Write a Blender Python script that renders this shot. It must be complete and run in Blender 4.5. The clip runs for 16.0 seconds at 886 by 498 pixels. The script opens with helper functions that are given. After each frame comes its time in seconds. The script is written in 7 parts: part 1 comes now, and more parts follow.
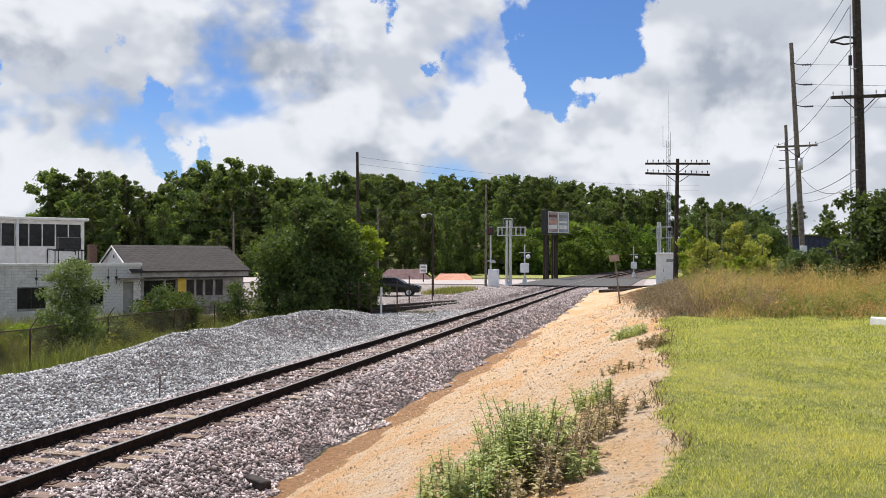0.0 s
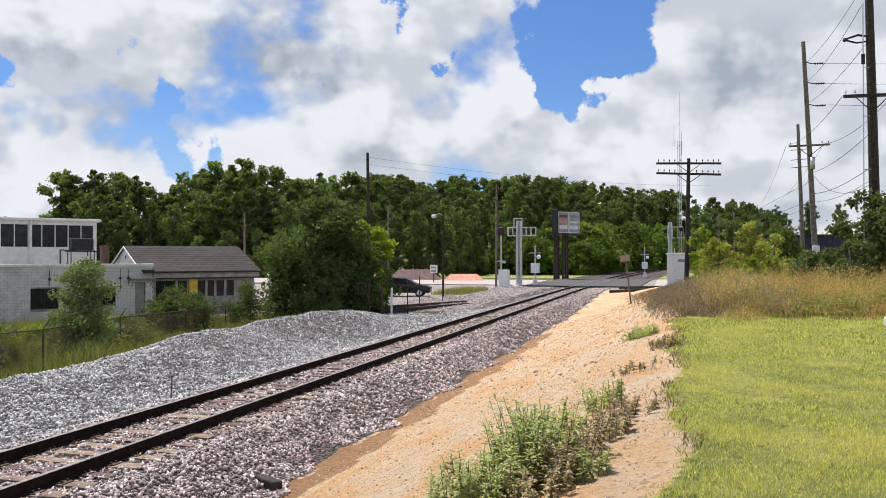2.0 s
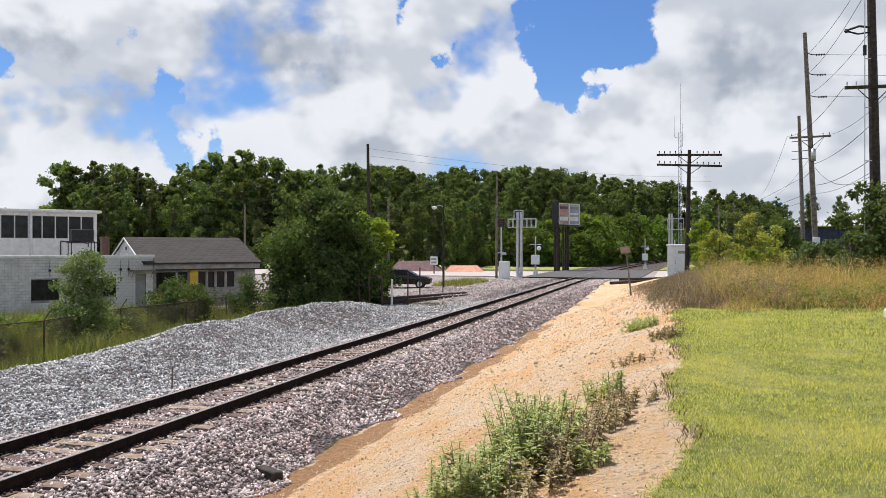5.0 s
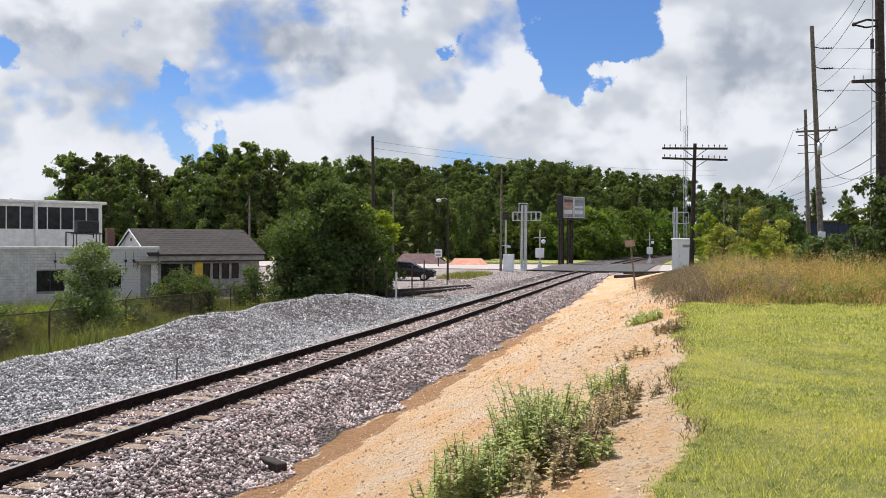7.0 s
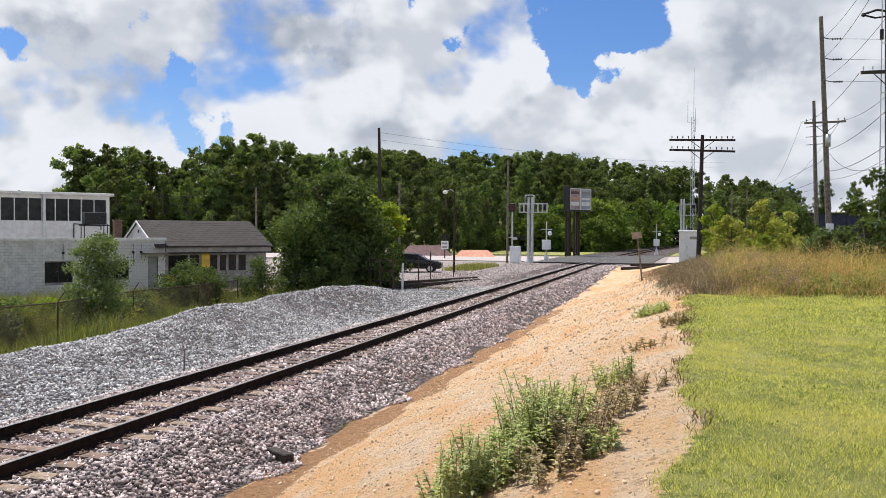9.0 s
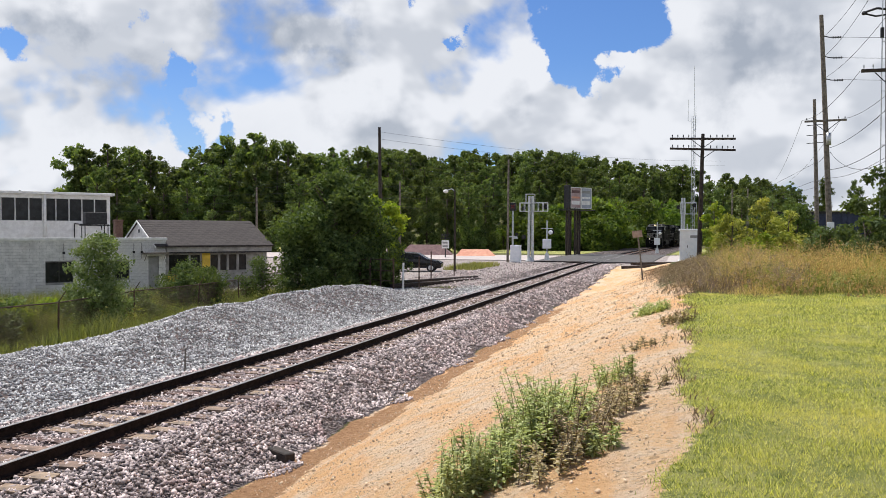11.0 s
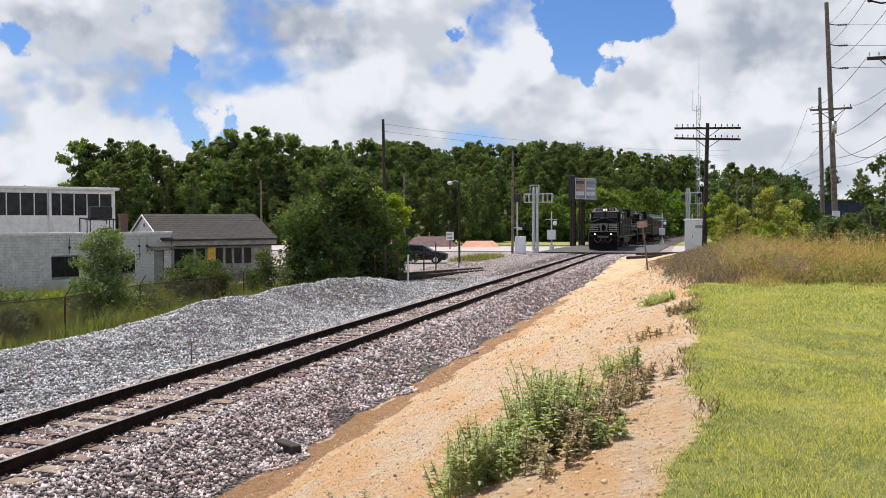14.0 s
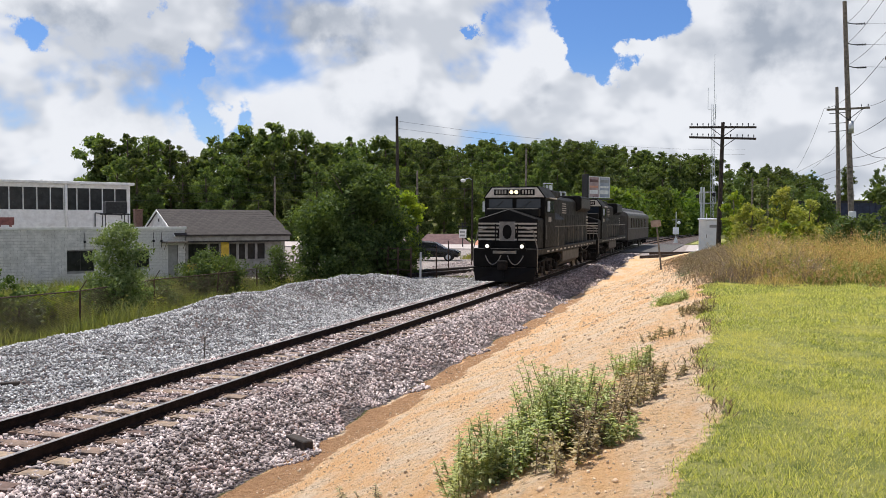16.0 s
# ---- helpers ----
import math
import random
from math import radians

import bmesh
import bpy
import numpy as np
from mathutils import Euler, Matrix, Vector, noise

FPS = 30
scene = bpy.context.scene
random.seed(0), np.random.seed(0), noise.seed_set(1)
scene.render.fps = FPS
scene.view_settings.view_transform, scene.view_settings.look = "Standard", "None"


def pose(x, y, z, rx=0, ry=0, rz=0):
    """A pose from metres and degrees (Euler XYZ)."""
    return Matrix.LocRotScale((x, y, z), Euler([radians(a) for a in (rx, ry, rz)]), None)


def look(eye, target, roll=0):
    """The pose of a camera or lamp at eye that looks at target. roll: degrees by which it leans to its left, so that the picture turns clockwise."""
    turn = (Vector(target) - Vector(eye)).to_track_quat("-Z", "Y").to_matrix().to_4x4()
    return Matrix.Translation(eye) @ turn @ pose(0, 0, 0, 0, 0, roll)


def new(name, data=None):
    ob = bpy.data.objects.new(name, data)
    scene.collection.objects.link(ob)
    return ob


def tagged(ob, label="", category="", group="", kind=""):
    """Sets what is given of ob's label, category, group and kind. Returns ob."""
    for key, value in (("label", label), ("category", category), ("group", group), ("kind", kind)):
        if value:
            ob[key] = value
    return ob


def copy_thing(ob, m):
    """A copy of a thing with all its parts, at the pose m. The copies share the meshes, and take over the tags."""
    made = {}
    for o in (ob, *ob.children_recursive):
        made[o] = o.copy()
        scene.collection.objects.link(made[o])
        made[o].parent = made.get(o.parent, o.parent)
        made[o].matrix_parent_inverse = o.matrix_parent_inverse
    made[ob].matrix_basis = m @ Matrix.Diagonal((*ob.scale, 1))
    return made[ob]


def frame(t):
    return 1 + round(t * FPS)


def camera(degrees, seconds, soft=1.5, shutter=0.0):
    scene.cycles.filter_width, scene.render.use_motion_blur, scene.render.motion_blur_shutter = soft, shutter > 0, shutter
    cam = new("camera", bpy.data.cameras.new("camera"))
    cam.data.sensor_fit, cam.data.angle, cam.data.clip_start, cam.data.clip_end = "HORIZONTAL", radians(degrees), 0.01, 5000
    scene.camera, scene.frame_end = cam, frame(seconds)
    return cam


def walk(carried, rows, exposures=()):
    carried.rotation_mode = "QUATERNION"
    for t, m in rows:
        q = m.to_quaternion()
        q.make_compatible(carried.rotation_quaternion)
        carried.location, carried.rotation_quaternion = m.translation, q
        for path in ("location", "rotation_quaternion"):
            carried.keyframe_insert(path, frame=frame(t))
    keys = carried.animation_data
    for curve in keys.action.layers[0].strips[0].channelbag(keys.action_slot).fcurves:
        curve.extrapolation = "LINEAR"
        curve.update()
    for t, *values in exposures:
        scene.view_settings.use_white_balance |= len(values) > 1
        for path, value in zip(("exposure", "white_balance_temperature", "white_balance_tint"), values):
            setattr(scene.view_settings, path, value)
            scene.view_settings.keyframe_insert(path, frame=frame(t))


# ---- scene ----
cam = camera(58, 16.0, 0.8)
EYE = (8.737, 0.0, 2.858)
# seconds, heading to the left of the track, tilt up, lean
TURNS = [
    (0.0, 15.257, 0.549, 0.029),
    (0.5, 15.157, 0.391, 0.105),
    (1.0, 15.468, 0.201, 0.200),
    (1.5, 15.841, 0.266, 0.065),
    (2.0, 15.998, 0.575, -0.038),
    (2.5, 15.982, 0.702, -0.002),
    (3.0, 15.987, 0.498, 0.051),
    (3.5, 15.970, 0.244, 0.000),
    (4.0, 15.935, 0.130, -0.138),
    (6.5, 16.229, -0.383, 0.283),
    (7.0, 16.330, -0.556, 0.251),
    (7.5, 16.565, -0.733, 0.295),
    (8.0, 16.750, -0.904, 0.313),
    (8.5, 16.800, -1.041, 0.291),
    (9.0, 16.789, -1.148, 0.282),
    (11.5, 16.891, -1.240, 0.104),
    (12.0, 17.014, -1.383, -0.030),
    (12.5, 17.125, -1.598, -0.143),
    (13.0, 17.129, -1.692, -0.222),
    (13.5, 17.076, -1.707, -0.301),
    (14.0, 17.163, -1.793, -0.255),
    (14.5, 17.420, -1.996, -0.057),
    (15.0, 17.676, -2.114, 0.086),
    (15.5, 17.876, -2.059, 0.216),
    (16.0, 18.072, -1.974, 0.206),
]


def eye_pose(heading, tilt, lean):
    return pose(*EYE, 90 + tilt, 0, heading) @ pose(0, 0, 0, 0, 0, lean)


walk(cam, [(t, eye_pose(a, b, c)) for t, a, b, c in TURNS])

# ---- world and sun ----
SUN_FROM = Vector((-0.33, 0.26, 0.90)).normalized()
SUN_EL = math.asin(SUN_FROM.z)
SUN_AZ = math.atan2(SUN_FROM.x, SUN_FROM.y)
scene.view_settings.exposure = 0.25


class Nodes:
    """Short hand for node trees."""

    def __init__(self, tree):
        self.tree = tree
        tree.nodes.clear()

    def add(self, kind, **values):
        n = self.tree.nodes.new(kind)
        for k, v in values.items():
            setattr(n, k, v)
        return n

    def link(self, a, b):
        self.tree.links.new(a, b)

    def put(self, socket, value):
        if isinstance(value, bpy.types.NodeSocket):
            self.link(value, socket)
        elif value is not None:
            socket.default_value = value

    def math(self, op, a, b=None, c=None, clamp=False):
        n = self.add("ShaderNodeMath", operation=op, use_clamp=clamp)
        for s, v in zip(n.inputs, (a, b, c)):
            self.put(s, v)
        return n.outputs[0]

    def vec(self, op, a, b=None):
        n = self.add("ShaderNodeVectorMath", operation=op)
        for s, v in zip(n.inputs, (a, b)):
            self.put(s, v)
        return n.outputs["Value"] if op in ("DISTANCE", "LENGTH", "DOT_PRODUCT") else n.outputs[0]

    def noise(self, vector, scale, detail=4.0, rough=0.55, distort=0.0):
        n = self.add("ShaderNodeTexNoise")
        self.put(n.inputs["Vector"], vector)
        n.inputs["Scale"].default_value, n.inputs["Detail"].default_value = scale, detail
        n.inputs["Roughness"].default_value, n.inputs["Distortion"].default_value = rough, distort
        return n.outputs["Fac"]

    def smooth(self, x, lo, hi, a=0.0, b=1.0):
        n = self.add("ShaderNodeMapRange", interpolation_type="SMOOTHSTEP", clamp=True)
        for s, v in zip(n.inputs[:5], (x, lo, hi, a, b)):
            self.put(s, v)
        return n.outputs[0]

    def mix(self, fac, a, b, blend="MIX"):
        n = self.add("ShaderNodeMix", data_type="RGBA", blend_type=blend)
        self.put(n.inputs[0], fac)
        for s, v in ((n.inputs[6], a), (n.inputs[7], b)):
            self.put(s, (*v, 1.0) if isinstance(v, tuple) and len(v) == 3 else v)
        return n.outputs[2]


def sky():
    world = bpy.data.worlds.new("sky")
    world.use_nodes = True
    scene.world = world
    n = Nodes(world.node_tree)
    tex = n.add("ShaderNodeTexSky", sky_type="NISHITA", sun_disc=False, sun_elevation=SUN_EL, sun_rotation=SUN_AZ,
                altitude=200.0, air_density=1.0, dust_density=0.6, ozone_density=2.0)
    way = n.add("ShaderNodeTexCoord").outputs["Generated"]
    sep = n.add("ShaderNodeSeparateXYZ")
    n.link(way, sep.inputs[0])
    # flattened a little, so that heaps of cloud are wider than high
    def heaps(vector, detail=10.0):
        flat = n.vec("MULTIPLY", vector, (1.0, 1.0, 1.35))
        big = n.noise(flat, 4.6, detail, 0.53, 0.2)
        puffs = n.add("ShaderNodeTexVoronoi", feature="SMOOTH_F1")
        n.put(puffs.inputs["Vector"], flat)
        puffs.inputs["Scale"].default_value, puffs.inputs["Smoothness"].default_value = 8.5, 0.75
        puffs.inputs["Detail"].default_value, puffs.inputs["Roughness"].default_value = 3.0, 0.55
        return n.math("ADD", big, n.math("MULTIPLY", n.math("SUBTRACT", 0.45, puffs.outputs["Distance"]), 0.21))
    shape = heaps(way)
    soft = heaps(way, 4.0)
    above = heaps(n.vec("ADD", way, (-0.012, 0.0, 0.040)), 4.0)
    wobble = n.add("ShaderNodeTexNoise")
    n.link(way, wobble.inputs["Vector"])
    wobble.inputs["Scale"].default_value, wobble.inputs["Detail"].default_value = 9.0, 8.0
    wobble.inputs["Roughness"].default_value = 0.62
    moved = n.vec("ADD", way, n.vec("MULTIPLY", n.vec("SUBTRACT", wobble.outputs["Color"], (0.5, 0.5, 0.5)), (0.20, 0.20, 0.17)))
    # overhead the gaps between the heaps open up
    cover = n.math("SUBTRACT", n.math("ADD", shape, 0.285), n.smooth(sep.outputs[2], 0.36, 0.8, 0.0, 0.30))
    # gaps of blue between the heaps: direction, radius, depth
    for d, r, k in GAPS:
        cover = n.math("SUBTRACT", cover, n.math("MULTIPLY", n.smooth(n.vec("DISTANCE", moved, d), r, r * 0.25), k))
    dense = n.smooth(cover, 0.47, 0.62)
    # lit tops and shaded undersides
    under = n.smooth(n.math("SUBTRACT", above, soft), -0.06, 0.10, 0.0, 0.62)
    for d, r, k in UNDERSIDES:
        under = n.math("ADD", under, n.math("MULTIPLY", n.smooth(n.vec("DISTANCE", n.vec("MULTIPLY", moved, (1.0, 1.0, 1.9)), (d[0], d[1], d[2] * 1.9)), r, r * 0.2), k))
    grey = n.math("MULTIPLY", under, 0.9, clamp=True)
    tint = n.mix(grey, CLOUD_LIT, CLOUD_SHADE)
    haze = n.smooth(sep.outputs[2], 0.22, 0.0)
    blue = n.mix(n.math("MULTIPLY", haze, 0.35), n.mix(1.0, tex.outputs[0], (0.5, 0.7, 1.02), "MULTIPLY"), (5.4, 6.3, 7.5))
    col = n.mix(dense, blue, tint)
    bg = n.add("ShaderNodeBackground")
    n.link(col, bg.inputs[0])
    bg.inputs[1].default_value = 0.1
    n.link(bg.outputs[0], n.add("ShaderNodeOutputWorld").inputs[0])


CLOUD_LIT = (7.1, 7.3, 7.75)
CLOUD_SHADE = (3.3, 3.7, 4.4)
GAPS = [
    ((-0.115, 0.953, 0.280), 0.092, 0.42),
    ((-0.117, 0.966, 0.229), 0.055, 0.36),
    ((-0.084, 0.978, 0.189), 0.035, 0.30),
    ((-0.149, 0.953, 0.262), 0.057, 0.30),
    ((-0.687, 0.695, 0.211), 0.032, 0.30),
    ((-0.609, 0.758, 0.236), 0.040, 0.24),
    ((-0.574, 0.797, 0.188), 0.030, 0.24),
    ((-0.566, 0.812, 0.140), 0.034, 0.26),
    ((-0.592, 0.760, 0.270), 0.030, 0.20),
    ((-0.530, 0.839, 0.119), 0.035, 0.28),
    ((-0.330, 0.898, 0.292), 0.032, 0.33),
    ((-0.283, 0.930, 0.235), 0.021, 0.28),
    ((-0.227, 0.960, 0.162), 0.021, 0.28),
    ((0.090, 0.994, 0.057), 0.042, 0.18),
    ((-0.072, 0.956, 0.284), 0.080, 0.45),
]
UNDERSIDES = [
    ((-0.657, 0.714, 0.241), 0.064, 0.50),
    ((-0.457, 0.856, 0.240), 0.106, 0.55),
    ((-0.411, 0.882, 0.229), 0.085, 0.45),
    ((-0.614, 0.775, 0.150), 0.106, 0.35),
    ((-0.380, 0.914, 0.144), 0.078, 0.35),
    ((-0.193, 0.969, 0.155), 0.053, 0.35),
    ((0.064, 0.979, 0.194), 0.106, 0.55),
    ((0.129, 0.967, 0.220), 0.127, 0.30),
    ((0.039, 0.987, 0.154), 0.064, 0.30),
    ((0.160, 0.984, 0.075), 0.113, 0.20),
    ((-0.516, 0.853, 0.080), 0.141, 0.15),
]

sky()

sun = new("sun", bpy.data.lights.new("sun", "SUN"))
sun.data.energy, sun.data.angle, sun.data.color = 5.0, radians(0.53), (1.0, 0.95, 0.88)
sun.matrix_world = look(SUN_FROM * 200, (0, 0, 0))


# ---- building kit ----
def box(bm, x0, x1, y0, y1, z0, z1, m=None):
    p = [Vector((x, y, z)) for x in (x0, x1) for y in (y0, y1) for z in (z0, z1)]
    if m is not None:
        p = [m @ q for q in p]
    v = [bm.verts.new(q) for q in p]
    for f in ((0, 1, 3, 2), (4, 6, 7, 5), (0, 4, 5, 1), (2, 3, 7, 6), (0, 2, 6, 4), (1, 5, 7, 3)):
        bm.faces.new([v[i] for i in f])
    return bm


def rod(bm, a, b, r0, r1=None, sides=8):
    a, b = Vector(a), Vector(b)
    r1 = r0 if r1 is None else r1
    q = (b - a).to_track_quat("Z", "Y").to_matrix()
    rings = []
    for c, r in ((a, r0), (b, r1)):
        rings.append([bm.verts.new(c + q @ Vector((math.cos(i * math.tau / sides) * r, math.sin(i * math.tau / sides) * r, 0))) for i in range(sides)])
    for i in range(sides):
        j = (i + 1) % sides
        bm.faces.new((rings[0][i], rings[0][j], rings[1][j], rings[1][i]))
    bm.faces.new(rings[0][::-1])
    bm.faces.new(rings[1])
    return bm


def pipe(bm, points, r, sides=6):
    for a, b in zip(points, points[1:]):
        rod(bm, a, b, r, r, sides)
    return bm


def solid(bm, outline, axis, a, b):
    """A flat outline of (p, q) drawn out along an axis from a to b."""
    def at(p, q, s):
        return {"x": (s, p, q), "y": (p, s, q), "z": (p, q, s)}[axis]
    lo = [bm.verts.new(at(p, q, a)) for p, q in outline]
    hi = [bm.verts.new(at(p, q, b)) for p, q in outline]
    k = len(outline)
    for i in range(k):
        j = (i + 1) % k
        bm.faces.new((lo[i], lo[j], hi[j], hi[i]))
    bm.faces.new(lo[::-1])
    bm.faces.new(hi)
    return bm


def ball(bm, c, r, sx=1, sy=1, sz=1, u=8, v=6):
    bmesh.ops.create_uvsphere(bm, u_segments=u, v_segments=v, radius=r, matrix=Matrix.Translation(c) @ Matrix.Diagonal((sx, sy, sz, 1)))
    return bm


def mesh_of(name, bm, material, bevel=0.0, smooth=False):
    bmesh.ops.recalc_face_normals(bm, faces=bm.faces)
    if bevel:
        sharp = [e for e in bm.edges if len(e.link_faces) == 2 and e.calc_face_angle(0) > 0.5]
        bmesh.ops.bevel(bm, geom=sharp, offset=bevel, segments=1, affect="EDGES", clamp_overlap=True)
    me = bpy.data.meshes.new(name)
    bm.to_mesh(me)
    bm.free()
    me.materials.append(material)
    if smooth:
        me.shade_smooth()
    return me


def part(name, bm, material, parent, label="", bevel=0.0, smooth=False):
    ob = new(name, mesh_of(name, bm, material, bevel, smooth))
    ob.parent = parent
    return tagged(ob, label)


def thing(name, label, category, group="", kind="", m=None):
    ob = new(name)
    if m is not None:
        ob.matrix_basis = m
    return tagged(ob, label, category, group, kind)


def single(name, bm, material, label, category="", kind="", group="", bevel=0.0, smooth=False):
    return tagged(new(name, mesh_of(name, bm, material, bevel, smooth)), label, category, group, kind)


def from_arrays(name, verts, faces, material, smooth=False):
    """A mesh from numpy arrays of equal-sided faces."""
    me = bpy.data.meshes.new(name)
    verts, faces = np.asarray(verts, np.float32), np.asarray(faces, np.int32)
    k = faces.shape[1]
    me.vertices.add(len(verts))
    me.vertices.foreach_set("co", verts.ravel())
    me.loops.add(faces.size)
    me.loops.foreach_set("vertex_index", faces.ravel())
    me.polygons.add(len(faces))
    me.polygons.foreach_set("loop_start", np.arange(0, faces.size, k, dtype=np.int32))
    me.update(calc_edges=True)
    me.materials.append(material)
    if smooth:
        me.shade_smooth()
    return me


# ---- materials ----
def surface(name, dark, light, scale=4.0, rough=0.8, metal=0.0, bump=0.3, bump_scale=30.0, stain=None, stain_amount=0.35, vary=0.0, island=0.0, depth=0.01, spec=0.4):
    """Two-scale painted or natural surface: base grain, larger stains, fine relief."""
    mat = bpy.data.materials.new(name)
    mat.use_nodes = True
    n = Nodes(mat.node_tree)
    pos = n.add("ShaderNodeTexCoord").outputs["Object"]
    col = n.mix(n.smooth(n.noise(pos, scale, 6.0, 0.6), 0.3, 0.7), dark, light)
    if stain:
        col = n.mix(n.math("MULTIPLY", n.smooth(n.noise(pos, scale * 0.27, 5.0, 0.65, 0.4), 0.48, 0.7), stain_amount), col, stain)
    if vary:
        r = n.add("ShaderNodeObjectInfo").outputs["Random"]
        hsv = n.add("ShaderNodeHueSaturation")
        n.put(hsv.inputs["Value"], n.math("ADD", 1.0 - vary, n.math("MULTIPLY", r, 2 * vary)))
        n.put(hsv.inputs["Hue"], n.math("ADD", 0.5 - vary * 0.05, n.math("MULTIPLY", r, vary * 0.1)))
        n.link(col, hsv.inputs["Color"])
        col = hsv.outputs[0]
    if island:
        r = n.add("ShaderNodeNewGeometry").outputs["Random Per Island"]
        hsv = n.add("ShaderNodeHueSaturation")
        n.put(hsv.inputs["Value"], n.math("ADD", 1.0 - island, n.math("MULTIPLY", r, 2 * island)))
        n.link(col, hsv.inputs["Color"])
        col = hsv.outputs[0]
    b = n.add("ShaderNodeBsdfPrincipled")
    n.link(col, b.inputs["Base Color"])
    b.inputs["Metallic"].default_value = metal
    b.inputs["Specular IOR Level"].default_value = spec
    n.put(b.inputs["Roughness"], n.smooth(n.noise(pos, scale * 2.3, 4.0), 0.2, 0.8, max(0.05, rough - 0.12), min(1.0, rough + 0.1)))
    if bump:
        bu = n.add("ShaderNodeBump")
        bu.inputs["Strength"].default_value, bu.inputs["Distance"].default_value = bump, depth
        n.put(bu.inputs["Height"], n.noise(pos, bump_scale, 5.0, 0.6))
        n.link(bu.outputs[0], b.inputs["Normal"])
    n.link(b.outputs[0], n.add("ShaderNodeOutputMaterial").inputs[0])
    return mat


def leafage(name, dark, light, yellow=None, through_light=0.35, vary=0.15):
    """Leaves that let some light through, each one a little different."""
    mat = bpy.data.materials.new(name)
    mat.use_nodes = True
    n = Nodes(mat.node_tree)
    r = n.add("ShaderNodeNewGeometry").outputs["Random Per Island"]
    pos = n.add("ShaderNodeTexCoord").outputs["Object"]
    col = n.mix(r, dark, light)
    col = n.mix(n.math("MULTIPLY", n.smooth(n.noise(pos, 0.6, 3.0), 0.45, 0.7), 0.6), col, yellow or light)
    hsv = n.add("ShaderNodeHueSaturation")
    orand = n.add("ShaderNodeObjectInfo").outputs["Random"]
    n.put(hsv.inputs["Value"], n.math("ADD", 1.0 - vary, n.math("MULTIPLY", orand, 2 * vary)))
    n.put(hsv.inputs["Hue"], n.math("ADD", 0.49, n.math("MULTIPLY", orand, 0.02)))
    n.link(col, hsv.inputs["Color"])
    b = n.add("ShaderNodeBsdfPrincipled")
    n.link(hsv.outputs[0], b.inputs["Base Color"])
    b.inputs["Roughness"].default_value = 0.7
    b.inputs["Specular IOR Level"].default_value = 0.15
    tr = n.add("ShaderNodeBsdfTranslucent")
    n.link(n.mix(1.0, hsv.outputs[0], (1.5, 1.5, 0.5), "MULTIPLY"), tr.inputs[0])
    mx = n.add("ShaderNodeMixShader")
    mx.inputs[0].default_value = through_light
    n.link(b.outputs[0], mx.inputs[1])
    n.link(tr.outputs[0], mx.inputs[2])
    n.link(mx.outputs[0], n.add("ShaderNodeOutputMaterial").inputs[0])
    return mat


def glow(name, colour, strength):
    mat = bpy.data.materials.new(name)
    mat.use_nodes = True
    n = Nodes(mat.node_tree)
    e = n.add("ShaderNodeEmission")
    e.inputs[0].default_value, e.inputs[1].default_value = (*colour, 1.0), strength
    n.link(e.outputs[0], n.add("ShaderNodeOutputMaterial").inputs[0])
    return mat


BALLAST = surface("ballast_stone", (0.25, 0.205, 0.195), (0.6, 0.51, 0.485), 3.0, 0.85, bump=0.4, bump_scale=60, stain=(0.38, 0.22, 0.2), stain_amount=0.4, island=0.62)
GRAVEL = surface("grey_gravel", (0.22, 0.216, 0.215), (0.52, 0.51, 0.5), 3.0, 0.85, bump=0.4, bump_scale=60, stain=(0.6, 0.6, 0.6), stain_amount=0.4, island=0.6)
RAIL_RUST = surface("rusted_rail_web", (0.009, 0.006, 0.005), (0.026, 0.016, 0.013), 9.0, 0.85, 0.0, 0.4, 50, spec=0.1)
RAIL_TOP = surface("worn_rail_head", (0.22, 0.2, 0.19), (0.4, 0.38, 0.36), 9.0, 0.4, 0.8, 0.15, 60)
TIE = surface("weathered_tie", (0.14, 0.085, 0.06), (0.32, 0.22, 0.165), 5.0, 0.9, bump=0.7, bump_scale=18, stain=(0.05, 0.045, 0.04), stain_amount=0.7, vary=0.45)
CREOSOTE = surface("dark_creosoted_wood", (0.016, 0.012, 0.01), (0.06, 0.045, 0.036), 6.0, 0.85, bump=0.6, bump_scale=14)
GREYWOOD = surface("grey_weathered_wood", (0.10, 0.085, 0.07), (0.24, 0.205, 0.17), 5.0, 0.9, bump=0.5, bump_scale=14)
ALU = surface("dull_aluminium", (0.42, 0.44, 0.45), (0.6, 0.62, 0.63), 6.0, 0.45, 0.6, 0.1, 40)
CABINET = surface("pale_grey_enamel", (0.7, 0.73, 0.76), (0.8, 0.82, 0.84), 3.0, 0.45, bump=0.08, stain=(0.5, 0.47, 0.42), stain_amount=0.25)
BLACKMETAL = surface("black_metal", (0.012, 0.012, 0.013), (0.035, 0.035, 0.038), 6.0, 0.55, 0.3, 0.15, 40)
RUSTY = surface("rusty_pipe", (0.05, 0.032, 0.024), (0.12, 0.075, 0.055), 9.0, 0.8, 0.3, 0.3, 40)
WIRE = surface("dark_wire", (0.03, 0.03, 0.032), (0.06, 0.06, 0.062), 3.0, 0.6, 0.2, 0.0)
GLASSY = surface("dark_window_glass", (0.008, 0.009, 0.01), (0.022, 0.024, 0.026), 2.0, 0.2, 0.0, 0.0, spec=0.3)
BARK = surface("bark", (0.05, 0.038, 0.028), (0.13, 0.1, 0.075), 8.0, 0.95, bump=0.8, bump_scale=20, depth=0.03)


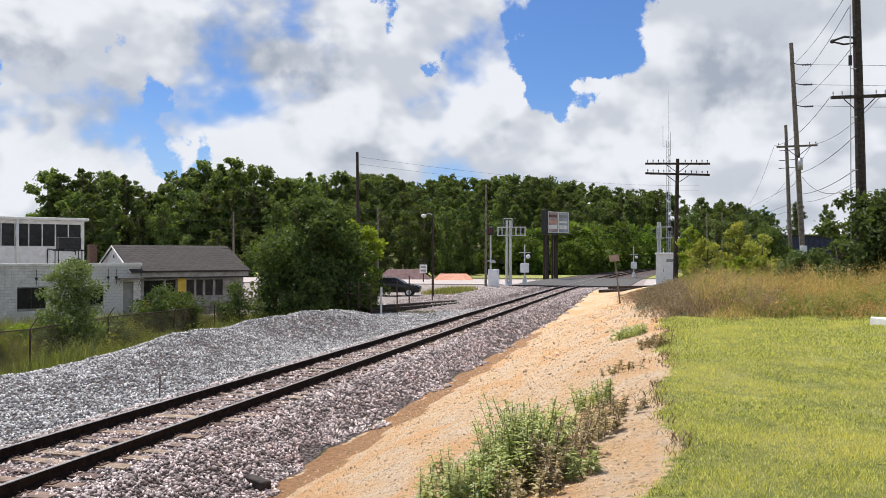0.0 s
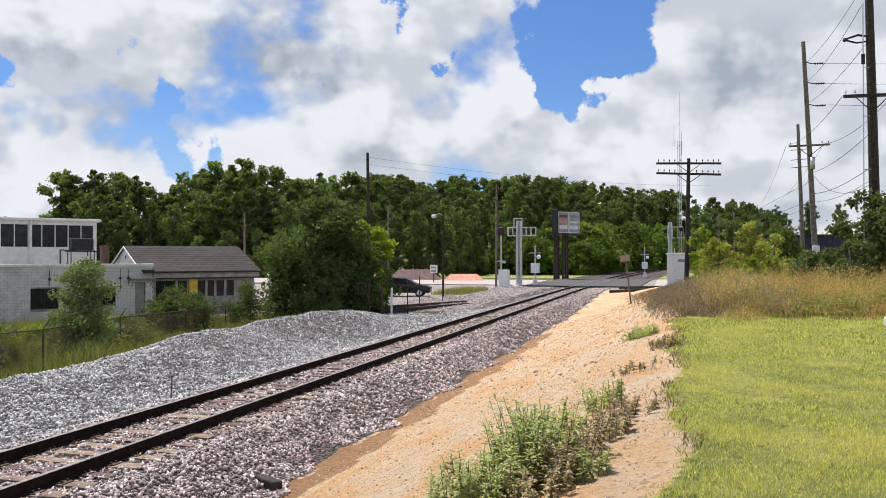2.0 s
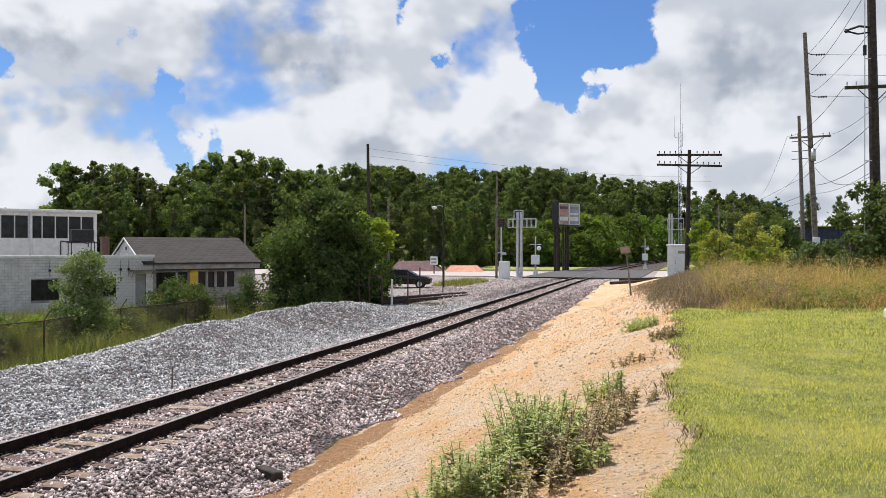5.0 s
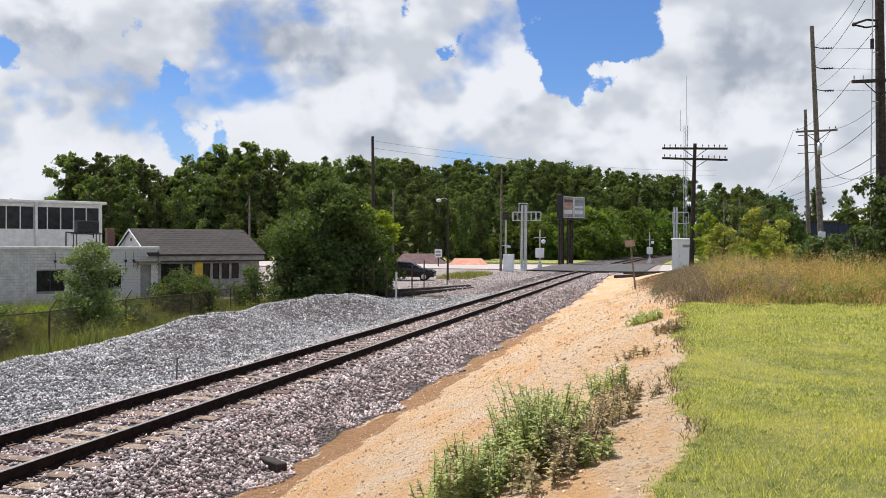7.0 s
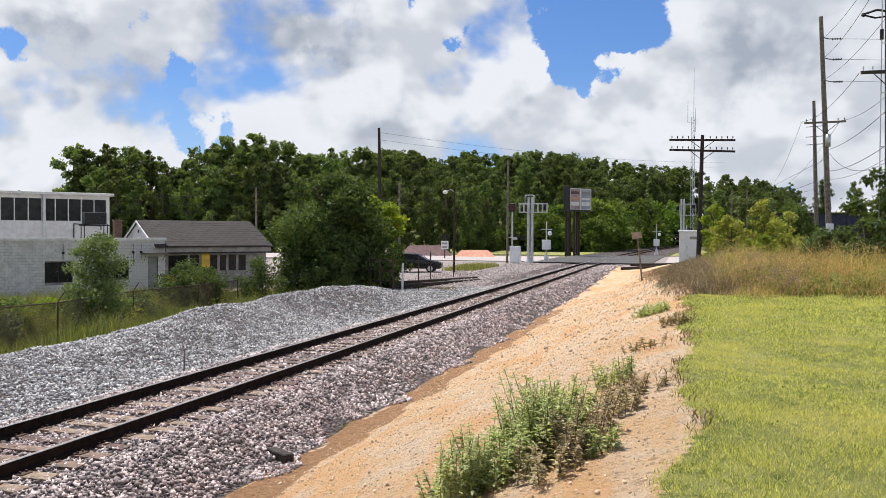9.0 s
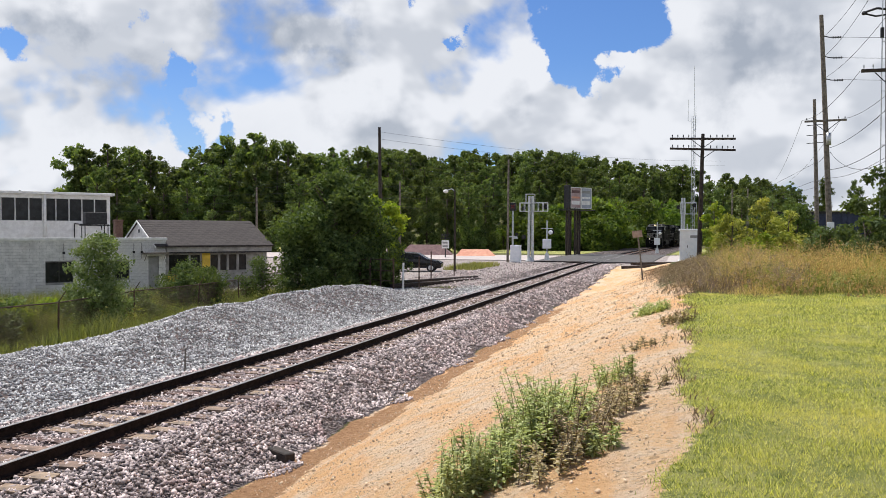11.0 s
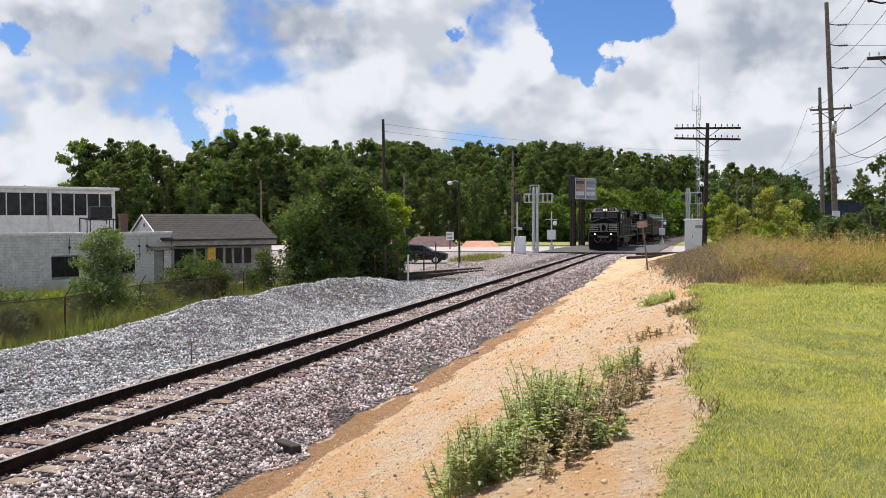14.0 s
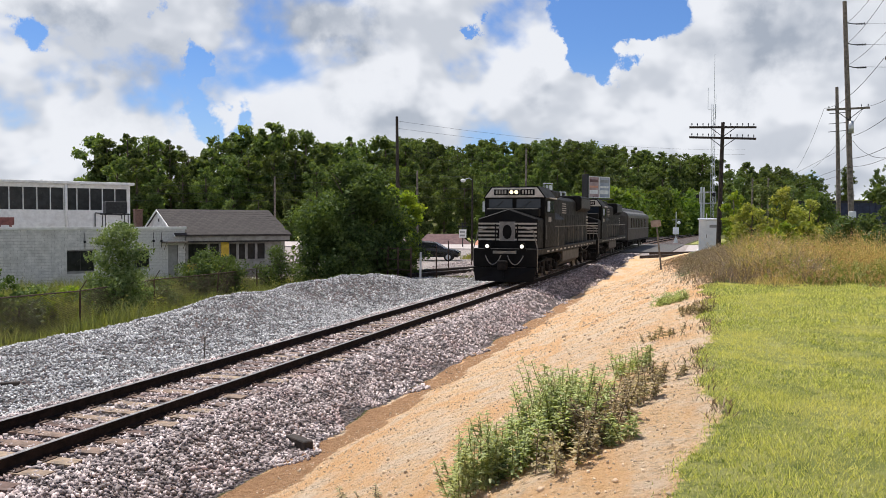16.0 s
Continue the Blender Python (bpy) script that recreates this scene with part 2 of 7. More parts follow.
# ---- the lie of the land ----
def sm(x, lo, hi):
    t = np.clip((np.asarray(x, float) - lo) / (hi - lo), 0, 1)
    return t * t * (3 - 2 * t)


def bend(y):
    """How far the track has swung to the right of its straight line at y."""
    return 0.000392 * np.maximum(np.asarray(y, float) - 62.2, 0) ** 2


def bend_angle(y):
    return -math.degrees(math.atan(0.000784 * max(y - 62.2, 0)))


def ripple(x, y, s):
    return (np.sin(x / s * 1.7 + 1.3 * np.sin(y / s * 0.9)) + np.sin(y / s * 1.3 + 2.1 * np.sin(x / s * 0.7 + 1)) + 0.5 * np.sin((x + y) / s * 3.1)) / 2.5


def bank_edge(y):
    """The lawn's ragged edge along the top of the bare bank."""
    return 8.78 + 0.10 * np.sin(y * 1.1) + 0.05 * np.sin(y * 2.7 + 1) + 0.04 * np.sin(y * 6.1) - 0.25 * sm(y, 8, 4)


def heap(x, y):
    """The ridge of dumped grey gravel beside the track."""
    ridge = -7.2 + 0.5 * np.sin(y * 0.4)
    h = np.interp(y, [15, 18, 21, 23.5, 26, 28.0, 29.5, 32, 35, 37.5, 40, 43.5], [0, 0.14, 0.34, 0.64, 0.78, 0.60, 0.72, 0.92, 0.90, 0.74, 0.42, 0])
    h = h * (1 + 0.05 * np.sin(y * 2.1) + 0.03 * np.sin(y * 4.7 + x))
    return h * np.exp(-((x - ridge) / 1.9) ** 2)


def land(x, y):
    x, y = np.asarray(x, float), np.asarray(y, float)
    X = x - bend(y)
    far = sm(y, 46, 74)
    left = -0.62 - 0.75 * sm(-X, 9.0, 12.5)
    lot = sm(y, 36, 54) * (1 - sm(-X, 13, 17) * (1 - far))
    left = left * (1 - lot) + lot * (-0.12)
    left = left + heap(x, y)
    top = 1.22 - 0.25 * sm(y, 30, 55) - 0.95 * sm(y, 56, 79) + 0.6 * sm(x, 12, 30) * (1 - sm(y, 56, 90)) - 0.1 * sm(y, 6, 0) * 0
    toe = -0.7 * (1 - far) + far * (-0.16)
    up = sm(X, 2.4, 9.4) * 0.55 + 0.45 * np.clip((X - 3.4) / 5.4, 0, 1)
    right = toe + (top - toe) * up
    s_l, s_r = sm(-X, 1.5, 2.9), sm(X, 1.55, 3.0)
    z = -0.205 + (left + 0.205) * s_l + (right + 0.205) * s_r
    off = np.clip(np.abs(X) - 2.4, 0, 1)
    z = z + off * (0.035 * ripple(x, y, 0.9) + 0.02 * ripple(y, x, 0.33)) * (1 - far)
    hill = sm(y, 125, 240) * 9.0 * sm(np.abs(X), 5, 30)
    return z + hill + 0.02 * np.maximum(y - 260, 0) * sm(-X, 10, 60) - 1.2 * sm(-x, 16, 30) * (1 - sm(y, 60, 90)) * 0.25


def steps(*runs):
    out = []
    for a, b, d in runs:
        out += list(np.arange(a, b, d))
    return np.array(out + [runs[-1][1]])


def ground_material():
    mat = bpy.data.materials.new("ground_cover")
    mat.use_nodes = True
    n = Nodes(mat.node_tree)
    pos = n.add("ShaderNodeTexCoord").outputs["Object"]
    zone = n.add("ShaderNodeAttribute", attribute_name="zone")
    sep = n.add("ShaderNodeSeparateColor")
    n.link(zone.outputs["Color"], sep.inputs[0])
    n1, n2, n3 = n.noise(pos, 1.6, 6.0, 0.65), n.noise(pos, 9.0, 6.0, 0.65), n.noise(pos, 45.0, 5.0, 0.7)
    fray = n.math("MULTIPLY", n.math("SUBTRACT", n2, 0.5), 0.9)

    def edge(s):
        return n.smooth(n.math("ADD", s, fray), 0.42, 0.58)
    weeds = n.mix(n.smooth(n1, 0.35, 0.65), (0.075, 0.085, 0.028), (0.17, 0.15, 0.06))
    weeds = n.mix(n.smooth(n3, 0.4, 0.7), weeds, (0.06, 0.08, 0.02))
    sand = n.mix(n.smooth(n1, 0.36, 0.62), (0.79, 0.61, 0.43), (0.8, 0.53, 0.29))
    sand = n.mix(n.math("MULTIPLY", n.smooth(n3, 0.5, 0.75), 0.55), sand, (0.74, 0.6, 0.45))
    sand = n.mix(n.math("MULTIPLY", n.smooth(n2, 0.5, 0.7), 0.34), sand, (0.42, 0.28, 0.17))
    sand = n.mix(n.math("MULTIPLY", n.smooth(n.noise(pos, 22.0, 6.0, 0.7), 0.55, 0.72), 0.42), sand, (0.34, 0.23, 0.14))
    # crumbs and crusts of the dried bank; the dark cells paint in crumb shadows
    crumb = n.add("ShaderNodeTexVoronoi", feature="F1")
    n.put(crumb.inputs["Vector"], n.vec("ADD", pos, n.vec("MULTIPLY", n.add("ShaderNodeTexNoise").outputs["Color"], (0.1, 0.1, 0.1))))
    crumb.inputs["Scale"].default_value = 26.0
    csep = n.add("ShaderNodeSeparateColor")
    n.link(crumb.outputs["Color"], csep.inputs[0])
    sand = n.mix(n.math("MULTIPLY", n.smooth(csep.outputs[0], 0.55, 1.0), 0.35), sand, (0.8, 0.66, 0.5))
    sand = n.mix(n.math("MULTIPLY", n.smooth(csep.outputs[1], 0.84, 0.97), 0.5), sand, (0.3, 0.19, 0.11))
    streak = n.noise(n.vec("MULTIPLY", pos, (0.9, 0.28, 0.9)), 1.1, 5.0, 0.6, 0.6)
    sand = n.mix(n.math("MULTIPLY", n.smooth(streak, 0.46, 0.62), 0.75), sand, (0.76, 0.43, 0.19))
    clay = n.mix(n.smooth(n2, 0.3, 0.7), (0.34, 0.185, 0.09), (0.5, 0.29, 0.15))
    lawn = n.mix(n.smooth(n1, 0.3, 0.65), (0.2, 0.24, 0.055), (0.43, 0.42, 0.14))
    lawn = n.mix(n.math("MULTIPLY", n.smooth(n3, 0.45, 0.65), 0.55), lawn, (0.46, 0.42, 0.18))
    lawn = n.mix(n.math("MULTIPLY", n.smooth(n2, 0.5, 0.68), 0.7), lawn, (0.075, 0.11, 0.02))
    vor = n.add("ShaderNodeTexVoronoi", feature="F1")
    n.put(vor.inputs["Vector"], pos)
    vor.inputs["Scale"].default_value = 17.0
    vsep = n.add("ShaderNodeSeparateColor")
    n.link(vor.outputs["Color"], vsep.inputs[0])
    # darker than the loose stones, painting in the shade of the gaps
    stone = n.mix(vsep.outputs[0], (0.12, 0.1, 0.097), (0.36, 0.305, 0.29))
    stone = n.mix(n.math("MULTIPLY", n.smooth(n1, 0.45, 0.65), 0.35), stone, (0.36, 0.24, 0.2))
    lot = n.mix(n.smooth(n2, 0.35, 0.65), (0.34, 0.29, 0.265), (0.5, 0.435, 0.405))
    lot = n.mix(n.math("MULTIPLY", n.smooth(n3, 0.42, 0.62), 0.7), lot, (0.2, 0.175, 0.16))
    col = n.mix(edge(sep.outputs[0]), weeds, sand)
    col = n.mix(edge(zone.outputs["Alpha"]), col, lot)
    clay_zone = n.add("ShaderNodeAttribute", attribute_name="clay").outputs["Fac"]
    col = n.mix(edge(clay_zone), col, clay)
    col = n.mix(edge(sep.outputs[1]), col, lawn)
    is_stone = edge(sep.outputs[2])
    col = n.mix(is_stone, col, stone)
    b = n.add("ShaderNodeBsdfPrincipled")
    n.link(col, b.inputs["Base Color"])
    b.inputs["Roughness"].default_value = 0.95
    b.inputs["Specular IOR Level"].default_value = 0.2
    height = n.math("ADD", n.math("MULTIPLY", n3, 0.35), n.math("ADD", n2, n.math("MULTIPLY", n.math("MULTIPLY", vor.outputs["Distance"], -2.2), is_stone)))
    bu = n.add("ShaderNodeBump")
    bu.inputs["Strength"].default_value, bu.inputs["Distance"].default_value = 1.0, 0.16
    n.link(height, bu.inputs["Height"])
    n.link(bu.outputs[0], b.inputs["Normal"])
    n.link(b.outputs[0], n.add("ShaderNodeOutputMaterial").inputs[0])
    return mat


def build_ground():
    xs = steps((-1500, -200, 130), (-200, -60, 10), (-60, -16, 2), (-16, -4, 0.4), (-4, 10, 0.2), (10, 20, 0.5), (20, 60, 4), (60, 200, 14), (200, 1500, 130))
    ys = steps((-60, 0, 6), (0, 4, 0.5), (4, 30, 0.2), (30, 60, 0.4), (60, 130, 1.2), (130, 300, 6), (300, 3000, 180))
    gx, gy = np.meshgrid(xs, ys, indexing="ij")
    z = land(gx, gy)
    a, b = len(xs), len(ys)
    idx = np.arange(a * b).reshape(a, b)
    faces = np.stack([idx[:-1, :-1], idx[1:, :-1], idx[1:, 1:], idx[:-1, 1:]], -1).reshape(-1, 4)
    me = from_arrays("ground", np.stack([gx, gy, z], -1).reshape(-1, 3), faces, ground_material(), True)
    X = gx - bend(gy)
    wob = 0.12 * ripple(gx, gy, 0.5)
    sand = sm(X, 2.7, 3.1) * (1 - sm(gx - bank_edge(gy), -0.1, 0.25)) * (1 - sm(gy + 3 * wob, 74, 80)) * (1 - 0.75 * sm(gx, 7.0, 8.2) * sm(gy, 24, 31))
    lawn = sm(gx - bank_edge(gy), -0.2, 0.2) * (1 - sm(gy - 0.38 * (gx - 9) + 0.5 * np.sin(gx * 1.9) + 0.3 * np.sin(gx * 4.3 + 1), 20.6, 22.5))
    lawn = np.maximum(lawn, sm(gy, 110, 113) * (1 - sm(gy, 136, 150)) * sm(np.abs(X), 5.5, 6.5))
    stone = (1 - sm(np.abs(X) + wob, 2.75, 3.05)) + (1 - sm(np.abs(X) + wob, 5.0, 5.8)) * sm(gy, 106, 110)
    pile = sm(-X, 1.5, 2.5) * (1 - sm(-X + 3 * wob, 9.3, 10.6)) * (1 - sm(gy + 4 * wob, 43, 46))
    stone = np.maximum(stone, pile)
    stone = stone * (1 - sm(gy, 200, 240))
    lot = sm(-X, 2.6, 3.2) * sm(gy + 4 * wob, 44, 47) * (1 - sm(gy, 101, 106)) * (1 - sm(-X, 60, 70)) * (1 - 0.9 * sm(-X + 3 * wob, 8.5, 9.5) * (1 - sm(gy, 49, 51)))
    lot = np.maximum(lot, sm(X, 2.8, 3.2) * sm(gy, 72, 76) * (1 - sm(gy, 104, 110)) * (1 - sm(X, 8.5, 12)))
    clay = sm(X + 1.2 * wob, 2.85, 3.0) * (1 - sm(X + 2.4 * wob, 3.45, 3.75)) * (1 - sm(gy, 34, 40))
    zone = me.attributes.new("zone", "FLOAT_COLOR", "POINT")
    zone.data.foreach_set("color", np.stack([sand, lawn, stone, lot], -1).reshape(-1).astype(np.float32))
    me.attributes.new("clay", "FLOAT", "POINT").data.foreach_set("value", clay.reshape(-1).astype(np.float32))
    tagged(new("ground", me), "sandy bank, mown lawn, gravel and weeds", "ground", kind="structure")


build_ground()


def height(x, y):
    return float(land(x, y))


# ---- track ----
def track_line(off, y0, y1, step):
    ys = np.arange(y0, y1 + step, step)
    slope = 0.000784 * np.maximum(ys - 62.2, 0)
    return np.stack([bend(ys) + off * np.cos(np.arctan(slope)), ys - off * np.sin(np.arctan(slope))], 1)


def sweep(bm, outline, off, y0, y1, step):
    """Draw a cross-section (sideways, up) along the track."""
    rings = []
    for x, y in track_line(off, y0, y1, step):
        rings.append([bm.verts.new((x + p, y, q)) for p, q in outline])
    k = len(outline)
    for r0, r1 in zip(rings, rings[1:]):
        for i in range(k):
            j = (i + 1) % k
            bm.faces.new((r0[i], r0[j], r1[j], r1[i]))
    bm.faces.new(rings[0])
    bm.faces.new(rings[-1][::-1])


def build_track():
    track = thing("railway_track", "single line of rusty rails on weathered wooden ties", "railway track", kind="structure")
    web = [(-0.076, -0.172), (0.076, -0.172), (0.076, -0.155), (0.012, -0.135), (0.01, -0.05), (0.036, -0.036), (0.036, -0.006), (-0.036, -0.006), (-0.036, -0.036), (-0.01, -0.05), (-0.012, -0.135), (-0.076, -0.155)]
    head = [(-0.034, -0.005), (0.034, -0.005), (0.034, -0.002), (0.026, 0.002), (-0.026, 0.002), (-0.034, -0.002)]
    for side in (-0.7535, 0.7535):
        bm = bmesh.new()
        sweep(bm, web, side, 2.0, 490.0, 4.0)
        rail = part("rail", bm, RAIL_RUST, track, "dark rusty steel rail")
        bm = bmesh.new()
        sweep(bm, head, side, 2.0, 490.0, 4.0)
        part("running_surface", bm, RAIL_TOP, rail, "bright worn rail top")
    rng = random.Random(4)
    meshes = []
    for i in range(5):
        bm = bmesh.new()
        box(bm, -1.3, 1.3, -0.115, 0.115, -0.34, -0.168)
        bmesh.ops.subdivide_edges(bm, edges=[e for e in bm.edges if e.calc_length() > 2], cuts=5)
        for v in bm.verts:
            v.co += Vector((rng.uniform(-0.02, 0.02), rng.uniform(-0.012, 0.012), rng.uniform(-0.012, 0.006)))
        meshes.append(mesh_of("tie", bm, TIE))
    plate = bmesh.new()
    for s in (-0.7535, 0.7535):
        box(plate, s - 0.17, s + 0.17, -0.09, 0.09, -0.17, -0.158)
        for dx in (-0.1, 0.1):
            for dy in (-0.05, 0.05):
                box(plate, s + dx - 0.012, s + dx + 0.012, dy - 0.012, dy + 0.012, -0.16, -0.13)
    plates = mesh_of("tie_plates", plate, RUSTY)
    y = 2.5
    while y < 79:
        tie = new("tie", meshes[rng.randrange(5)])
        tie.parent = track
        tie.matrix_basis = pose(float(bend(y)) + rng.uniform(-0.04, 0.04), y, rng.uniform(-0.01, 0.006), 0, 0, bend_angle(y) + rng.uniform(-1.2, 1.2))
        if y < 45:
            tp = new("tie_plates", plates)
            tp.parent = tie
        y += 0.495 + rng.uniform(-0.02, 0.02)
    bm = bmesh.new()
    y = 112.0
    while y < 230:
        a = bend_angle(y)
        m = pose(float(bend(y)), y, 0, 0, 0, a)
        box(bm, -1.3, 1.3, -0.11, 0.11, -0.34, -0.168, m)
        y += 0.5
    tagged(part("far_ties", bm, TIE, track), kind="stuff")


build_track()


def stones(name, xy, z, size, material, seed, label, category):
    rng = np.random.default_rng(seed)
    k = len(xy)
    octa = np.array([(1, 0, 0), (-1, 0, 0), (0, 1, 0), (0, -1, 0), (0, 0, 1), (0, 0, -1)], float)
    tri = np.array([(0, 2, 4), (2, 1, 4), (1, 3, 4), (3, 0, 4), (2, 0, 5), (1, 2, 5), (3, 1, 5), (0, 3, 5)])
    s = size * rng.uniform(0.55, 1.3, (k, 1))
    v = octa[None] * (s * rng.uniform(0.6, 1.25, (k, 3)))[:, None, :] + rng.normal(0, 0.22, (k, 6, 3)) * s[:, None, :]
    q = rng.normal(size=(k, 4))
    q /= np.linalg.norm(q, axis=1, keepdims=True)
    w, x, y, zz = q.T
    r = np.stack([np.stack([1 - 2 * (y * y + zz * zz), 2 * (x * y - w * zz), 2 * (x * zz + w * y)], -1),
                  np.stack([2 * (x * y + w * zz), 1 - 2 * (x * x + zz * zz), 2 * (y * zz - w * x)], -1),
                  np.stack([2 * (x * zz - w * y), 2 * (y * zz + w * x), 1 - 2 * (x * x + y * y)], -1)], 1)
    v = np.einsum("kij,knj->kni", r, v)
    v += np.concatenate([xy, z[:, None] + s * 0.35], 1)[:, None, :]
    f = (tri[None] + 6 * np.arange(k)[:, None, None]).reshape(-1, 3)
    tagged(new(name, from_arrays(name, v.reshape(-1, 3), f, material)), label, category, kind="stuff")


def scatter(x0, x1, y0, y1, per_m2, rng, keep=None):
    k = int((x1 - x0) * (y1 - y0) * per_m2)
    p = np.stack([rng.uniform(x0, x1, k), rng.uniform(y0, y1, k)], 1)
    if keep is not None:
        p = p[keep(p[:, 0], p[:, 1])]
    return p


def build_stones():
    rng = np.random.default_rng(7)
    clear = lambda x, y: (np.abs(np.abs(x) - 0.7535) > 0.11) & ~((np.abs(x) < 1.32) & (rng.random(len(x)) < 0.45))
    ragged = lambda x, y: clear(x, y) & (x < 2.9 + 0.25 * np.sin(y * 1.3) + 0.15 * np.sin(y * 3.7))
    a = np.concatenate([scatter(-1.6, 3.3, 6.2, 15, 460, rng, ragged), scatter(-1.6, 3.3, 15, 30, 210, rng, ragged), scatter(-1.6, 3.3, 30, 79, 60, rng, ragged)])
    size = np.where(a[:, 1] < 15, 0.034, np.where(a[:, 1] < 30, 0.042, 0.054))[:, None]
    stones("ballast", a, land(a[:, 0], a[:, 1]), size, BALLAST, 3, "crushed pinkish-grey ballast around the ties", "ballast")
    edge = lambda x, y: (x > -10.0 + 0.5 * np.sin(y)) & ~((y > 44) & (x < -4))
    b = np.concatenate([scatter(-10.8, -1.5, 8.5, 18, 190, rng, edge), scatter(-10.8, -1.5, 18, 31, 190, rng, edge), scatter(-10.8, -1.5, 31, 46, 120, rng, edge)])
    size = np.where(b[:, 1] < 18, 0.036, np.where(b[:, 1] < 31, 0.037, 0.042))[:, None]
    stones("gravel_heap", b, land(b[:, 0], b[:, 1]), size, GRAVEL, 5, "dumped heap of grey crushed gravel beside track", "gravel")
    g = np.concatenate([scatter(-8.5, -1.6, 44.5, 60, 26, rng, clear), scatter(-8.0, -1.6, 60, 79, 9, rng, clear)])
    stones("lot_gravel", g, land(g[:, 0], g[:, 1]), np.full((len(g), 1), 0.05), BALLAST, 12, "loose pale gravel strewn over the lot", "gravel")
    c = np.concatenate([scatter(3.2, 8.6, 4.5, 16, 110, rng), scatter(3.0, 8.6, 16, 44, 34, rng)])
    stones("bank_pebbles", c, land(c[:, 0], c[:, 1]), np.where(c[:, 1] < 16, 0.012, 0.02)[:, None] * rng.choice([0.6, 0.8, 1.0, 1.3, 2.2], len(c), p=[0.3, 0.3, 0.25, 0.12, 0.03])[:, None], surface("sandy_clod", (0.5, 0.34, 0.21), (0.74, 0.56, 0.38), 4, island=0.4), 9, "loose clods and pebbles on the sandy bank", "pebbles")


build_stones()


# ---- crossing ----
def build_crossing():
    asphalt = surface("grey_asphalt", (0.075, 0.073, 0.073), (0.12, 0.115, 0.11), 6.0, 0.95, bump=0.3, bump_scale=80, stain=(0.17, 0.155, 0.145), stain_amount=0.5, spec=0.15)
    concrete = surface("pale_concrete", (0.36, 0.31, 0.29), (0.5, 0.44, 0.41), 3.0, 0.9, bump=0.2, stain=(0.3, 0.28, 0.26))
    bm = bmesh.new()
    for x0, x1 in ((-6.0, -0.83), (-0.68, 0.68), (0.83, 5.6)):
        y = 80.0
        while y < 107.9:
            a, b = (float(bend(y)), float(bend(y + 4)))
            z = -0.012
            v = [bm.verts.new(p) for p in ((x0 + a, y, z), (x1 + a, y, z), (x1 + b, y + 4, z), (x0 + b, y + 4, z))]
            w = [bm.verts.new(p) for p in ((x0 + a, y, -0.3), (x1 + a, y, -0.3), (x1 + b, y + 4, -0.3), (x0 + b, y + 4, -0.3))]
            bm.faces.new(v)
            for i in range(4):
                bm.faces.new((v[i], w[i], w[(i + 1) % 4], v[(i + 1) % 4]))
            y += 4
    single("road", bm, asphalt, "grey asphalt road over the level crossing", "road", kind="structure")
    bm = bmesh.new()
    box(bm, -70, -6.05, 82, 100, -0.3, -0.03)
    box(bm, 7.0, 60, 82, 104, -0.3, 0.02)
    single("pavement", bm, concrete, "pale sunlit concrete approach beside the crossing", "pavement", kind="structure")
    bm = bmesh.new()
    box(bm, -5.2, -0.95, 79.75, 79.95, -0.3, 0.0)
    single("crossing_timber", bm, CREOSOTE, "dark timber header at the edge of the crossing", "timber", bevel=0.02)


build_crossing()


# ---- trees ----
def leaf_cloud(rng, lobes, count, size, flat=0.5, centre=None):
    """Many small leaf quads round a set of lobes (centre, radii)."""
    vol = np.array([r[0] * r[1] * r[2] for _, r in lobes]) ** 0.67
    pick = rng.choice(len(lobes), count, p=vol / vol.sum())
    c = np.array([l[0] for l in lobes])[pick]
    r = np.array([l[1] for l in lobes])[pick]
    d = rng.normal(size=(count, 3))
    d /= np.linalg.norm(d, axis=1, keepdims=True)
    rad = rng.uniform(0.15, 1.0, (count, 1)) ** 0.5 * (1 + 0.16 * rng.normal(size=(count, 1)))
    p = c + d * r * rad
    nrm = d * 0.35 + rng.normal(size=(count, 3)) * 0.8 + np.array((0, 0, flat))
    nrm /= np.linalg.norm(nrm, axis=1, keepdims=True)
    u = np.cross(nrm, rng.normal(size=(count, 3)))
    u /= np.linalg.norm(u, axis=1, keepdims=True)
    w = np.cross(nrm, u)
    s = size * rng.uniform(0.6, 1.4, (count, 1))
    quad = np.stack([p - u * s, p - w * s * 0.55 + nrm * s * 0.15, p + u * s, p + w * s * 0.55 + nrm * s * 0.15], 1)
    return quad.reshape(-1, 3), np.arange(count * 4).reshape(-1, 4)


def crown_lobes(rng, h0, h1, width, n, narrow=0.5):
    lobes = []
    for i in range(n):
        t = (i + rng.uniform(0, 1)) / n
        z = h0 + (h1 - h0) * t
        w = width * (math.sin(math.pi * (0.18 + 0.78 * t)) ** narrow)
        a = rng.uniform(0, math.tau)
        q = rng.uniform(0.1, 0.82) * w
        r = rng.uniform(0.2, 0.46) * width * (1 - 0.4 * t)
        lobes.append(((math.cos(a) * q, math.sin(a) * q, z), (r, r, r * rng.uniform(0.6, 0.9))))
    return lobes


def limbs(bm, rng, base, top, r, spread, count):
    rod(bm, base, top, r, r * 0.35, 8)
    a, b = Vector(base), Vector(top)
    for i in range(count):
        p = a.lerp(b, rng.uniform(0.25, 0.9))
        ang = rng.uniform(0, math.tau)
        e = p + Vector((math.cos(ang) * spread * rng.uniform(0.5, 1), math.sin(ang) * spread * rng.uniform(0.5, 1), spread * rng.uniform(0.3, 0.9)))
        rod(bm, p, e, r * 0.35, r * 0.08, 5)


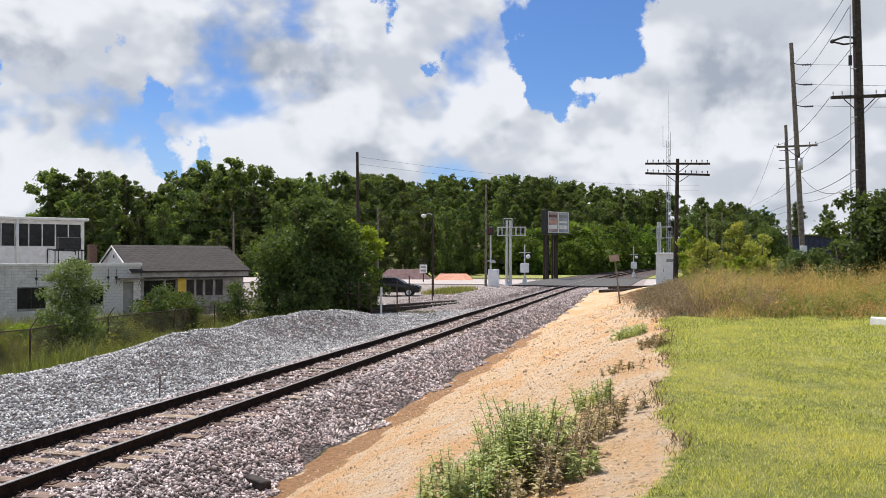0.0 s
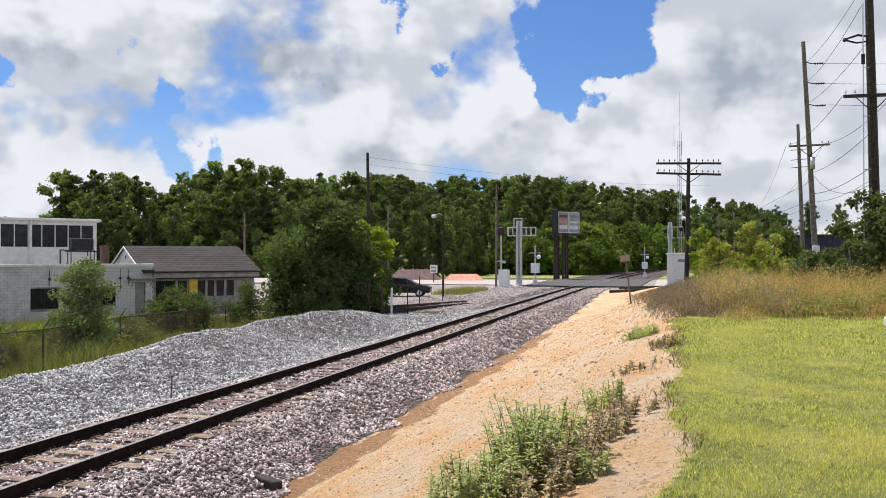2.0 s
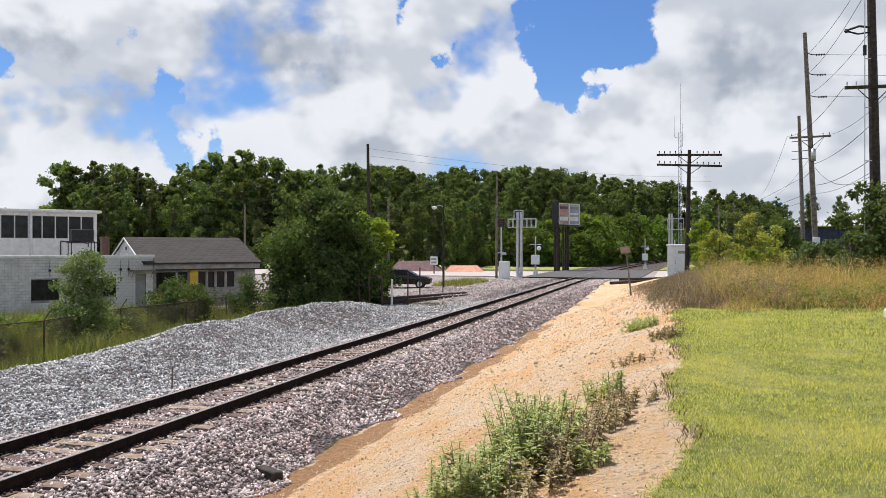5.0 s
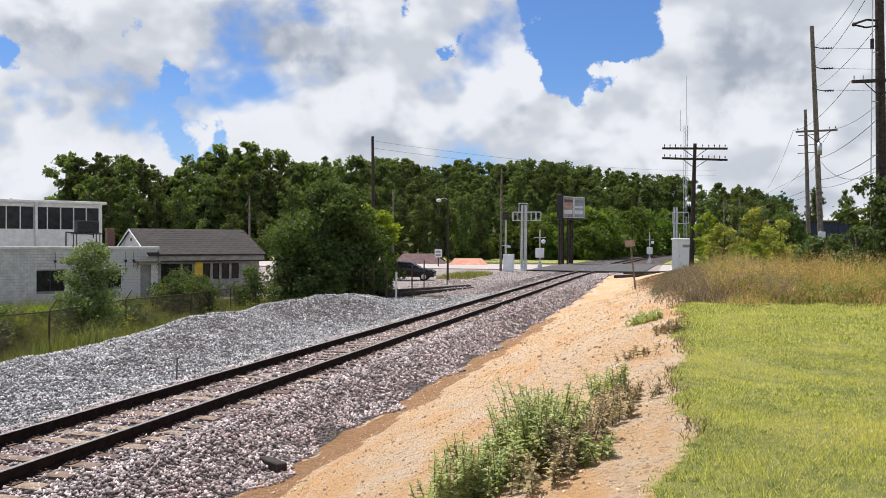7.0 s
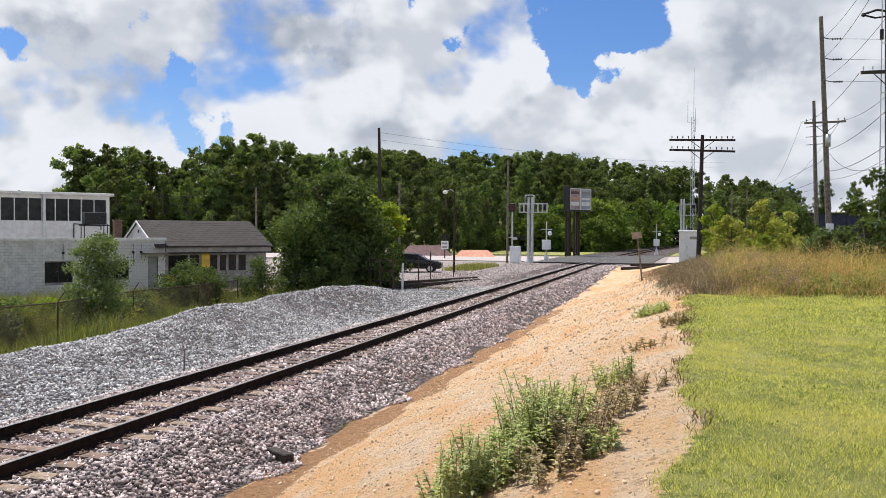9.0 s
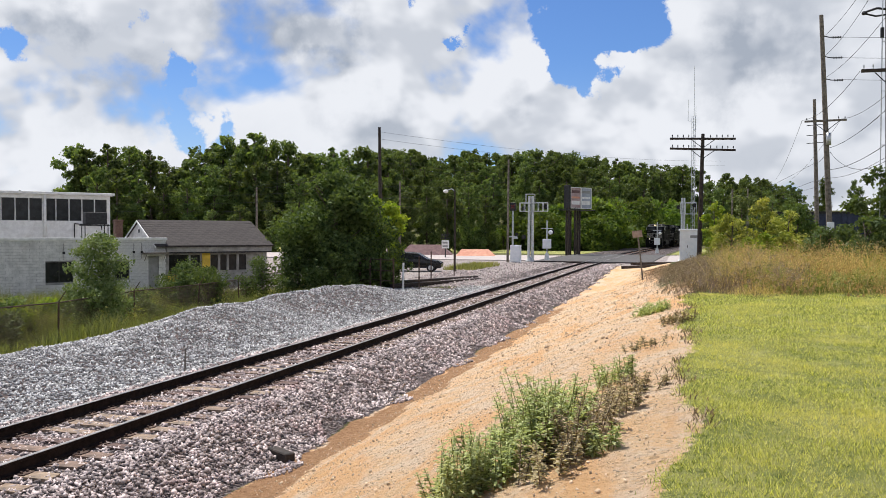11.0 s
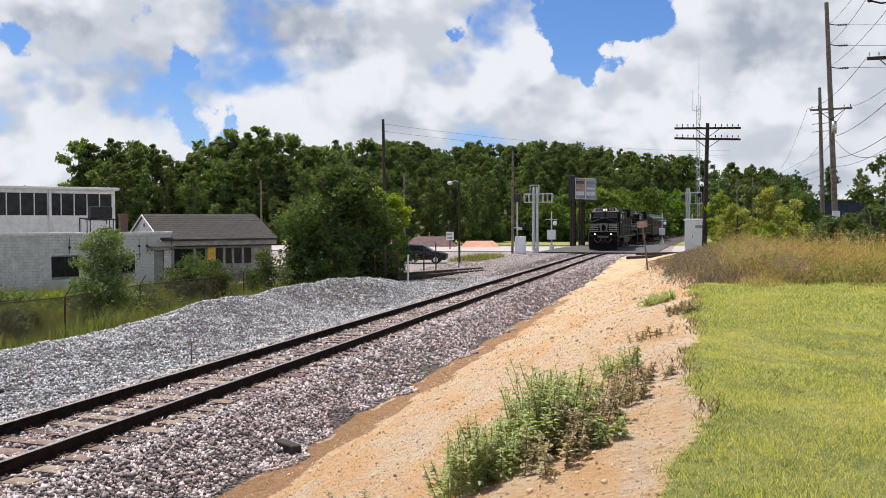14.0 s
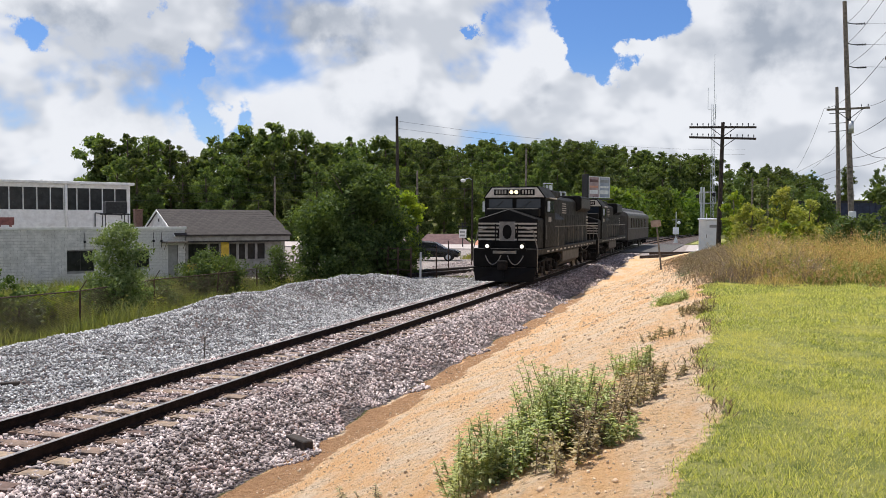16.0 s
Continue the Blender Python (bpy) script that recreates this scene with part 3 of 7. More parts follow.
def make_tree(name, label, category, seed, height_, width, trunk_r, leaves, size, material, base_h=0.2, lobes_n=14, narrow=0.5, group="", m=None):
    rng = np.random.default_rng(seed)
    t = thing(name, label, category, group, m=m)
    bm = bmesh.new()
    limbs(bm, rng, (0, 0, -0.3), (rng.uniform(-0.3, 0.3), rng.uniform(-0.3, 0.3), height_ * 0.85), trunk_r, width * 0.6, 12)
    part("trunk", bm, BARK, t, smooth=True)
    lobes = crown_lobes(rng, height_ * base_h, height_ * 0.9, width, lobes_n, narrow)
    v, f = leaf_cloud(rng, lobes, leaves, size)
    crown = new("crown", from_arrays("crown", v, f, material))
    crown.parent = t
    return t


LEAF_MID = leafage("broad_leaf", (0.032, 0.056, 0.018), (0.125, 0.17, 0.06), (0.14, 0.18, 0.06), 0.32)
LEAF_WOOD = leafage("woodland_leaf", (0.048, 0.076, 0.026), (0.15, 0.195, 0.07), (0.165, 0.2, 0.075), 0.34, 0.35)
LEAF_LIGHT = leafage("sumac_leaf", (0.042, 0.08, 0.016), (0.14, 0.205, 0.04), (0.19, 0.235, 0.05), 0.34, 0.3)
LEAF_YELLOW = leafage("yellow_green_leaf", (0.2, 0.25, 0.06), (0.48, 0.5, 0.15), (0.54, 0.48, 0.16), 0.4, 0.25)
LEAF_GREY = leafage("grey_green_leaf", (0.06, 0.09, 0.035), (0.13, 0.17, 0.07), (0.15, 0.19, 0.08), 0.3)


def top_of(tree):
    return max(v.co.z for v in tree.children[-1].data.vertices)


def build_woods():
    rng = random.Random(11)
    kinds = []
    for i in range(6):
        kinds.append(make_tree("woodland_tree", "tall leafy tree in the woodland edge", "tree", 20 + i, 16.0, (3.4, 4.2, 3.0, 4.6, 3.7, 4.0)[i], 0.24, 5600, 0.27, LEAF_WOOD, 0.0, (34, 44, 30, 48, 40, 36)[i], (0.45, 0.35, 0.6, 0.4, 0.5, 0.55)[i], "woodland trees"))
    tops = {k.name: top_of(k) for k in kinds}
    light = [make_tree("sumac", "bright green spreading sumac at the wood's edge", "tree", 40 + i, 6.0, 4.4, 0.12, 4200, 0.24, LEAF_LIGHT, 0.1, 34, 0.5, "sumac thicket") for i in range(3)]
    placed = set()

    def put(src, x, y, s, z=None):
        z = height(x, y) - 0.3 if z is None else z
        m = pose(x, y, z, 0, 0, rng.uniform(0, 360))
        if src in placed:
            ob = copy_thing(src, m)
        else:
            placed.add(src)
            ob = src
            ob.matrix_basis = m
        ob.scale = (s * rng.uniform(0.85, 1.15), s * rng.uniform(0.85, 1.15), s)
    # rise of the woodland's skyline over the eye, by bearing to the left of the track
    bearing = [-7.5, -5.3, -3.9, -2.9, 0.7, 5.2, 7.7, 10.8, 12.4, 14.6, 17.6, 18.7, 22.1, 24.5, 26.9, 28.5, 31.8, 34.2, 35.0, 35.6, 37.8, 42.1, 42.8]
    rise = [0.050, 0.062, 0.070, 0.080, 0.080, 0.087, 0.094, 0.098, 0.093, 0.098, 0.088, 0.096, 0.101, 0.105, 0.097, 0.116, 0.116, 0.105, 0.072, 0.085, 0.105, 0.105, 0.07]

    def stand(a, d, share):
        x, y = EYE[0] - math.sin(radians(a)) * d, math.cos(radians(a)) * d
        if abs(x - float(bend(y))) < 7:
            return
        top = EYE[2] + float(np.interp(a, bearing, rise)) * share * d * math.cos(radians(a - 16))
        k = rng.choice(kinds)
        z = height(x, y) - 0.3
        put(k, x, y, min(1.7, max(0.3, (top - z) / tops[k.name] * rng.uniform(0.94, 1.03))), z)
    # the wooded hillside, row above row
    for d, share, gap in ((163, 0.60, 1.9), (186, 0.74, 1.7), (212, 0.85, 1.5), (244, 0.96, 1.05), (275, 0.98, 1.0), (296, 1.0, 0.9)):
        a = -7.0
        while a < 22:
            stand(a + rng.uniform(-0.4, 0.4), d + rng.uniform(-7, 7), share)
            a += gap
    # the taller stand behind the buildings
    for d, share, gap in ((158, 0.7, 1.5), (170, 0.95, 1.15), (192, 0.9, 1.1)):
        a = 21.0
        while a < 41.9:
            stand(a + rng.uniform(-0.3, 0.3), d + rng.uniform(-5, 5), share)
            a += gap
    put(kinds[2], EYE[0] - math.sin(radians(44.6)) * 210, math.cos(radians(44.6)) * 210, 0.8)
    # lower trees before the tall ones
    for a, d, h in [(33, 120, 7), (31, 125, 8), (29, 118, 8), (27.5, 120, 8), (26, 125, 9), (24, 128, 9), (22.5, 125, 8), (21, 118, 8), (19.5, 115, 10), (18, 118, 11), (16.5, 120, 12), (15, 125, 12), (13.8, 128, 10), (12.5, 136, 9), (11.5, 140, 10)]:
        x, y = EYE[0] - math.sin(radians(a)) * d, math.cos(radians(a)) * d
        put(rng.choice(kinds), x, y, h / 16.0)
    for a, d, h in [(12.4, 126, 4), (11.2, 122, 5), (10.0, 124, 6), (8.9, 122, 6.5), (7.8, 126, 7.5), (6.8, 128, 8), (5.8, 124, 8.5), (5.0, 132, 9.5), (4.2, 128, 9.5), (3.4, 134, 9), (2.6, 132, 7.5), (2.0, 138, 7), (13.5, 120, 4), (14.6, 122, 4), (8.2, 118, 5), (6.2, 118, 6), (4.6, 120, 6), (3.2, 124, 6), (1.6, 150, 8), (1.0, 160, 8)]:
        d += 15
        x, y = EYE[0] - math.sin(radians(a)) * d, math.cos(radians(a)) * d
        x = min(x, float(bend(y)) - 4.2 - 0.6 * h)
        put(rng.choice(light), x, y, h / 6.0)
    for x, y, h in [(-12, 138, 8.5), (-8.5, 145, 9), (-6, 154, 9.5), (-4.5, 164, 10), (-3, 175, 10.5), (-1.5, 186, 11), (0.5, 198, 11.5), (3, 212, 12), (6, 228, 12), (-16, 132, 8), (-9.5, 134, 6), (-6, 143, 6.5)]:
        put(rng.choice(light), x, y, h / 6.0)
    # beyond the line on its far side
    for x, y, h in [(17, 138, 11), (20.5, 140, 11.5), (14.5, 150, 12), (23, 146, 9.5), (27, 205, 10), (34, 215, 10), (42, 220, 9.5), (50, 225, 9), (58, 230, 9), (31, 190, 7), (46, 200, 8), (16, 165, 14), (66, 235, 9), (76, 240, 9), (22, 230, 14)]:
        put(rng.choice(kinds), x, y, h / 16.0)


build_woods()


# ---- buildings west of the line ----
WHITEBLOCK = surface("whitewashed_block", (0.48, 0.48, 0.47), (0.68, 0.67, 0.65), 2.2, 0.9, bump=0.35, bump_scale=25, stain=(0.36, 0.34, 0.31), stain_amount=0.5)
WHITETRIM = surface("white_painted_trim", (0.62, 0.62, 0.6), (0.76, 0.76, 0.74), 3.0, 0.7, bump=0.15, stain=(0.45, 0.43, 0.4))
GREYDOOR = surface("grey_painted_door", (0.2, 0.2, 0.2), (0.28, 0.28, 0.275), 3.0, 0.6, bump=0.1)
YELLOW = surface("yellow_paint", (0.55, 0.36, 0.03), (0.72, 0.5, 0.06), 3.0, 0.6, bump=0.1, stain=(0.4, 0.28, 0.08))
SHINGLE = surface("brown_shingle", (0.026, 0.021, 0.019), (0.056, 0.046, 0.042), 3.0, 0.95, bump=0.5, bump_scale=20, vary=0.16)
BRICK = surface("old_chimney_brick", (0.11, 0.06, 0.045), (0.2, 0.12, 0.09), 9.0, 0.9, bump=0.5)
MORTAR = surface("grimy_mortar", (0.16, 0.155, 0.15), (0.28, 0.27, 0.26), 2.0, 0.95, bump=0.3)
# pale paint darkened: the shade under the eave is put into the colour
EAVE_SHADED = surface("eave_shaded_pale_paint", (0.2, 0.19, 0.18), (0.34, 0.33, 0.315), 2.5, 0.85, bump=0.2, stain=(0.2, 0.185, 0.17), stain_amount=0.5)
TARROOF = surface("flat_roof_felt", (0.3, 0.3, 0.3), (0.42, 0.42, 0.42), 2.0, 0.9)


def window(parent, x0, x1, z0, z1, y, frame_mat, bars=1, glass=None, name="window", w=0.06):
    """A framed pane set in an opening; y is the wall face."""
    bm = bmesh.new()
    box(bm, x0 - w, x0, y - 0.03, y + 0.08, z0 - w, z1 + w)
    box(bm, x1, x1 + w, y - 0.03, y + 0.08, z0 - w, z1 + w)
    box(bm, x0, x1, y - 0.03, y + 0.08, z1, z1 + w)
    box(bm, x0, x1, y - 0.05, y + 0.08, z0 - w, z0)
    for i in range(1, bars):
        x = x0 + (x1 - x0) * i / bars
        box(bm, x - 0.03, x + 0.03, y - 0.01, y + 0.07, z0, z1)
    win = part(name, bm, frame_mat, parent)
    bm = bmesh.new()
    box(bm, x0, x1, y + 0.03, y + 0.05, z0, z1)
    part("pane", bm, glass or GLASSY, win, "dark glass pane")
    return win


def wall_with_holes(x0, x1, z0, z1, y0, y1, holes):
    """A wall along x with rectangular openings through it."""
    bm = bmesh.new()
    xs = sorted({x0, x1, *[h[0] for h in holes], *[h[1] for h in holes]})
    zs = sorted({z0, z1, *[h[2] for h in holes], *[h[3] for h in holes]})
    for a, b in zip(xs, xs[1:]):
        for c, d in zip(zs, zs[1:]):
            if not any(h[0] <= a and b <= h[1] and h[2] <= c and d <= h[3] for h in holes):
                box(bm, a, b, y0, y1, c, d)
    bmesh.ops.remove_doubles(bm, verts=bm.verts, dist=0.0005)
    return bm


BLD = pose(-27.49, 49.98, 0, 0, 0, 53.7)


def build_block_building():
    t = thing("workshop", "low whitewashed block workshop with white parapet cap", "building", m=BLD)
    holes = [(-8.04, -6.3, -0.63, 0.76), (-1.28, -0.55, -1.9, 1.04), (-16.0, -14.2, -0.6, 0.76), (-3.6, -2.6, -0.5, 0.7)]
    part("wall", wall_with_holes(-24, 0, -2.4, 2.2, 0, 0.25, holes), MORTAR, t, "whitewashed concrete block wall with streaks")
    bm = bmesh.new()
    box(bm, -0.25, -0.001, 0.25, 11, -2.4, 2.2)
    box(bm, -24, -23.75, 0.25, 11, -2.4, 2.2)
    box(bm, -24, 0, 11, 11.25, -2.4, 2.2)
    part("side_wall", bm, WHITEBLOCK, t)
    bm = bmesh.new()
    box(bm, -23.75, -0.25, 0.25, 11, 1.85, 2.0)
    part("roof", bm, TARROOF, t)
    bm = bmesh.new()
    box(bm, -24.1, 0.06, -0.08, 0.33, 2.2, 2.4)
    part("parapet_cap", bm, WHITETRIM, t, "bright white parapet cap", bevel=0.015)
    # a few proud courses of block that catch the light
    bm = bmesh.new()
    full = mesh_of("block", box(bmesh.new(), 0, 0.394, 0, 0.02, 0, 0.193), WHITEBLOCK)
    rng = random.Random(3)
    for row in range(22):
        z = -2.2 + row * 0.203
        x = -23.6 + (0.2 if row % 2 else 0)
        while x < -0.05:
            a, b = x, min(x + 0.394, -0.02)
            for h in holes:
                if h[2] - 0.16 < z < h[3] - 0.03:
                    if a < h[0] < b:
                        b = h[0]
                    elif a < h[1] < b:
                        a = h[1]
                    elif h[0] <= a and b <= h[1]:
                        b = a
            proud = 0.010 + rng.random() * 0.012
            if b - a > 0.39 and x > -5.6:
                block = new("block", full)
                block.parent = t
                block.location = (a, -proud, z)
            elif b - a > 0.05:
                box(bm, a, b, -proud, 0.002, z, z + 0.193)
            x += 0.406
    tagged(part("blockwork", bm, WHITEBLOCK, t), kind="stuff")
    window(t, -8.0, -6.34, -0.59, 0.72, 0.1, BLACKMETAL, 2)
    window(t, -15.9, -14.3, -0.55, 0.7, 0.1, BLACKMETAL, 2)
    window(t, -3.55, -2.65, -0.45, 0.65, 0.1, BLACKMETAL, 1)
    bm = bmesh.new()
    box(bm, -1.26, -0.57, 0.08, 0.14, -1.9, 1.02)
    d = part("door", bm, GREYDOOR, t, "plain grey steel door", bevel=0.01)
    bm = bmesh.new()
    rod(bm, (-0.68, 0.07, -0.75), (-0.68, 0.02, -0.75), 0.03)
    part("handle", bm, BLACKMETAL, d)
    bm = bmesh.new()
    box(bm, -1.7, -0.03, -0.7, -0.02, 1.22, 1.34)
    rod(bm, (-1.55, -0.6, 1.24), (-1.55, -0.02, 0.75), 0.02)
    rod(bm, (-0.2, -0.6, 1.24), (-0.2, -0.02, 0.75), 0.02)
    part("door_canopy", bm, GREYWOOD, t, "small weathered canopy over the door")
    for x in (-6.9, -2.3, -1.75):
        bm = bmesh.new()
        rod(bm, (x, -0.05, 0.9), (x, -0.05, 2.0), 0.018)
        box(bm, x - 0.08, x + 0.08, -0.07, -0.015, 1.3, 1.45)
        part("wall_conduit", bm, BLACKMETAL, t)


def build_clerestory():
    t = thing("upper_hall", "white hall with a band of dark clerestory windows", "building", m=pose(-43.9, 64.0, 0, 0, 0, 53.7))
    panes = [(-0.26 - 1.12 * (i + 1) + 0.03, -0.26 - 1.12 * i - 0.03, 3.8, 5.85) for i in range(16)]
    part("wall", wall_with_holes(-20, 0, -1.5, 6.2, 0, 0.25, panes), WHITETRIM, t, "white painted wall under the windows")
    bm = bmesh.new()
    box(bm, -0.25, -0.001, 0.25, 12, -1.5, 6.2)
    box(bm, -20, 0, 12, 12.25, -1.5, 6.2)
    box(bm, -20, -19.75, 0.25, 12, -1.5, 6.2)
    part("side_wall", bm, WHITETRIM, t)
    bm = bmesh.new()
    box(bm, -20.4, 0.35, -0.35, 12.5, 6.2, 6.45)
    part("roof", bm, WHITETRIM, t, "flat roof with a pale metal edge", bevel=0.03)
    for x0, x1, z0, z1 in panes:
        window(t, x0 + 0.03, x1 - 0.03, z0 + 0.03, z1 - 0.03, 0.14, GREYDOOR, 1, w=0.028)
    bm = bmesh.new()
    rod(bm, (-5.7, -0.12, 1.5), (-5.7, -0.12, 6.3), 0.13, 0.13, 10)
    part("downpipe", bm, WHITETRIM, t, "thick white downpipe", smooth=True)
    bm = bmesh.new()
    pipe(bm, [(-3.2, -0.1, 2.1), (-3.2, -0.1, 3.55), (-0.8, -0.1, 3.35), (-0.8, -0.1, 3.0)], 0.05)
    part("conduit", bm, BLACKMETAL, t)
    u = thing("air_conditioner", "dark rooftop cooling unit on a steel frame", "air conditioner", m=BLD @ pose(-3.9, 4.2, 2.0))
    bm = bmesh.new()
    box(bm, -0.75, 0.75, -0.5, 0.5, 1.35, 2.25)
    part("casing", bm, BLACKMETAL, u, bevel=0.03)
    for i, (x, y) in enumerate(((-0.8, -0.5), (0.8, -0.5), (-0.8, 0.5), (0.8, 0.5))):
        bm = bmesh.new()
        rod(bm, (x, y, 0), (x, y, 1.4), 0.035)
        part("leg", bm, BLACKMETAL, u)
    bm = bmesh.new()
    box(bm, -0.95, 0.95, -0.6, 0.6, 1.25, 1.33)
    part("frame", bm, BLACKMETAL, u)
    s = thing("vent_hood", "rusty red roof vent on the flat roof", "roof vent", m=BLD @ pose(-11.4, 5.5, 2.0))
    bm = bmesh.new()
    box(bm, -0.9, 0.9, -0.35, 0.35, 0.5, 1.05)
    for x in (-0.7, 0, 0.7):
        box(bm, x - 0.06, x + 0.06, -0.3, 0.3, 0, 0.5)
    part("hood", bm, surface("rust_red", (0.11, 0.04, 0.035), (0.2, 0.075, 0.06), 5.0, 0.8), s, bevel=0.02)


def build_house():
    t = thing("house", "single-storey house with brown shingled roof and yellow panels", "house", m=BLD)
    holes = [(0.3, 1.75, -0.3, 1.1), (1.9, 2.62, -0.3, 1.1), (3.45, 4.0, -0.1, 1.1), (4.2, 4.7, -0.1, 1.1), (4.9, 5.5, -0.1, 1.1), (5.7, 6.3, -0.1, 1.1)]
    # wall colour carries the eave's shade
    part("wall", wall_with_holes(0.01, 8.0, -2.4, 1.8, 0.3, 0.5, holes), EAVE_SHADED, t, "pale front wall, darkened for eave shade")
    bm = bmesh.new()
    solid(bm, [(0.35, 2.02), (8.05, 2.02), (4.2, 3.66)], "x", -0.72, -0.55)
    part("gable_wall", bm, WHITEBLOCK, t, "white gable with a small vent")
    bm = bmesh.new()
    solid(bm, [(0.5, -2.4), (7.9, -2.4), (7.9, 1.9), (4.2, 3.62), (0.5, 1.9)], "x", 7.8, 8.0)
    part("gable_wall", bm, WHITEBLOCK, t)
    for x0, x1, z0, z1 in holes:
        # frames in a darker tone too, for the shade under the awning
        window(t, x0, x1, z0, z1, 0.36, GREYWOOD, 1, w=0.04)
    bm = bmesh.new()
    box(bm, 0.2, 2.7, 0.2, 0.296, -0.95, -0.38)
    part("sill_panel", bm, YELLOW, t, "yellow panel below the window")
    bm = bmesh.new()
    box(bm, 2.76, 3.36, 0.18, 0.296, 0.1, 1.22)
    part("wall_panel", bm, YELLOW, t, "yellow wall panel")
    bm = bmesh.new()
    box(bm, -0.02, 8.2, -0.15, 0.29, 1.24, 1.34)
    part("awning_edge", bm, BLACKMETAL, t)
    bm = bmesh.new()
    box(bm, -0.02, 8.2, -0.2, 0.28, 1.345, 1.72)
    # fascia shares the colour with shade painted in
    part("fascia", bm, EAVE_SHADED, t, "broad white fascia, darkened for shade", bevel=0.01)
    bm = bmesh.new()
    solid(bm, [(-0.35, 1.80), (4.2, 3.74), (8.75, 1.80), (8.75, 1.70), (4.2, 3.6), (-0.35, 1.70)], "x", -0.86, 8.3)
    roof = part("roof", bm, SHINGLE, t, "brown shingled gable roof")
    bm = bmesh.new()
    solid(bm, [(-0.42, 1.74), (4.2, 3.70), (8.8, 1.74), (8.8, 1.62), (4.2, 3.60), (-0.42, 1.66)], "x", -0.93, -0.865)
    part("bargeboard", bm, WHITETRIM, t)
    rng = random.Random(8)
    meshes = []
    for i in range(3):
        bm = bmesh.new()
        box(bm, 0, 0.58 + 0.04 * i, 0, 0.46, 0, 0.014)
        meshes.append(mesh_of("shingle", bm, SHINGLE))
    slope = math.degrees(math.atan2(1.94, 4.55))
    for row in range(12):
        d = row * 0.395
        x = -0.82 - (0.3 if row % 2 else 0)
        while x < 7.8:
            s = new("shingle", meshes[rng.randrange(3)])
            s.parent = roof
            s.matrix_basis = pose(max(x, -0.85), -0.33 + d * math.cos(radians(slope)), 1.815 + d * math.sin(radians(slope)), slope - 1.2, 0, rng.uniform(-0.4, 0.4))
            x += 0.62
    bm = bmesh.new()
    box(bm, -2.0, -1.45, 5.9, 6.5, 1.9, 3.75)
    box(bm, -2.05, -1.40, 5.85, 6.55, 3.62, 3.72)
    part("chimney", bm, BRICK, t, "old red-brown brick chimney", bevel=0.01)
    bm = bmesh.new()
    box(bm, -0.75, -0.722, 4.0, 4.3, 2.75, 3.0)
    part("gable_vent", bm, BLACKMETAL, t)
    bench = thing("concrete_bench", "pale slab bench before the house", "bench", m=BLD @ pose(0.6, -2.2, -1.5))
    bm = bmesh.new()
    box(bm, -1.0, 1.2, -0.25, 0.25, 0.62, 0.72)
    part("slab", bm, WHITETRIM, bench, bevel=0.02)
    for x in (-0.7, 0.9):
        bm = bmesh.new()
        box(bm, x - 0.1, x + 0.1, -0.2, 0.2, 0, 0.62)
        part("support", bm, WHITETRIM, bench)


build_block_building()
build_clerestory()
build_house()


def far_house(x, y, z, width, depth, wall_h, roof_h, roof_mat, turn, label):
    t = thing("house", label, "house", m=pose(x, y, z, 0, 0, turn))
    bm = bmesh.new()
    box(bm, -width / 2, width / 2, -depth / 2, depth / 2, -1.5, wall_h - 0.16)
    part("wall", bm, WHITETRIM, t)
    bm = bmesh.new()
    e, w = depth / 2 + 0.4, width / 2 + 0.35
    lo, hi = wall_h - 0.15, wall_h + roof_h
    v = [bm.verts.new(p) for p in ((-w, -e, lo), (w, -e, lo), (w, e, lo), (-w, e, lo), (-w * 0.55, 0, hi), (w * 0.45, 0, hi))]
    for f in ((0, 1, 5, 4), (1, 2, 5), (2, 3, 4, 5), (3, 0, 4), (3, 2, 1, 0)):
        bm.faces.new([v[i] for i in f])
    part("roof", bm, roof_mat, t)
    bm = bmesh.new()
    box(bm, -width / 4 - 0.4, -width / 4 + 0.4, -depth / 2 - 0.03, -depth / 2 + 0.05, 0.2, wall_h - 0.5)
    part("door", bm, GREYDOOR, t)
    return t


MAROON = surface("maroon_roofing", (0.10, 0.055, 0.055), (0.17, 0.1, 0.095), 2.0, 0.9, bump=0.3)
ORANGE = surface("orange_roofing", (0.5, 0.22, 0.14), (0.64, 0.33, 0.22), 2.0, 0.85, bump=0.3)
BROWN = surface("dull_brown_roofing", (0.16, 0.12, 0.11), (0.23, 0.18, 0.16), 2.0, 0.9, bump=0.3)
far_house(-30.5, 97.5, -2.0, 9, 6, 1.5, 1.3, BROWN, 12, "distant low house with dull brown roof")
far_house(-23.2, 98.5, -2.0, 7.4, 6, 1.5, 1.75, MAROON, 14, "distant low house with maroon roof")
far_house(-16.1, 96.5, -2.0, 6.0, 6, 1.2, 1.55, ORANGE, 14, "distant low house with sunlit orange roof")
bm = bmesh.new()
rod(bm, (0, 0, -1), (0, 0, 2.7), 0.07)
sign = thing("roadside_sign", "small pale roadside sign on a dark post", "sign", m=pose(-17.6, 88.0, 0))
part("post", bm, BLACKMETAL, sign)
bm = bmesh.new()
box(bm, -0.42, 0.42, -0.1, 0.1, 1.0, 1.95)
p = part("panel", bm, WHITETRIM, sign, bevel=0.02)
bm = bmesh.new()
for r in range(2):
    box(bm, -0.3, 0.3, -0.115, -0.102, 1.15 + r * 0.4, 1.36 + r * 0.4)
part("lettering_bars", bm, GREYDOOR, p)
bm = bmesh.new()
for r in range(4):
    box(bm, -0.55, 0.55, -0.06, 0.06, 2.1 + r * 0.16, 2.16 + r * 0.16)
part("louvres", bm, BLACKMETAL, sign)


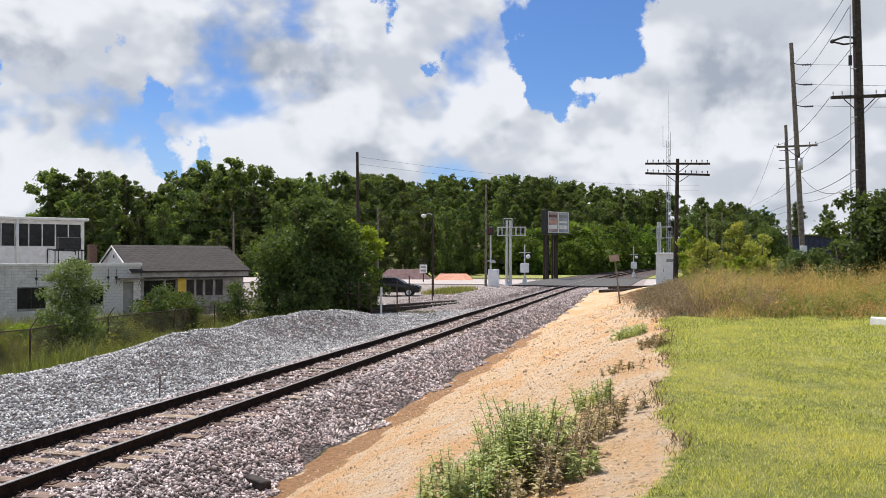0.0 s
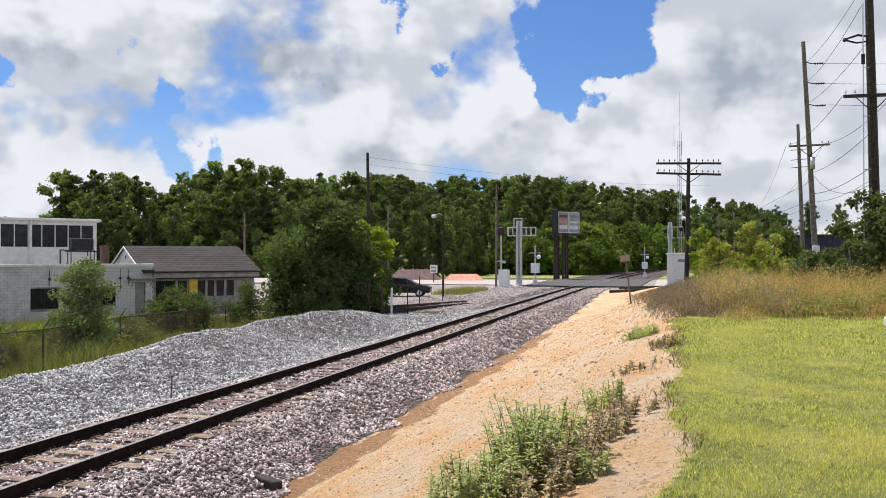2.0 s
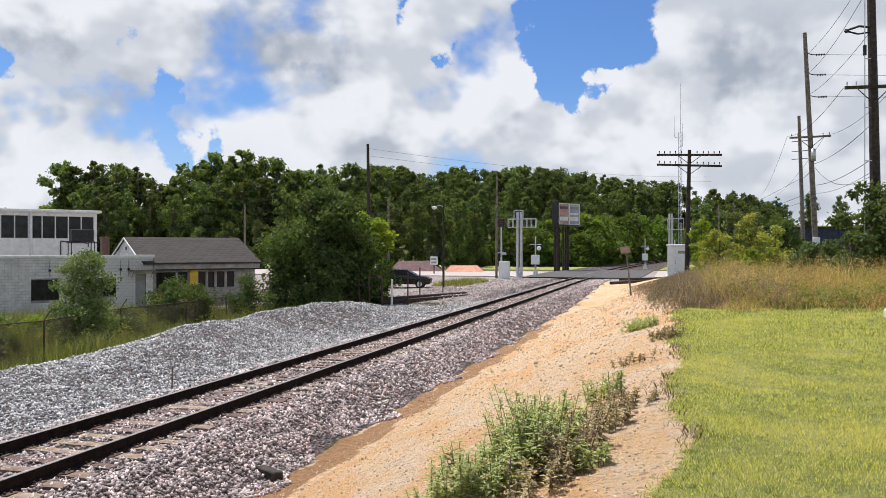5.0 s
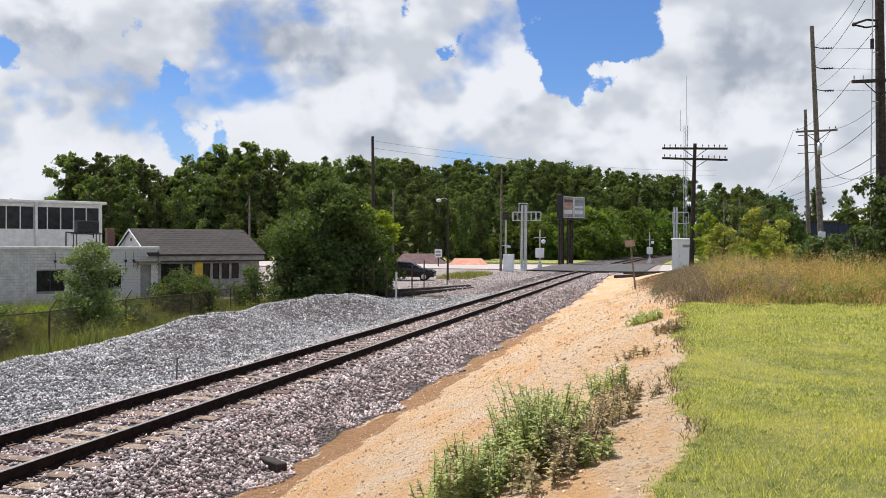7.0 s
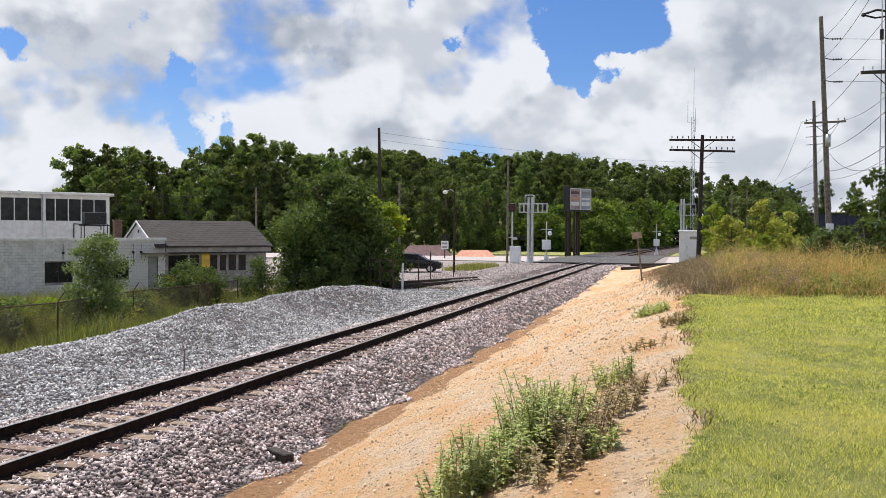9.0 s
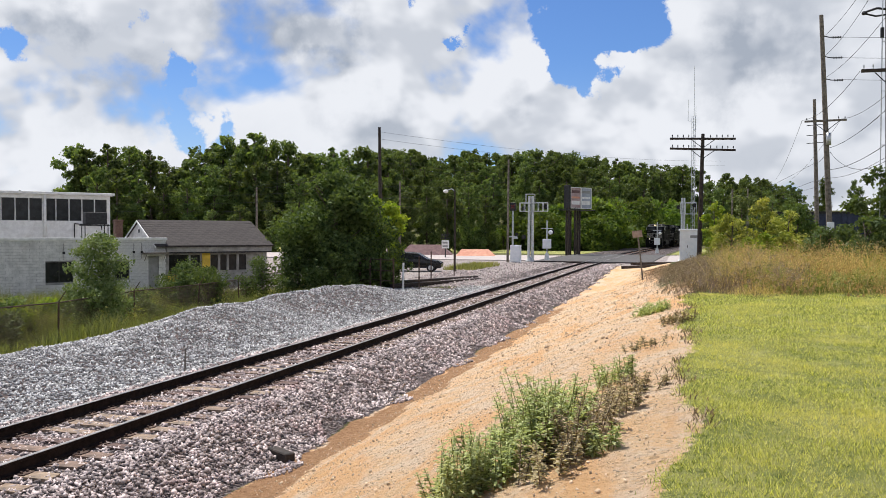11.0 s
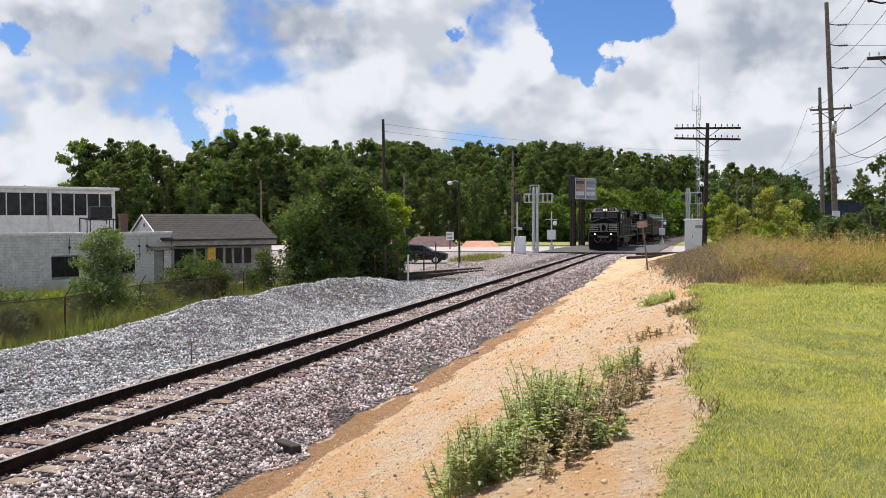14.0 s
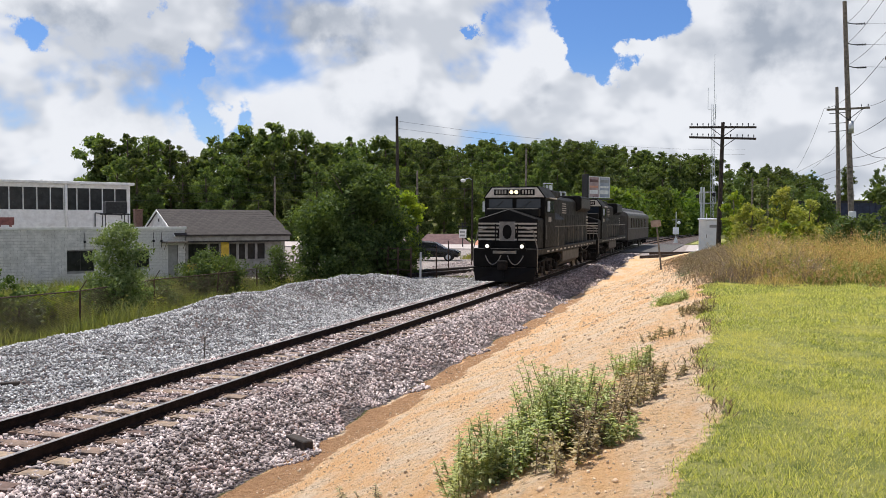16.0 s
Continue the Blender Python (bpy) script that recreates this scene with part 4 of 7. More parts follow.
# ---- poles, lamps and wires ----
def ground_pole(name, x, y, top, r, material, label, lean=(0, 0), base=None, category="utility pole"):
    z = height(x, y) if base is None else base
    t = thing(name, label, category, m=pose(x, y, z))
    bm = bmesh.new()
    h = top - z
    rod(bm, (0, 0, -0.5), (lean[0] * 0.5, lean[1] * 0.5, h * 0.5), r, r * 0.85, 10)
    rod(bm, (lean[0] * 0.5, lean[1] * 0.5, h * 0.5), (lean[0], lean[1], h), r * 0.85, r * 0.65, 10)
    part("shaft", bm, material, t, smooth=False)
    return t, h


def insulators(bm, xs, z, r=0.04):
    for x in xs:
        rod(bm, (x, 0, z), (x, 0, z + 0.1), 0.016, 0.016, 5)
        rod(bm, (x, 0, z + 0.08), (x, 0, z + 0.2), r, r * 0.7, 6)


def telegraph_pole():
    t, h = ground_pole("telegraph_pole", 9.62, 54.35, 9.26, 0.17, CREOSOTE, "dark creosoted telegraph pole with two insulator crossarms", (0.18, 0))
    for z, tilt in ((8.98 - 0.06, 0.0), (8.30 - 0.06, -1.3)):
        zz = z - (9.26 - h)
        arm_m = pose(0.17, -0.18, zz, 0, -tilt, 16)
        bm = bmesh.new()
        box(bm, -2.1, 2.1, -0.055, 0.055, -0.065, 0.065, arm_m)
        arm = part("crossarm", bm, CREOSOTE, t)
        for x in (-1.95, -1.6, -1.25, -0.9, -0.5, 0.5, 0.9, 1.25, 1.6, 1.95):
            bm = bmesh.new()
            insulators(bm, [x], 0.06)
            bm.transform(arm_m)
            part("insulator", bm, BLACKMETAL, arm)
        for s in (-1, 1):
            bm = bmesh.new()
            rod(bm, (0, -0.03, -0.6), (0.75 * s, -0.03, -0.06), 0.022)
            bm.transform(arm_m)
            part("brace", bm, BLACKMETAL, t)


telegraph_pole()
ground_pole("bare_pole", -19.65, 72.97, 13.06, 0.2, CREOSOTE, "tall bare dark wooden pole", (-0.2, 0))
ground_pole("bare_pole", -8.2, 78.35, 10.15, 0.13, GREYWOOD, "slim weathered wooden pole by the crossing", (0.05, 0))
ground_pole("utility_pole", -19.0, 76.5, 8.0, 0.15, GREYWOOD, "weathered grey utility pole behind the tree")
ground_pole("utility_pole", -46.0, 95.0, 8.8, 0.16, GREYWOOD, "weathered grey pole before the woods")
ground_pole("utility_pole", -37.0, 98.0, 6.2, 0.15, GREYWOOD, "weathered grey pole before the woods")
ground_pole("utility_pole", 15.0, 118.0, 9.0, 0.15, GREYWOOD, "weathered grey pole beyond the crossing")
ground_pole("utility_pole", 17.3, 122.0, 9.2, 0.15, GREYWOOD, "weathered grey pole beyond the crossing")


def street_lamp(x, y, top, label):
    t, h = ground_pole("street_lamp", x, y, top, 0.09, CREOSOTE, label, category="street lamp")
    bm = bmesh.new()
    pipe(bm, [(0, 0, h - 0.05), (-0.25, 0, h + 0.12), (-0.6, 0, h + 0.02)], 0.03)
    arm = part("arm", bm, ALU, t)
    bm = bmesh.new()
    ball(bm, (-0.72, 0, h - 0.07), 0.19, 1.1, 0.8, 0.75)
    part("lamp_head", bm, WHITETRIM, arm, "pale round lamp head", smooth=True)
    return t


street_lamp(-7.79, 57.68, 6.0, "dark pole with curved arm and pale lamp head")
t, h = ground_pole("security_lamp", -20.6, 72.5, 6.3, 0.05, ALU, "thin pole with pale floodlight", category="street lamp")
bm = bmesh.new()
ball(bm, (0, 0, h), 0.28, 1, 1, 0.8)
part("lamp_head", bm, WHITETRIM, t, smooth=True)


def line_poles():
    # double pole with several wire levels, and the heavy pole nearest the lawn
    t, h = ground_pole("utility_pole", 19.11, 65.38, 19.02, 0.22, GREYWOOD, "tall leaning grey utility pole with wire brackets", (-0.85, -0.3), 2.4)
    for k, z in enumerate((17.5, 16.0, 14.35)):
        f = (z - 2.4) / h
        bm = bmesh.new()
        pipe(bm, [(-0.85 * f, -0.3 * f, z - 2.4), (-0.85 * f + 0.5, -0.3 * f, z - 2.55), (-0.85 * f + 1.3, -0.3 * f, z - 2.6)], 0.035)
        for q in range(4):
            ball(bm, (-0.85 * f + 0.75 + q * 0.17, -0.3 * f, z - 2.58), 0.09, 0.6, 1, 1, 6, 4)
        part("bracket", bm, BLACKMETAL, t, "bracket with strain insulators")
    f = (11.2 - 2.4) / h
    bm = bmesh.new()
    box(bm, -1.5, 1.45, -0.06, 0.06, -0.07, 0.07, pose(-0.85 * f, -0.3 * f - 0.2, 11.2 - 2.4, 0, -2, 10))
    arm = part("crossarm", bm, GREYWOOD, t)
    bm = bmesh.new()
    insulators(bm, [-1.35, -0.9, 0.9, 1.35], 0.07)
    bm.transform(pose(-0.85 * f, -0.3 * f - 0.2, 11.2 - 2.4, 0, -2, 10))
    part("insulators", bm, BLACKMETAL, arm)
    for s in (-1, 1):
        bm = bmesh.new()
        rod(bm, (-0.85 * f, -0.35, 11.2 - 2.4 - 0.8), (-0.85 * f + 0.9 * s, -0.35, 11.2 - 2.45), 0.025)
        part("brace", bm, BLACKMETAL, t)
    bm = bmesh.new()
    rod(bm, (-0.25, -0.3, 7.0), (-0.25, -0.3, 7.9), 0.19, 0.19, 10)
    part("transformer", bm, ALU, t, "small grey can transformer", smooth=True)
    bm = bmesh.new()
    box(bm, -0.28, 0.2, -0.4, -0.2, 0.2, 1.3)
    part("meter_box", bm, CABINET, t, "pale box at the pole's foot", bevel=0.02)
    t, h = ground_pole("utility_pole", 20.1, 78.17, 14.82, 0.2, GREYWOOD, "weathered utility pole beside the taller one", (-0.4, 0), 2.4)
    for z in (10.9, 11.6, 12.5):
        bm = bmesh.new()
        rod(bm, (-1.0, 0, z - 2.4), (0.7, 0, z - 2.3), 0.03)
        part("bracket", bm, BLACKMETAL, t)
    t, h = ground_pole("utility_pole", 17.6, 40.0, 17.0, 0.24, CREOSOTE, "heavy dark utility pole above the bushes", (-0.3, 0), 1.8)
    zz = 10.1 - 1.8
    bm = bmesh.new()
    box(bm, -1.25, 1.25, -0.06, 0.06, -0.07, 0.07, pose(-0.2, -0.28, zz, 0, -1.5, 12))
    arm = part("crossarm", bm, CREOSOTE, t)
    bm = bmesh.new()
    insulators(bm, [-1.15, -0.75, 0.75, 1.15], 0.07)
    bm.transform(pose(-0.2, -0.28, zz, 0, -1.5, 12))
    part("insulators", bm, ALU, arm)
    for s in (-1, 1):
        bm = bmesh.new()
        rod(bm, (-0.2, -0.3, zz - 0.75), (-0.2 + 0.65 * s, -0.3, zz - 0.08), 0.022)
        part("brace", bm, BLACKMETAL, t)
    bm = bmesh.new()
    pipe(bm, [(-0.55, -0.2, 1.0), (-0.55, -0.2, 12.5)], 0.025)
    for z in (2.5, 5.0, 7.4, 9.6):
        rod(bm, (-0.55, -0.2, z), (-0.1, -0.1, z), 0.02)
    part("riser_conduit", bm, ALU, t, "thin grey conduit on stand-off brackets")
    bm = bmesh.new()
    pipe(bm, [(-0.25, -0.1, 11.0), (-0.75, -0.1, 11.1), (-1.25, -0.1, 10.95)], 0.05)
    pipe(bm, [(-0.25, -0.1, 10.8), (-0.8, -0.1, 10.75), (-1.25, -0.1, 10.9)], 0.04)
    ball(bm, (-1.28, -0.1, 10.92), 0.1, 1, 1, 1, 6, 4)
    part("switch_arm", bm, BLACKMETAL, t, "dark insulated switch arm")
    bm = bmesh.new()
    rod(bm, (-0.55, -0.2, 9.75), (-0.55, -0.2, 10.2), 0.08, 0.08, 8)
    part("cable_sleeve", bm, BLACKMETAL, t)


line_poles()


def wire(points, sag, r=0.014, name="overhead_wire", label="thin dark overhead wire"):
    bm = bmesh.new()
    for a, b in zip(points, points[1:]):
        a, b = Vector(a), Vector(b)
        pts = []
        for i in range(15):
            s = i / 14
            p = a.lerp(b, s)
            p.z -= sag * 4 * s * (1 - s)
            pts.append(p)
        pipe(bm, pts, r, 3)
    single(name, bm, WIRE, label, "wire", group="overhead wires")


def wires():
    near, far = Vector((17.3, 39.8, 0)), Vector((18.4, 65.2, 0))
    for za, zb, dx in ((15.5, 17.4, 0.0), (14.2, 15.9, -0.3), (12.9, 14.3, 0.2)):
        wire([(near.x + dx, near.y, za), (far.x, far.y, zb)], 0.4)
    for z, zb in ((17.3, 17.6), (15.8, 16.0), (14.2, 14.4)):
        wire([(19.4, 65.0, z), (60, 72, zb)], 0.5)
    for x, z in ((-1.2, 10.15), (1.0, 10.2)):
        wire([(17.4 + x, 39.9, z), (18.5 + x * 1.2, 65.1, 11.3), (23 + x, 130, 11.0)], 0.5)
    for z0, z1, w in ((9.2, 8.2, 0.018), (7.6, 7.4, 0.02), (7.0, 7.2, 0.014)):
        wire([(17.5, 40, z0 - 0.6), (18.9, 65.3, z0), (19.9, 78.1, z0), (16.0, 175, z1)], 0.3, w)
    wire([(19.0, 65.2, 8.9), (17.6, 39.9, 6.3)], 0.9, 0.018)
    # across the sky beyond the crossing, and along the street before the woods
    for z in (11.9, 12.6):
        wire([(-19.7, 73.0, z), (14.5, 130, z + 1.3)], 0.8, 0.012)
    for z, y in ((6.4, 84), (5.4, 84), (7.6, 88)):
        wire([(-75, y + 8, z + 0.6), (-37, y, z), (-19.2, 76.5, z), (-8.2, 78.3, z + 0.3)], 0.35, 0.014)
    for dz in (0.0, 0.4):
        wire([(-46, 95, 8.6 + dz), (-19.7, 73.0, 9.8 + dz), (-8.2, 78.3, 8.5 + dz)], 0.5, 0.012)


wires()


def antenna():
    t = thing("radio_mast", "thin lattice radio mast with whip antennas", "radio mast", m=pose(10.3, 177, height(10.3, 177)))
    h = 27.5 - height(10.3, 177)
    bm = bmesh.new()
    for x, y in ((-0.35, -0.2), (0.35, -0.2), (0, 0.4)):
        rod(bm, (x, y, 0), (x, y, h), 0.05, 0.05, 4)
    z = 0.0
    while z < h - 1:
        rod(bm, (-0.35, -0.2, z), (0.35, -0.2, z + 1), 0.03, 0.03, 3)
        rod(bm, (0.35, -0.2, z), (0, 0.4, z + 1), 0.03, 0.03, 3)
        z += 1
    part("lattice", bm, ALU, t)
    for x, z0, z1 in ((0.1, h, h + 10.5), (-1.1, h - 1.0, h + 3.5), (0.45, h - 3, h + 2.0)):
        bm = bmesh.new()
        rod(bm, (x, 0, z0), (x, 0, z1), 0.06, 0.04, 5)
        rod(bm, (x, 0, z0), (0, 0, z0), 0.05, 0.05, 4)
        part("whip_antenna", bm, ALU, t)


antenna()


# ---- crossing signals ----
RED = surface("dull_red_lens", (0.12, 0.012, 0.01), (0.2, 0.02, 0.015), 4.0, 0.3, bump=0)


def lattice_arm(bm, x0, x1, z0, z1, y0, y1, step):
    for y in (y0, y1):
        for z in (z0, z1):
            rod(bm, (x0, y, z), (x1, y, z), 0.045, 0.045, 6)
        n = max(1, round((x1 - x0) / step))
        for i in range(n + 1):
            x = x0 + (x1 - x0) * i / n
            rod(bm, (x, y, z0), (x, y, z1), 0.035, 0.035, 5)
    n = max(1, round((x1 - x0) / step))
    for i in range(n + 1):
        x = x0 + (x1 - x0) * i / n
        rod(bm, (x, y0, z0), (x, y1, z0), 0.03, 0.03, 4)
        rod(bm, (x, y0, z1), (x, y1, z1), 0.03, 0.03, 4)


def lamp_head(parent, x, y, z, s=1.0):
    bm = bmesh.new()
    rod(bm, (x, y - 0.03, z), (x, y + 0.03, z), 0.3 * s, 0.3 * s, 14)
    d = part("lamp_backboard", bm, BLACKMETAL, parent)
    bm = bmesh.new()
    rod(bm, (x, y + 0.03, z), (x, y + 0.3, z), 0.17 * s, 0.17 * s, 10)
    rod(bm, (x, y - 0.2, z), (x, y - 0.03, z), 0.15 * s, 0.13 * s, 10)
    part("lamp_housing", bm, BLACKMETAL, d)


def foot(bm, r=0.3, h=0.55):
    box(bm, -r, r, -r, r, 0, 0.08)
    rod(bm, (0, 0, 0.08), (0, 0, h), r * 0.85, r * 0.5, 8)


def cantilever():
    t = thing("cantilever_signal", "aluminium cantilever crossing signal with lattice arm", "crossing signal", m=pose(-6.4, 81.0, -0.12))
    for dx in (-0.16, 0.22):
        bm = bmesh.new()
        rod(bm, (dx, 0, 0.1), (dx * 0.9, 0, 6.7), 0.16, 0.13, 10)
        part("mast", bm, ALU, t, smooth=False)
    bm = bmesh.new()
    foot(bm, 0.5, 0.5)
    part("foot", bm, ALU, t, bevel=0.02)
    bm = bmesh.new()
    lattice_arm(bm, -1.1, 1.75, 5.15, 6.0, -0.25, 0.25, 0.5)
    part("lattice_arm", bm, ALU, t)
    bm = bmesh.new()
    for z in (5.95, 6.9):
        for y in (-0.25, 0.25):
            rod(bm, (-0.5, y, z), (0.4, y, z), 0.025, 0.025, 5)
    for x in (-0.5, 0.4):
        for y in (-0.25, 0.25):
            rod(bm, (x, y, 5.95), (x, y, 6.9), 0.02, 0.02, 5)
    part("work_cage", bm, ALU, t)
    for x, z in ((1.55, 5.6), (-0.75, 5.5), (-0.75, 2.5)):
        lamp_head(t, x, 0.3, z, 0.8)


def gate_mast(x, y, z, h, label, arm_up=True):
    t = thing("gate_signal", label, "crossing signal", m=pose(x, y, z))
    bm = bmesh.new()
    rod(bm, (0, 0, 0.3), (0, 0, h), 0.075, 0.065, 8)
    part("mast", bm, ALU, t)
    bm = bmesh.new()
    foot(bm, 0.36, 0.8)
    part("foot", bm, ALU, t, bevel=0.02)
    bm = bmesh.new()
    box(bm, -0.42, 0.42, -0.3, 0.3, 1.3, 2.3)
    part("gate_motor", bm, CABINET, t, "pale grey gate motor housing", bevel=0.03)
    bm = bmesh.new()
    rod(bm, (-0.6, 0, 3.4), (0.6, 0, 3.4), 0.04, 0.04, 6)
    part("lamp_bar", bm, ALU, t)
    lamp_head(t, 0.5, 0.1, 3.05, 0.9)
    bm = bmesh.new()
    ball(bm, (0.4, -0.2, 3.0), 0.24)
    part("bell", bm, CABINET, t, "pale round crossing bell", smooth=True)
    return t


cantilever()
gate_mast(-5.1, 83.4, -0.12, 4.25, "aluminium crossing mast with gate motor and bell")
gate_mast(4.85, 121.6, -0.2, 4.6, "aluminium crossing mast on the far side")


def lane_signal():
    t = thing("lane_signal", "slim aluminium mast with dark signal box", "traffic signal", m=pose(-7.75, 78.6, -0.12))
    bm = bmesh.new()
    rod(bm, (0, 0, 0), (0, 0, 5.2), 0.1, 0.085, 8)
    part("mast", bm, ALU, t)
    bm = bmesh.new()
    box(bm, -0.28, 0.32, -0.2, 0.2, 5.15, 5.95)
    b = part("signal_box", bm, BLACKMETAL, t, bevel=0.03)
    for a in (45, -45):
        bm = bmesh.new()
        box(bm, -0.26, 0.26, -0.225, -0.205, -0.04, 0.04)
        bm.transform(pose(0.02, 0, 5.55, 0, a, 0))
        part("cross_bar", bm, RED, b, "dull red lens bar")
    bm = bmesh.new()
    box(bm, -0.45, 0.45, -0.06, 0.06, 2.5, 2.62)
    box(bm, 0.0, 0.5, -0.12, 0.12, 2.35, 2.5)
    part("bracket", bm, ALU, t)
    lamp_head(t, 0.35, 0.2, 2.75, 0.6)
    c = thing("signal_case", "pale grey equipment case beside the signal mast", "equipment case", m=pose(-7.35, 78.2, -0.15))
    bm = bmesh.new()
    box(bm, -0.5, 0.5, -0.35, 0.35, 0.1, 1.75)
    body = part("body", bm, CABINET, c, bevel=0.03)
    bm = bmesh.new()
    box(bm, -0.42, 0.42, -0.37, -0.352, 0.25, 1.6)
    part("door", bm, CABINET, body)
    bm = bmesh.new()
    box(bm, -0.58, 0.58, -0.43, 0.43, 0, 0.1)
    part("plinth", bm, WHITETRIM, c)


lane_signal()


def relay_cabinet():
    t = thing("relay_cabinet", "tall pale grey relay cabinet beside the track", "equipment cabinet", m=pose(9.05, 74.9, 0.3))
    bm = bmesh.new()
    box(bm, -0.75, 0.95, -0.8, 0.8, 0.12, 2.75)
    body = part("body", bm, CABINET, t, bevel=0.02)
    bm = bmesh.new()
    box(bm, -0.85, 1.05, -0.9, 0.9, 2.75, 2.92)
    part("roof", bm, CABINET, t, bevel=0.04)
    bm = bmesh.new()
    box(bm, -0.2, 0.85, -0.83, -0.805, 0.25, 2.6)
    d = part("door", bm, CABINET, body, bevel=0.008)
    bm = bmesh.new()
    box(bm, -0.1, -0.06, -0.88, -0.84, 1.2, 1.5)
    part("handle", bm, BLACKMETAL, d)
    bm = bmesh.new()
    box(bm, 0.15, 0.75, -0.845, -0.833, 2.1, 2.35)
    part("notice", bm, GREYDOOR, d)
    bm = bmesh.new()
    box(bm, -0.9, 1.1, -0.95, 0.95, -0.4, 0.12)
    part("plinth", bm, WHITETRIM, t, bevel=0.02)
    t = thing("cantilever_signal", "aluminium signal mast with caged lamp head", "crossing signal", m=pose(8.5, 98.7, -0.1))
    for dx in (-0.12, 0.15):
        bm = bmesh.new()
        rod(bm, (dx, 0, 0), (dx, 0, 7.1), 0.13, 0.11, 8)
        part("mast", bm, ALU, t)
    bm = bmesh.new()
    lattice_arm(bm, -0.3, 1.5, 5.2, 6.5, -0.4, 0.4, 0.6)
    part("work_cage", bm, ALU, t)
    for x, z in ((-0.5, 6.0), (1.3, 6.2), (0.5, 3.2)):
        lamp_head(t, x, -0.3, z, 0.8)
    bm = bmesh.new()
    rod(bm, (0.5, 0, 1.5), (0.5, 0, 4.0), 0.06, 0.06, 6)
    part("side_pipe", bm, WHITETRIM, t)


relay_cabinet()


def billboard():
    t = thing("billboard", "two-sided billboard on dark timber posts, seen edge-on", "billboard", m=pose(-4.9, 104.8, 0, 0, 0, 56))
    face_a = surface("faded_poster_red", (0.3, 0.2, 0.19), (0.42, 0.33, 0.32), 1.2, 0.7)
    face_b = surface("pale_poster", (0.26, 0.29, 0.34), (0.38, 0.41, 0.46), 1.2, 0.7)
    for i, (x, y) in enumerate(((-1.55, -0.2), (-0.75, 0.9), (-0.25, -0.1), (0.35, 1.2), (0.75, 0.0), (1.35, 0.9))):
        bm = bmesh.new()
        rod(bm, (x, y, -0.4), (x, y, 6.2), 0.15, 0.13, 8)
        part("post", bm, CREOSOTE, t)
    bm = bmesh.new()
    box(bm, -1.75, 3.1, -0.7, 1.3, 5.75, 5.87)
    part("catwalk", bm, BLACKMETAL, t)
    bm = bmesh.new()
    box(bm, -1.62, -1.3, -0.3, 0.6, 5.95, 9.0)
    part("edge_panel", bm, BLACKMETAL, t, "dark edge of the sign box", bevel=0.02)
    for x0, x1, mat, name in ((-1.25, 0.75, face_a, "left"), (0.79, 2.85, face_b, "right")):
        bm = bmesh.new()
        box(bm, x0, x1, -0.2, 0.1, 6.0, 8.75)
        p = part("poster_panel", bm, mat, t, bevel=0.02)
        bm = bmesh.new()
        for x in (x0, x1 - 0.07):
            box(bm, x, x + 0.07, -0.26, -0.205, 6.0, 8.75)
        for z in (6.0, 8.66):
            box(bm, x0 + 0.08, x1 - 0.08, -0.26, -0.205, z, z + 0.09)
        part("poster_frame", bm, WHITETRIM, p)
        for zz, hh, m2 in ((6.5, 0.5, WHITETRIM), (7.3, 0.25, ORANGE if name == "left" else WHITETRIM), (8.0, 0.35, MAROON if name == "left" else GREYDOOR)):
            bm = bmesh.new()
            box(bm, x0 + 0.2, x1 - 0.25, -0.225, -0.205, zz, zz + hh)
            part("poster_bar", bm, m2, p)


billboard()


def leaning_sign():
    t = thing("trackside_sign", "small faded sign board on a leaning wooden stake", "sign", m=pose(6.78, 41.06, height(6.78, 41.06)))
    bm = bmesh.new()
    rod(bm, (0, 0, -0.3), (-0.28, -0.1, 2.25), 0.045, 0.04, 6)
    part("stake", bm, GREYWOOD, t)
    bm = bmesh.new()
    box(bm, -0.24, 0.24, -0.02, 0.02, -0.16, 0.17, pose(-0.31, -0.16, 2.28, -8, -7, 12))
    part("board", bm, surface("faded_brown_board", (0.28, 0.19, 0.14), (0.42, 0.31, 0.24), 5.0, 0.8), t, "faded brown board")


leaning_sign()


def loose_timber(x, y, length, turn, material, label, r=0.12, z=None):
    t = new("loose_timber", None)
    bpy.data.objects.remove(t)
    bm = bmesh.new()
    box(bm, -length / 2, length / 2, -r, r, 0, 2 * r * 0.8)
    ob = single("loose_timber", bm, material, label, "timber", bevel=0.015)
    ob.matrix_basis = pose(x, y, (height(x, y) if z is None else z) - 0.02, random.uniform(-3, 3), 0, turn)
    return ob


loose_timber(-5.6, 46.5, 8.5, 68, CREOSOTE, "discarded dark timber lying on the gravel", 0.13)
loose_timber(-6.3, 48.0, 8.5, 66, CREOSOTE, "discarded dark timber lying on the gravel", 0.13)
loose_timber(6.0, 63.5, 7.0, 62, CREOSOTE, "dark timber lying on the sandy bank", 0.13)
loose_timber(7.0, 71.5, 5.0, 30, CREOSOTE, "dark timber stacked beside the crossing", 0.14)
loose_timber(6.6, 73.2, 5.2, 24, CREOSOTE, "dark timber stacked beside the crossing", 0.14)
loose_timber(7.3, 73.0, 4.4, 35, CREOSOTE, "dark timber stacked beside the crossing", 0.14)
loose_timber(2.75, 11.1, 0.55, 150, CREOSOTE, "broken chunk of dark tie on the ballast", 0.09)
loose_timber(-5.2, 13.0, 0.6, 40, CREOSOTE, "broken chunk of dark tie on the gravel", 0.06)


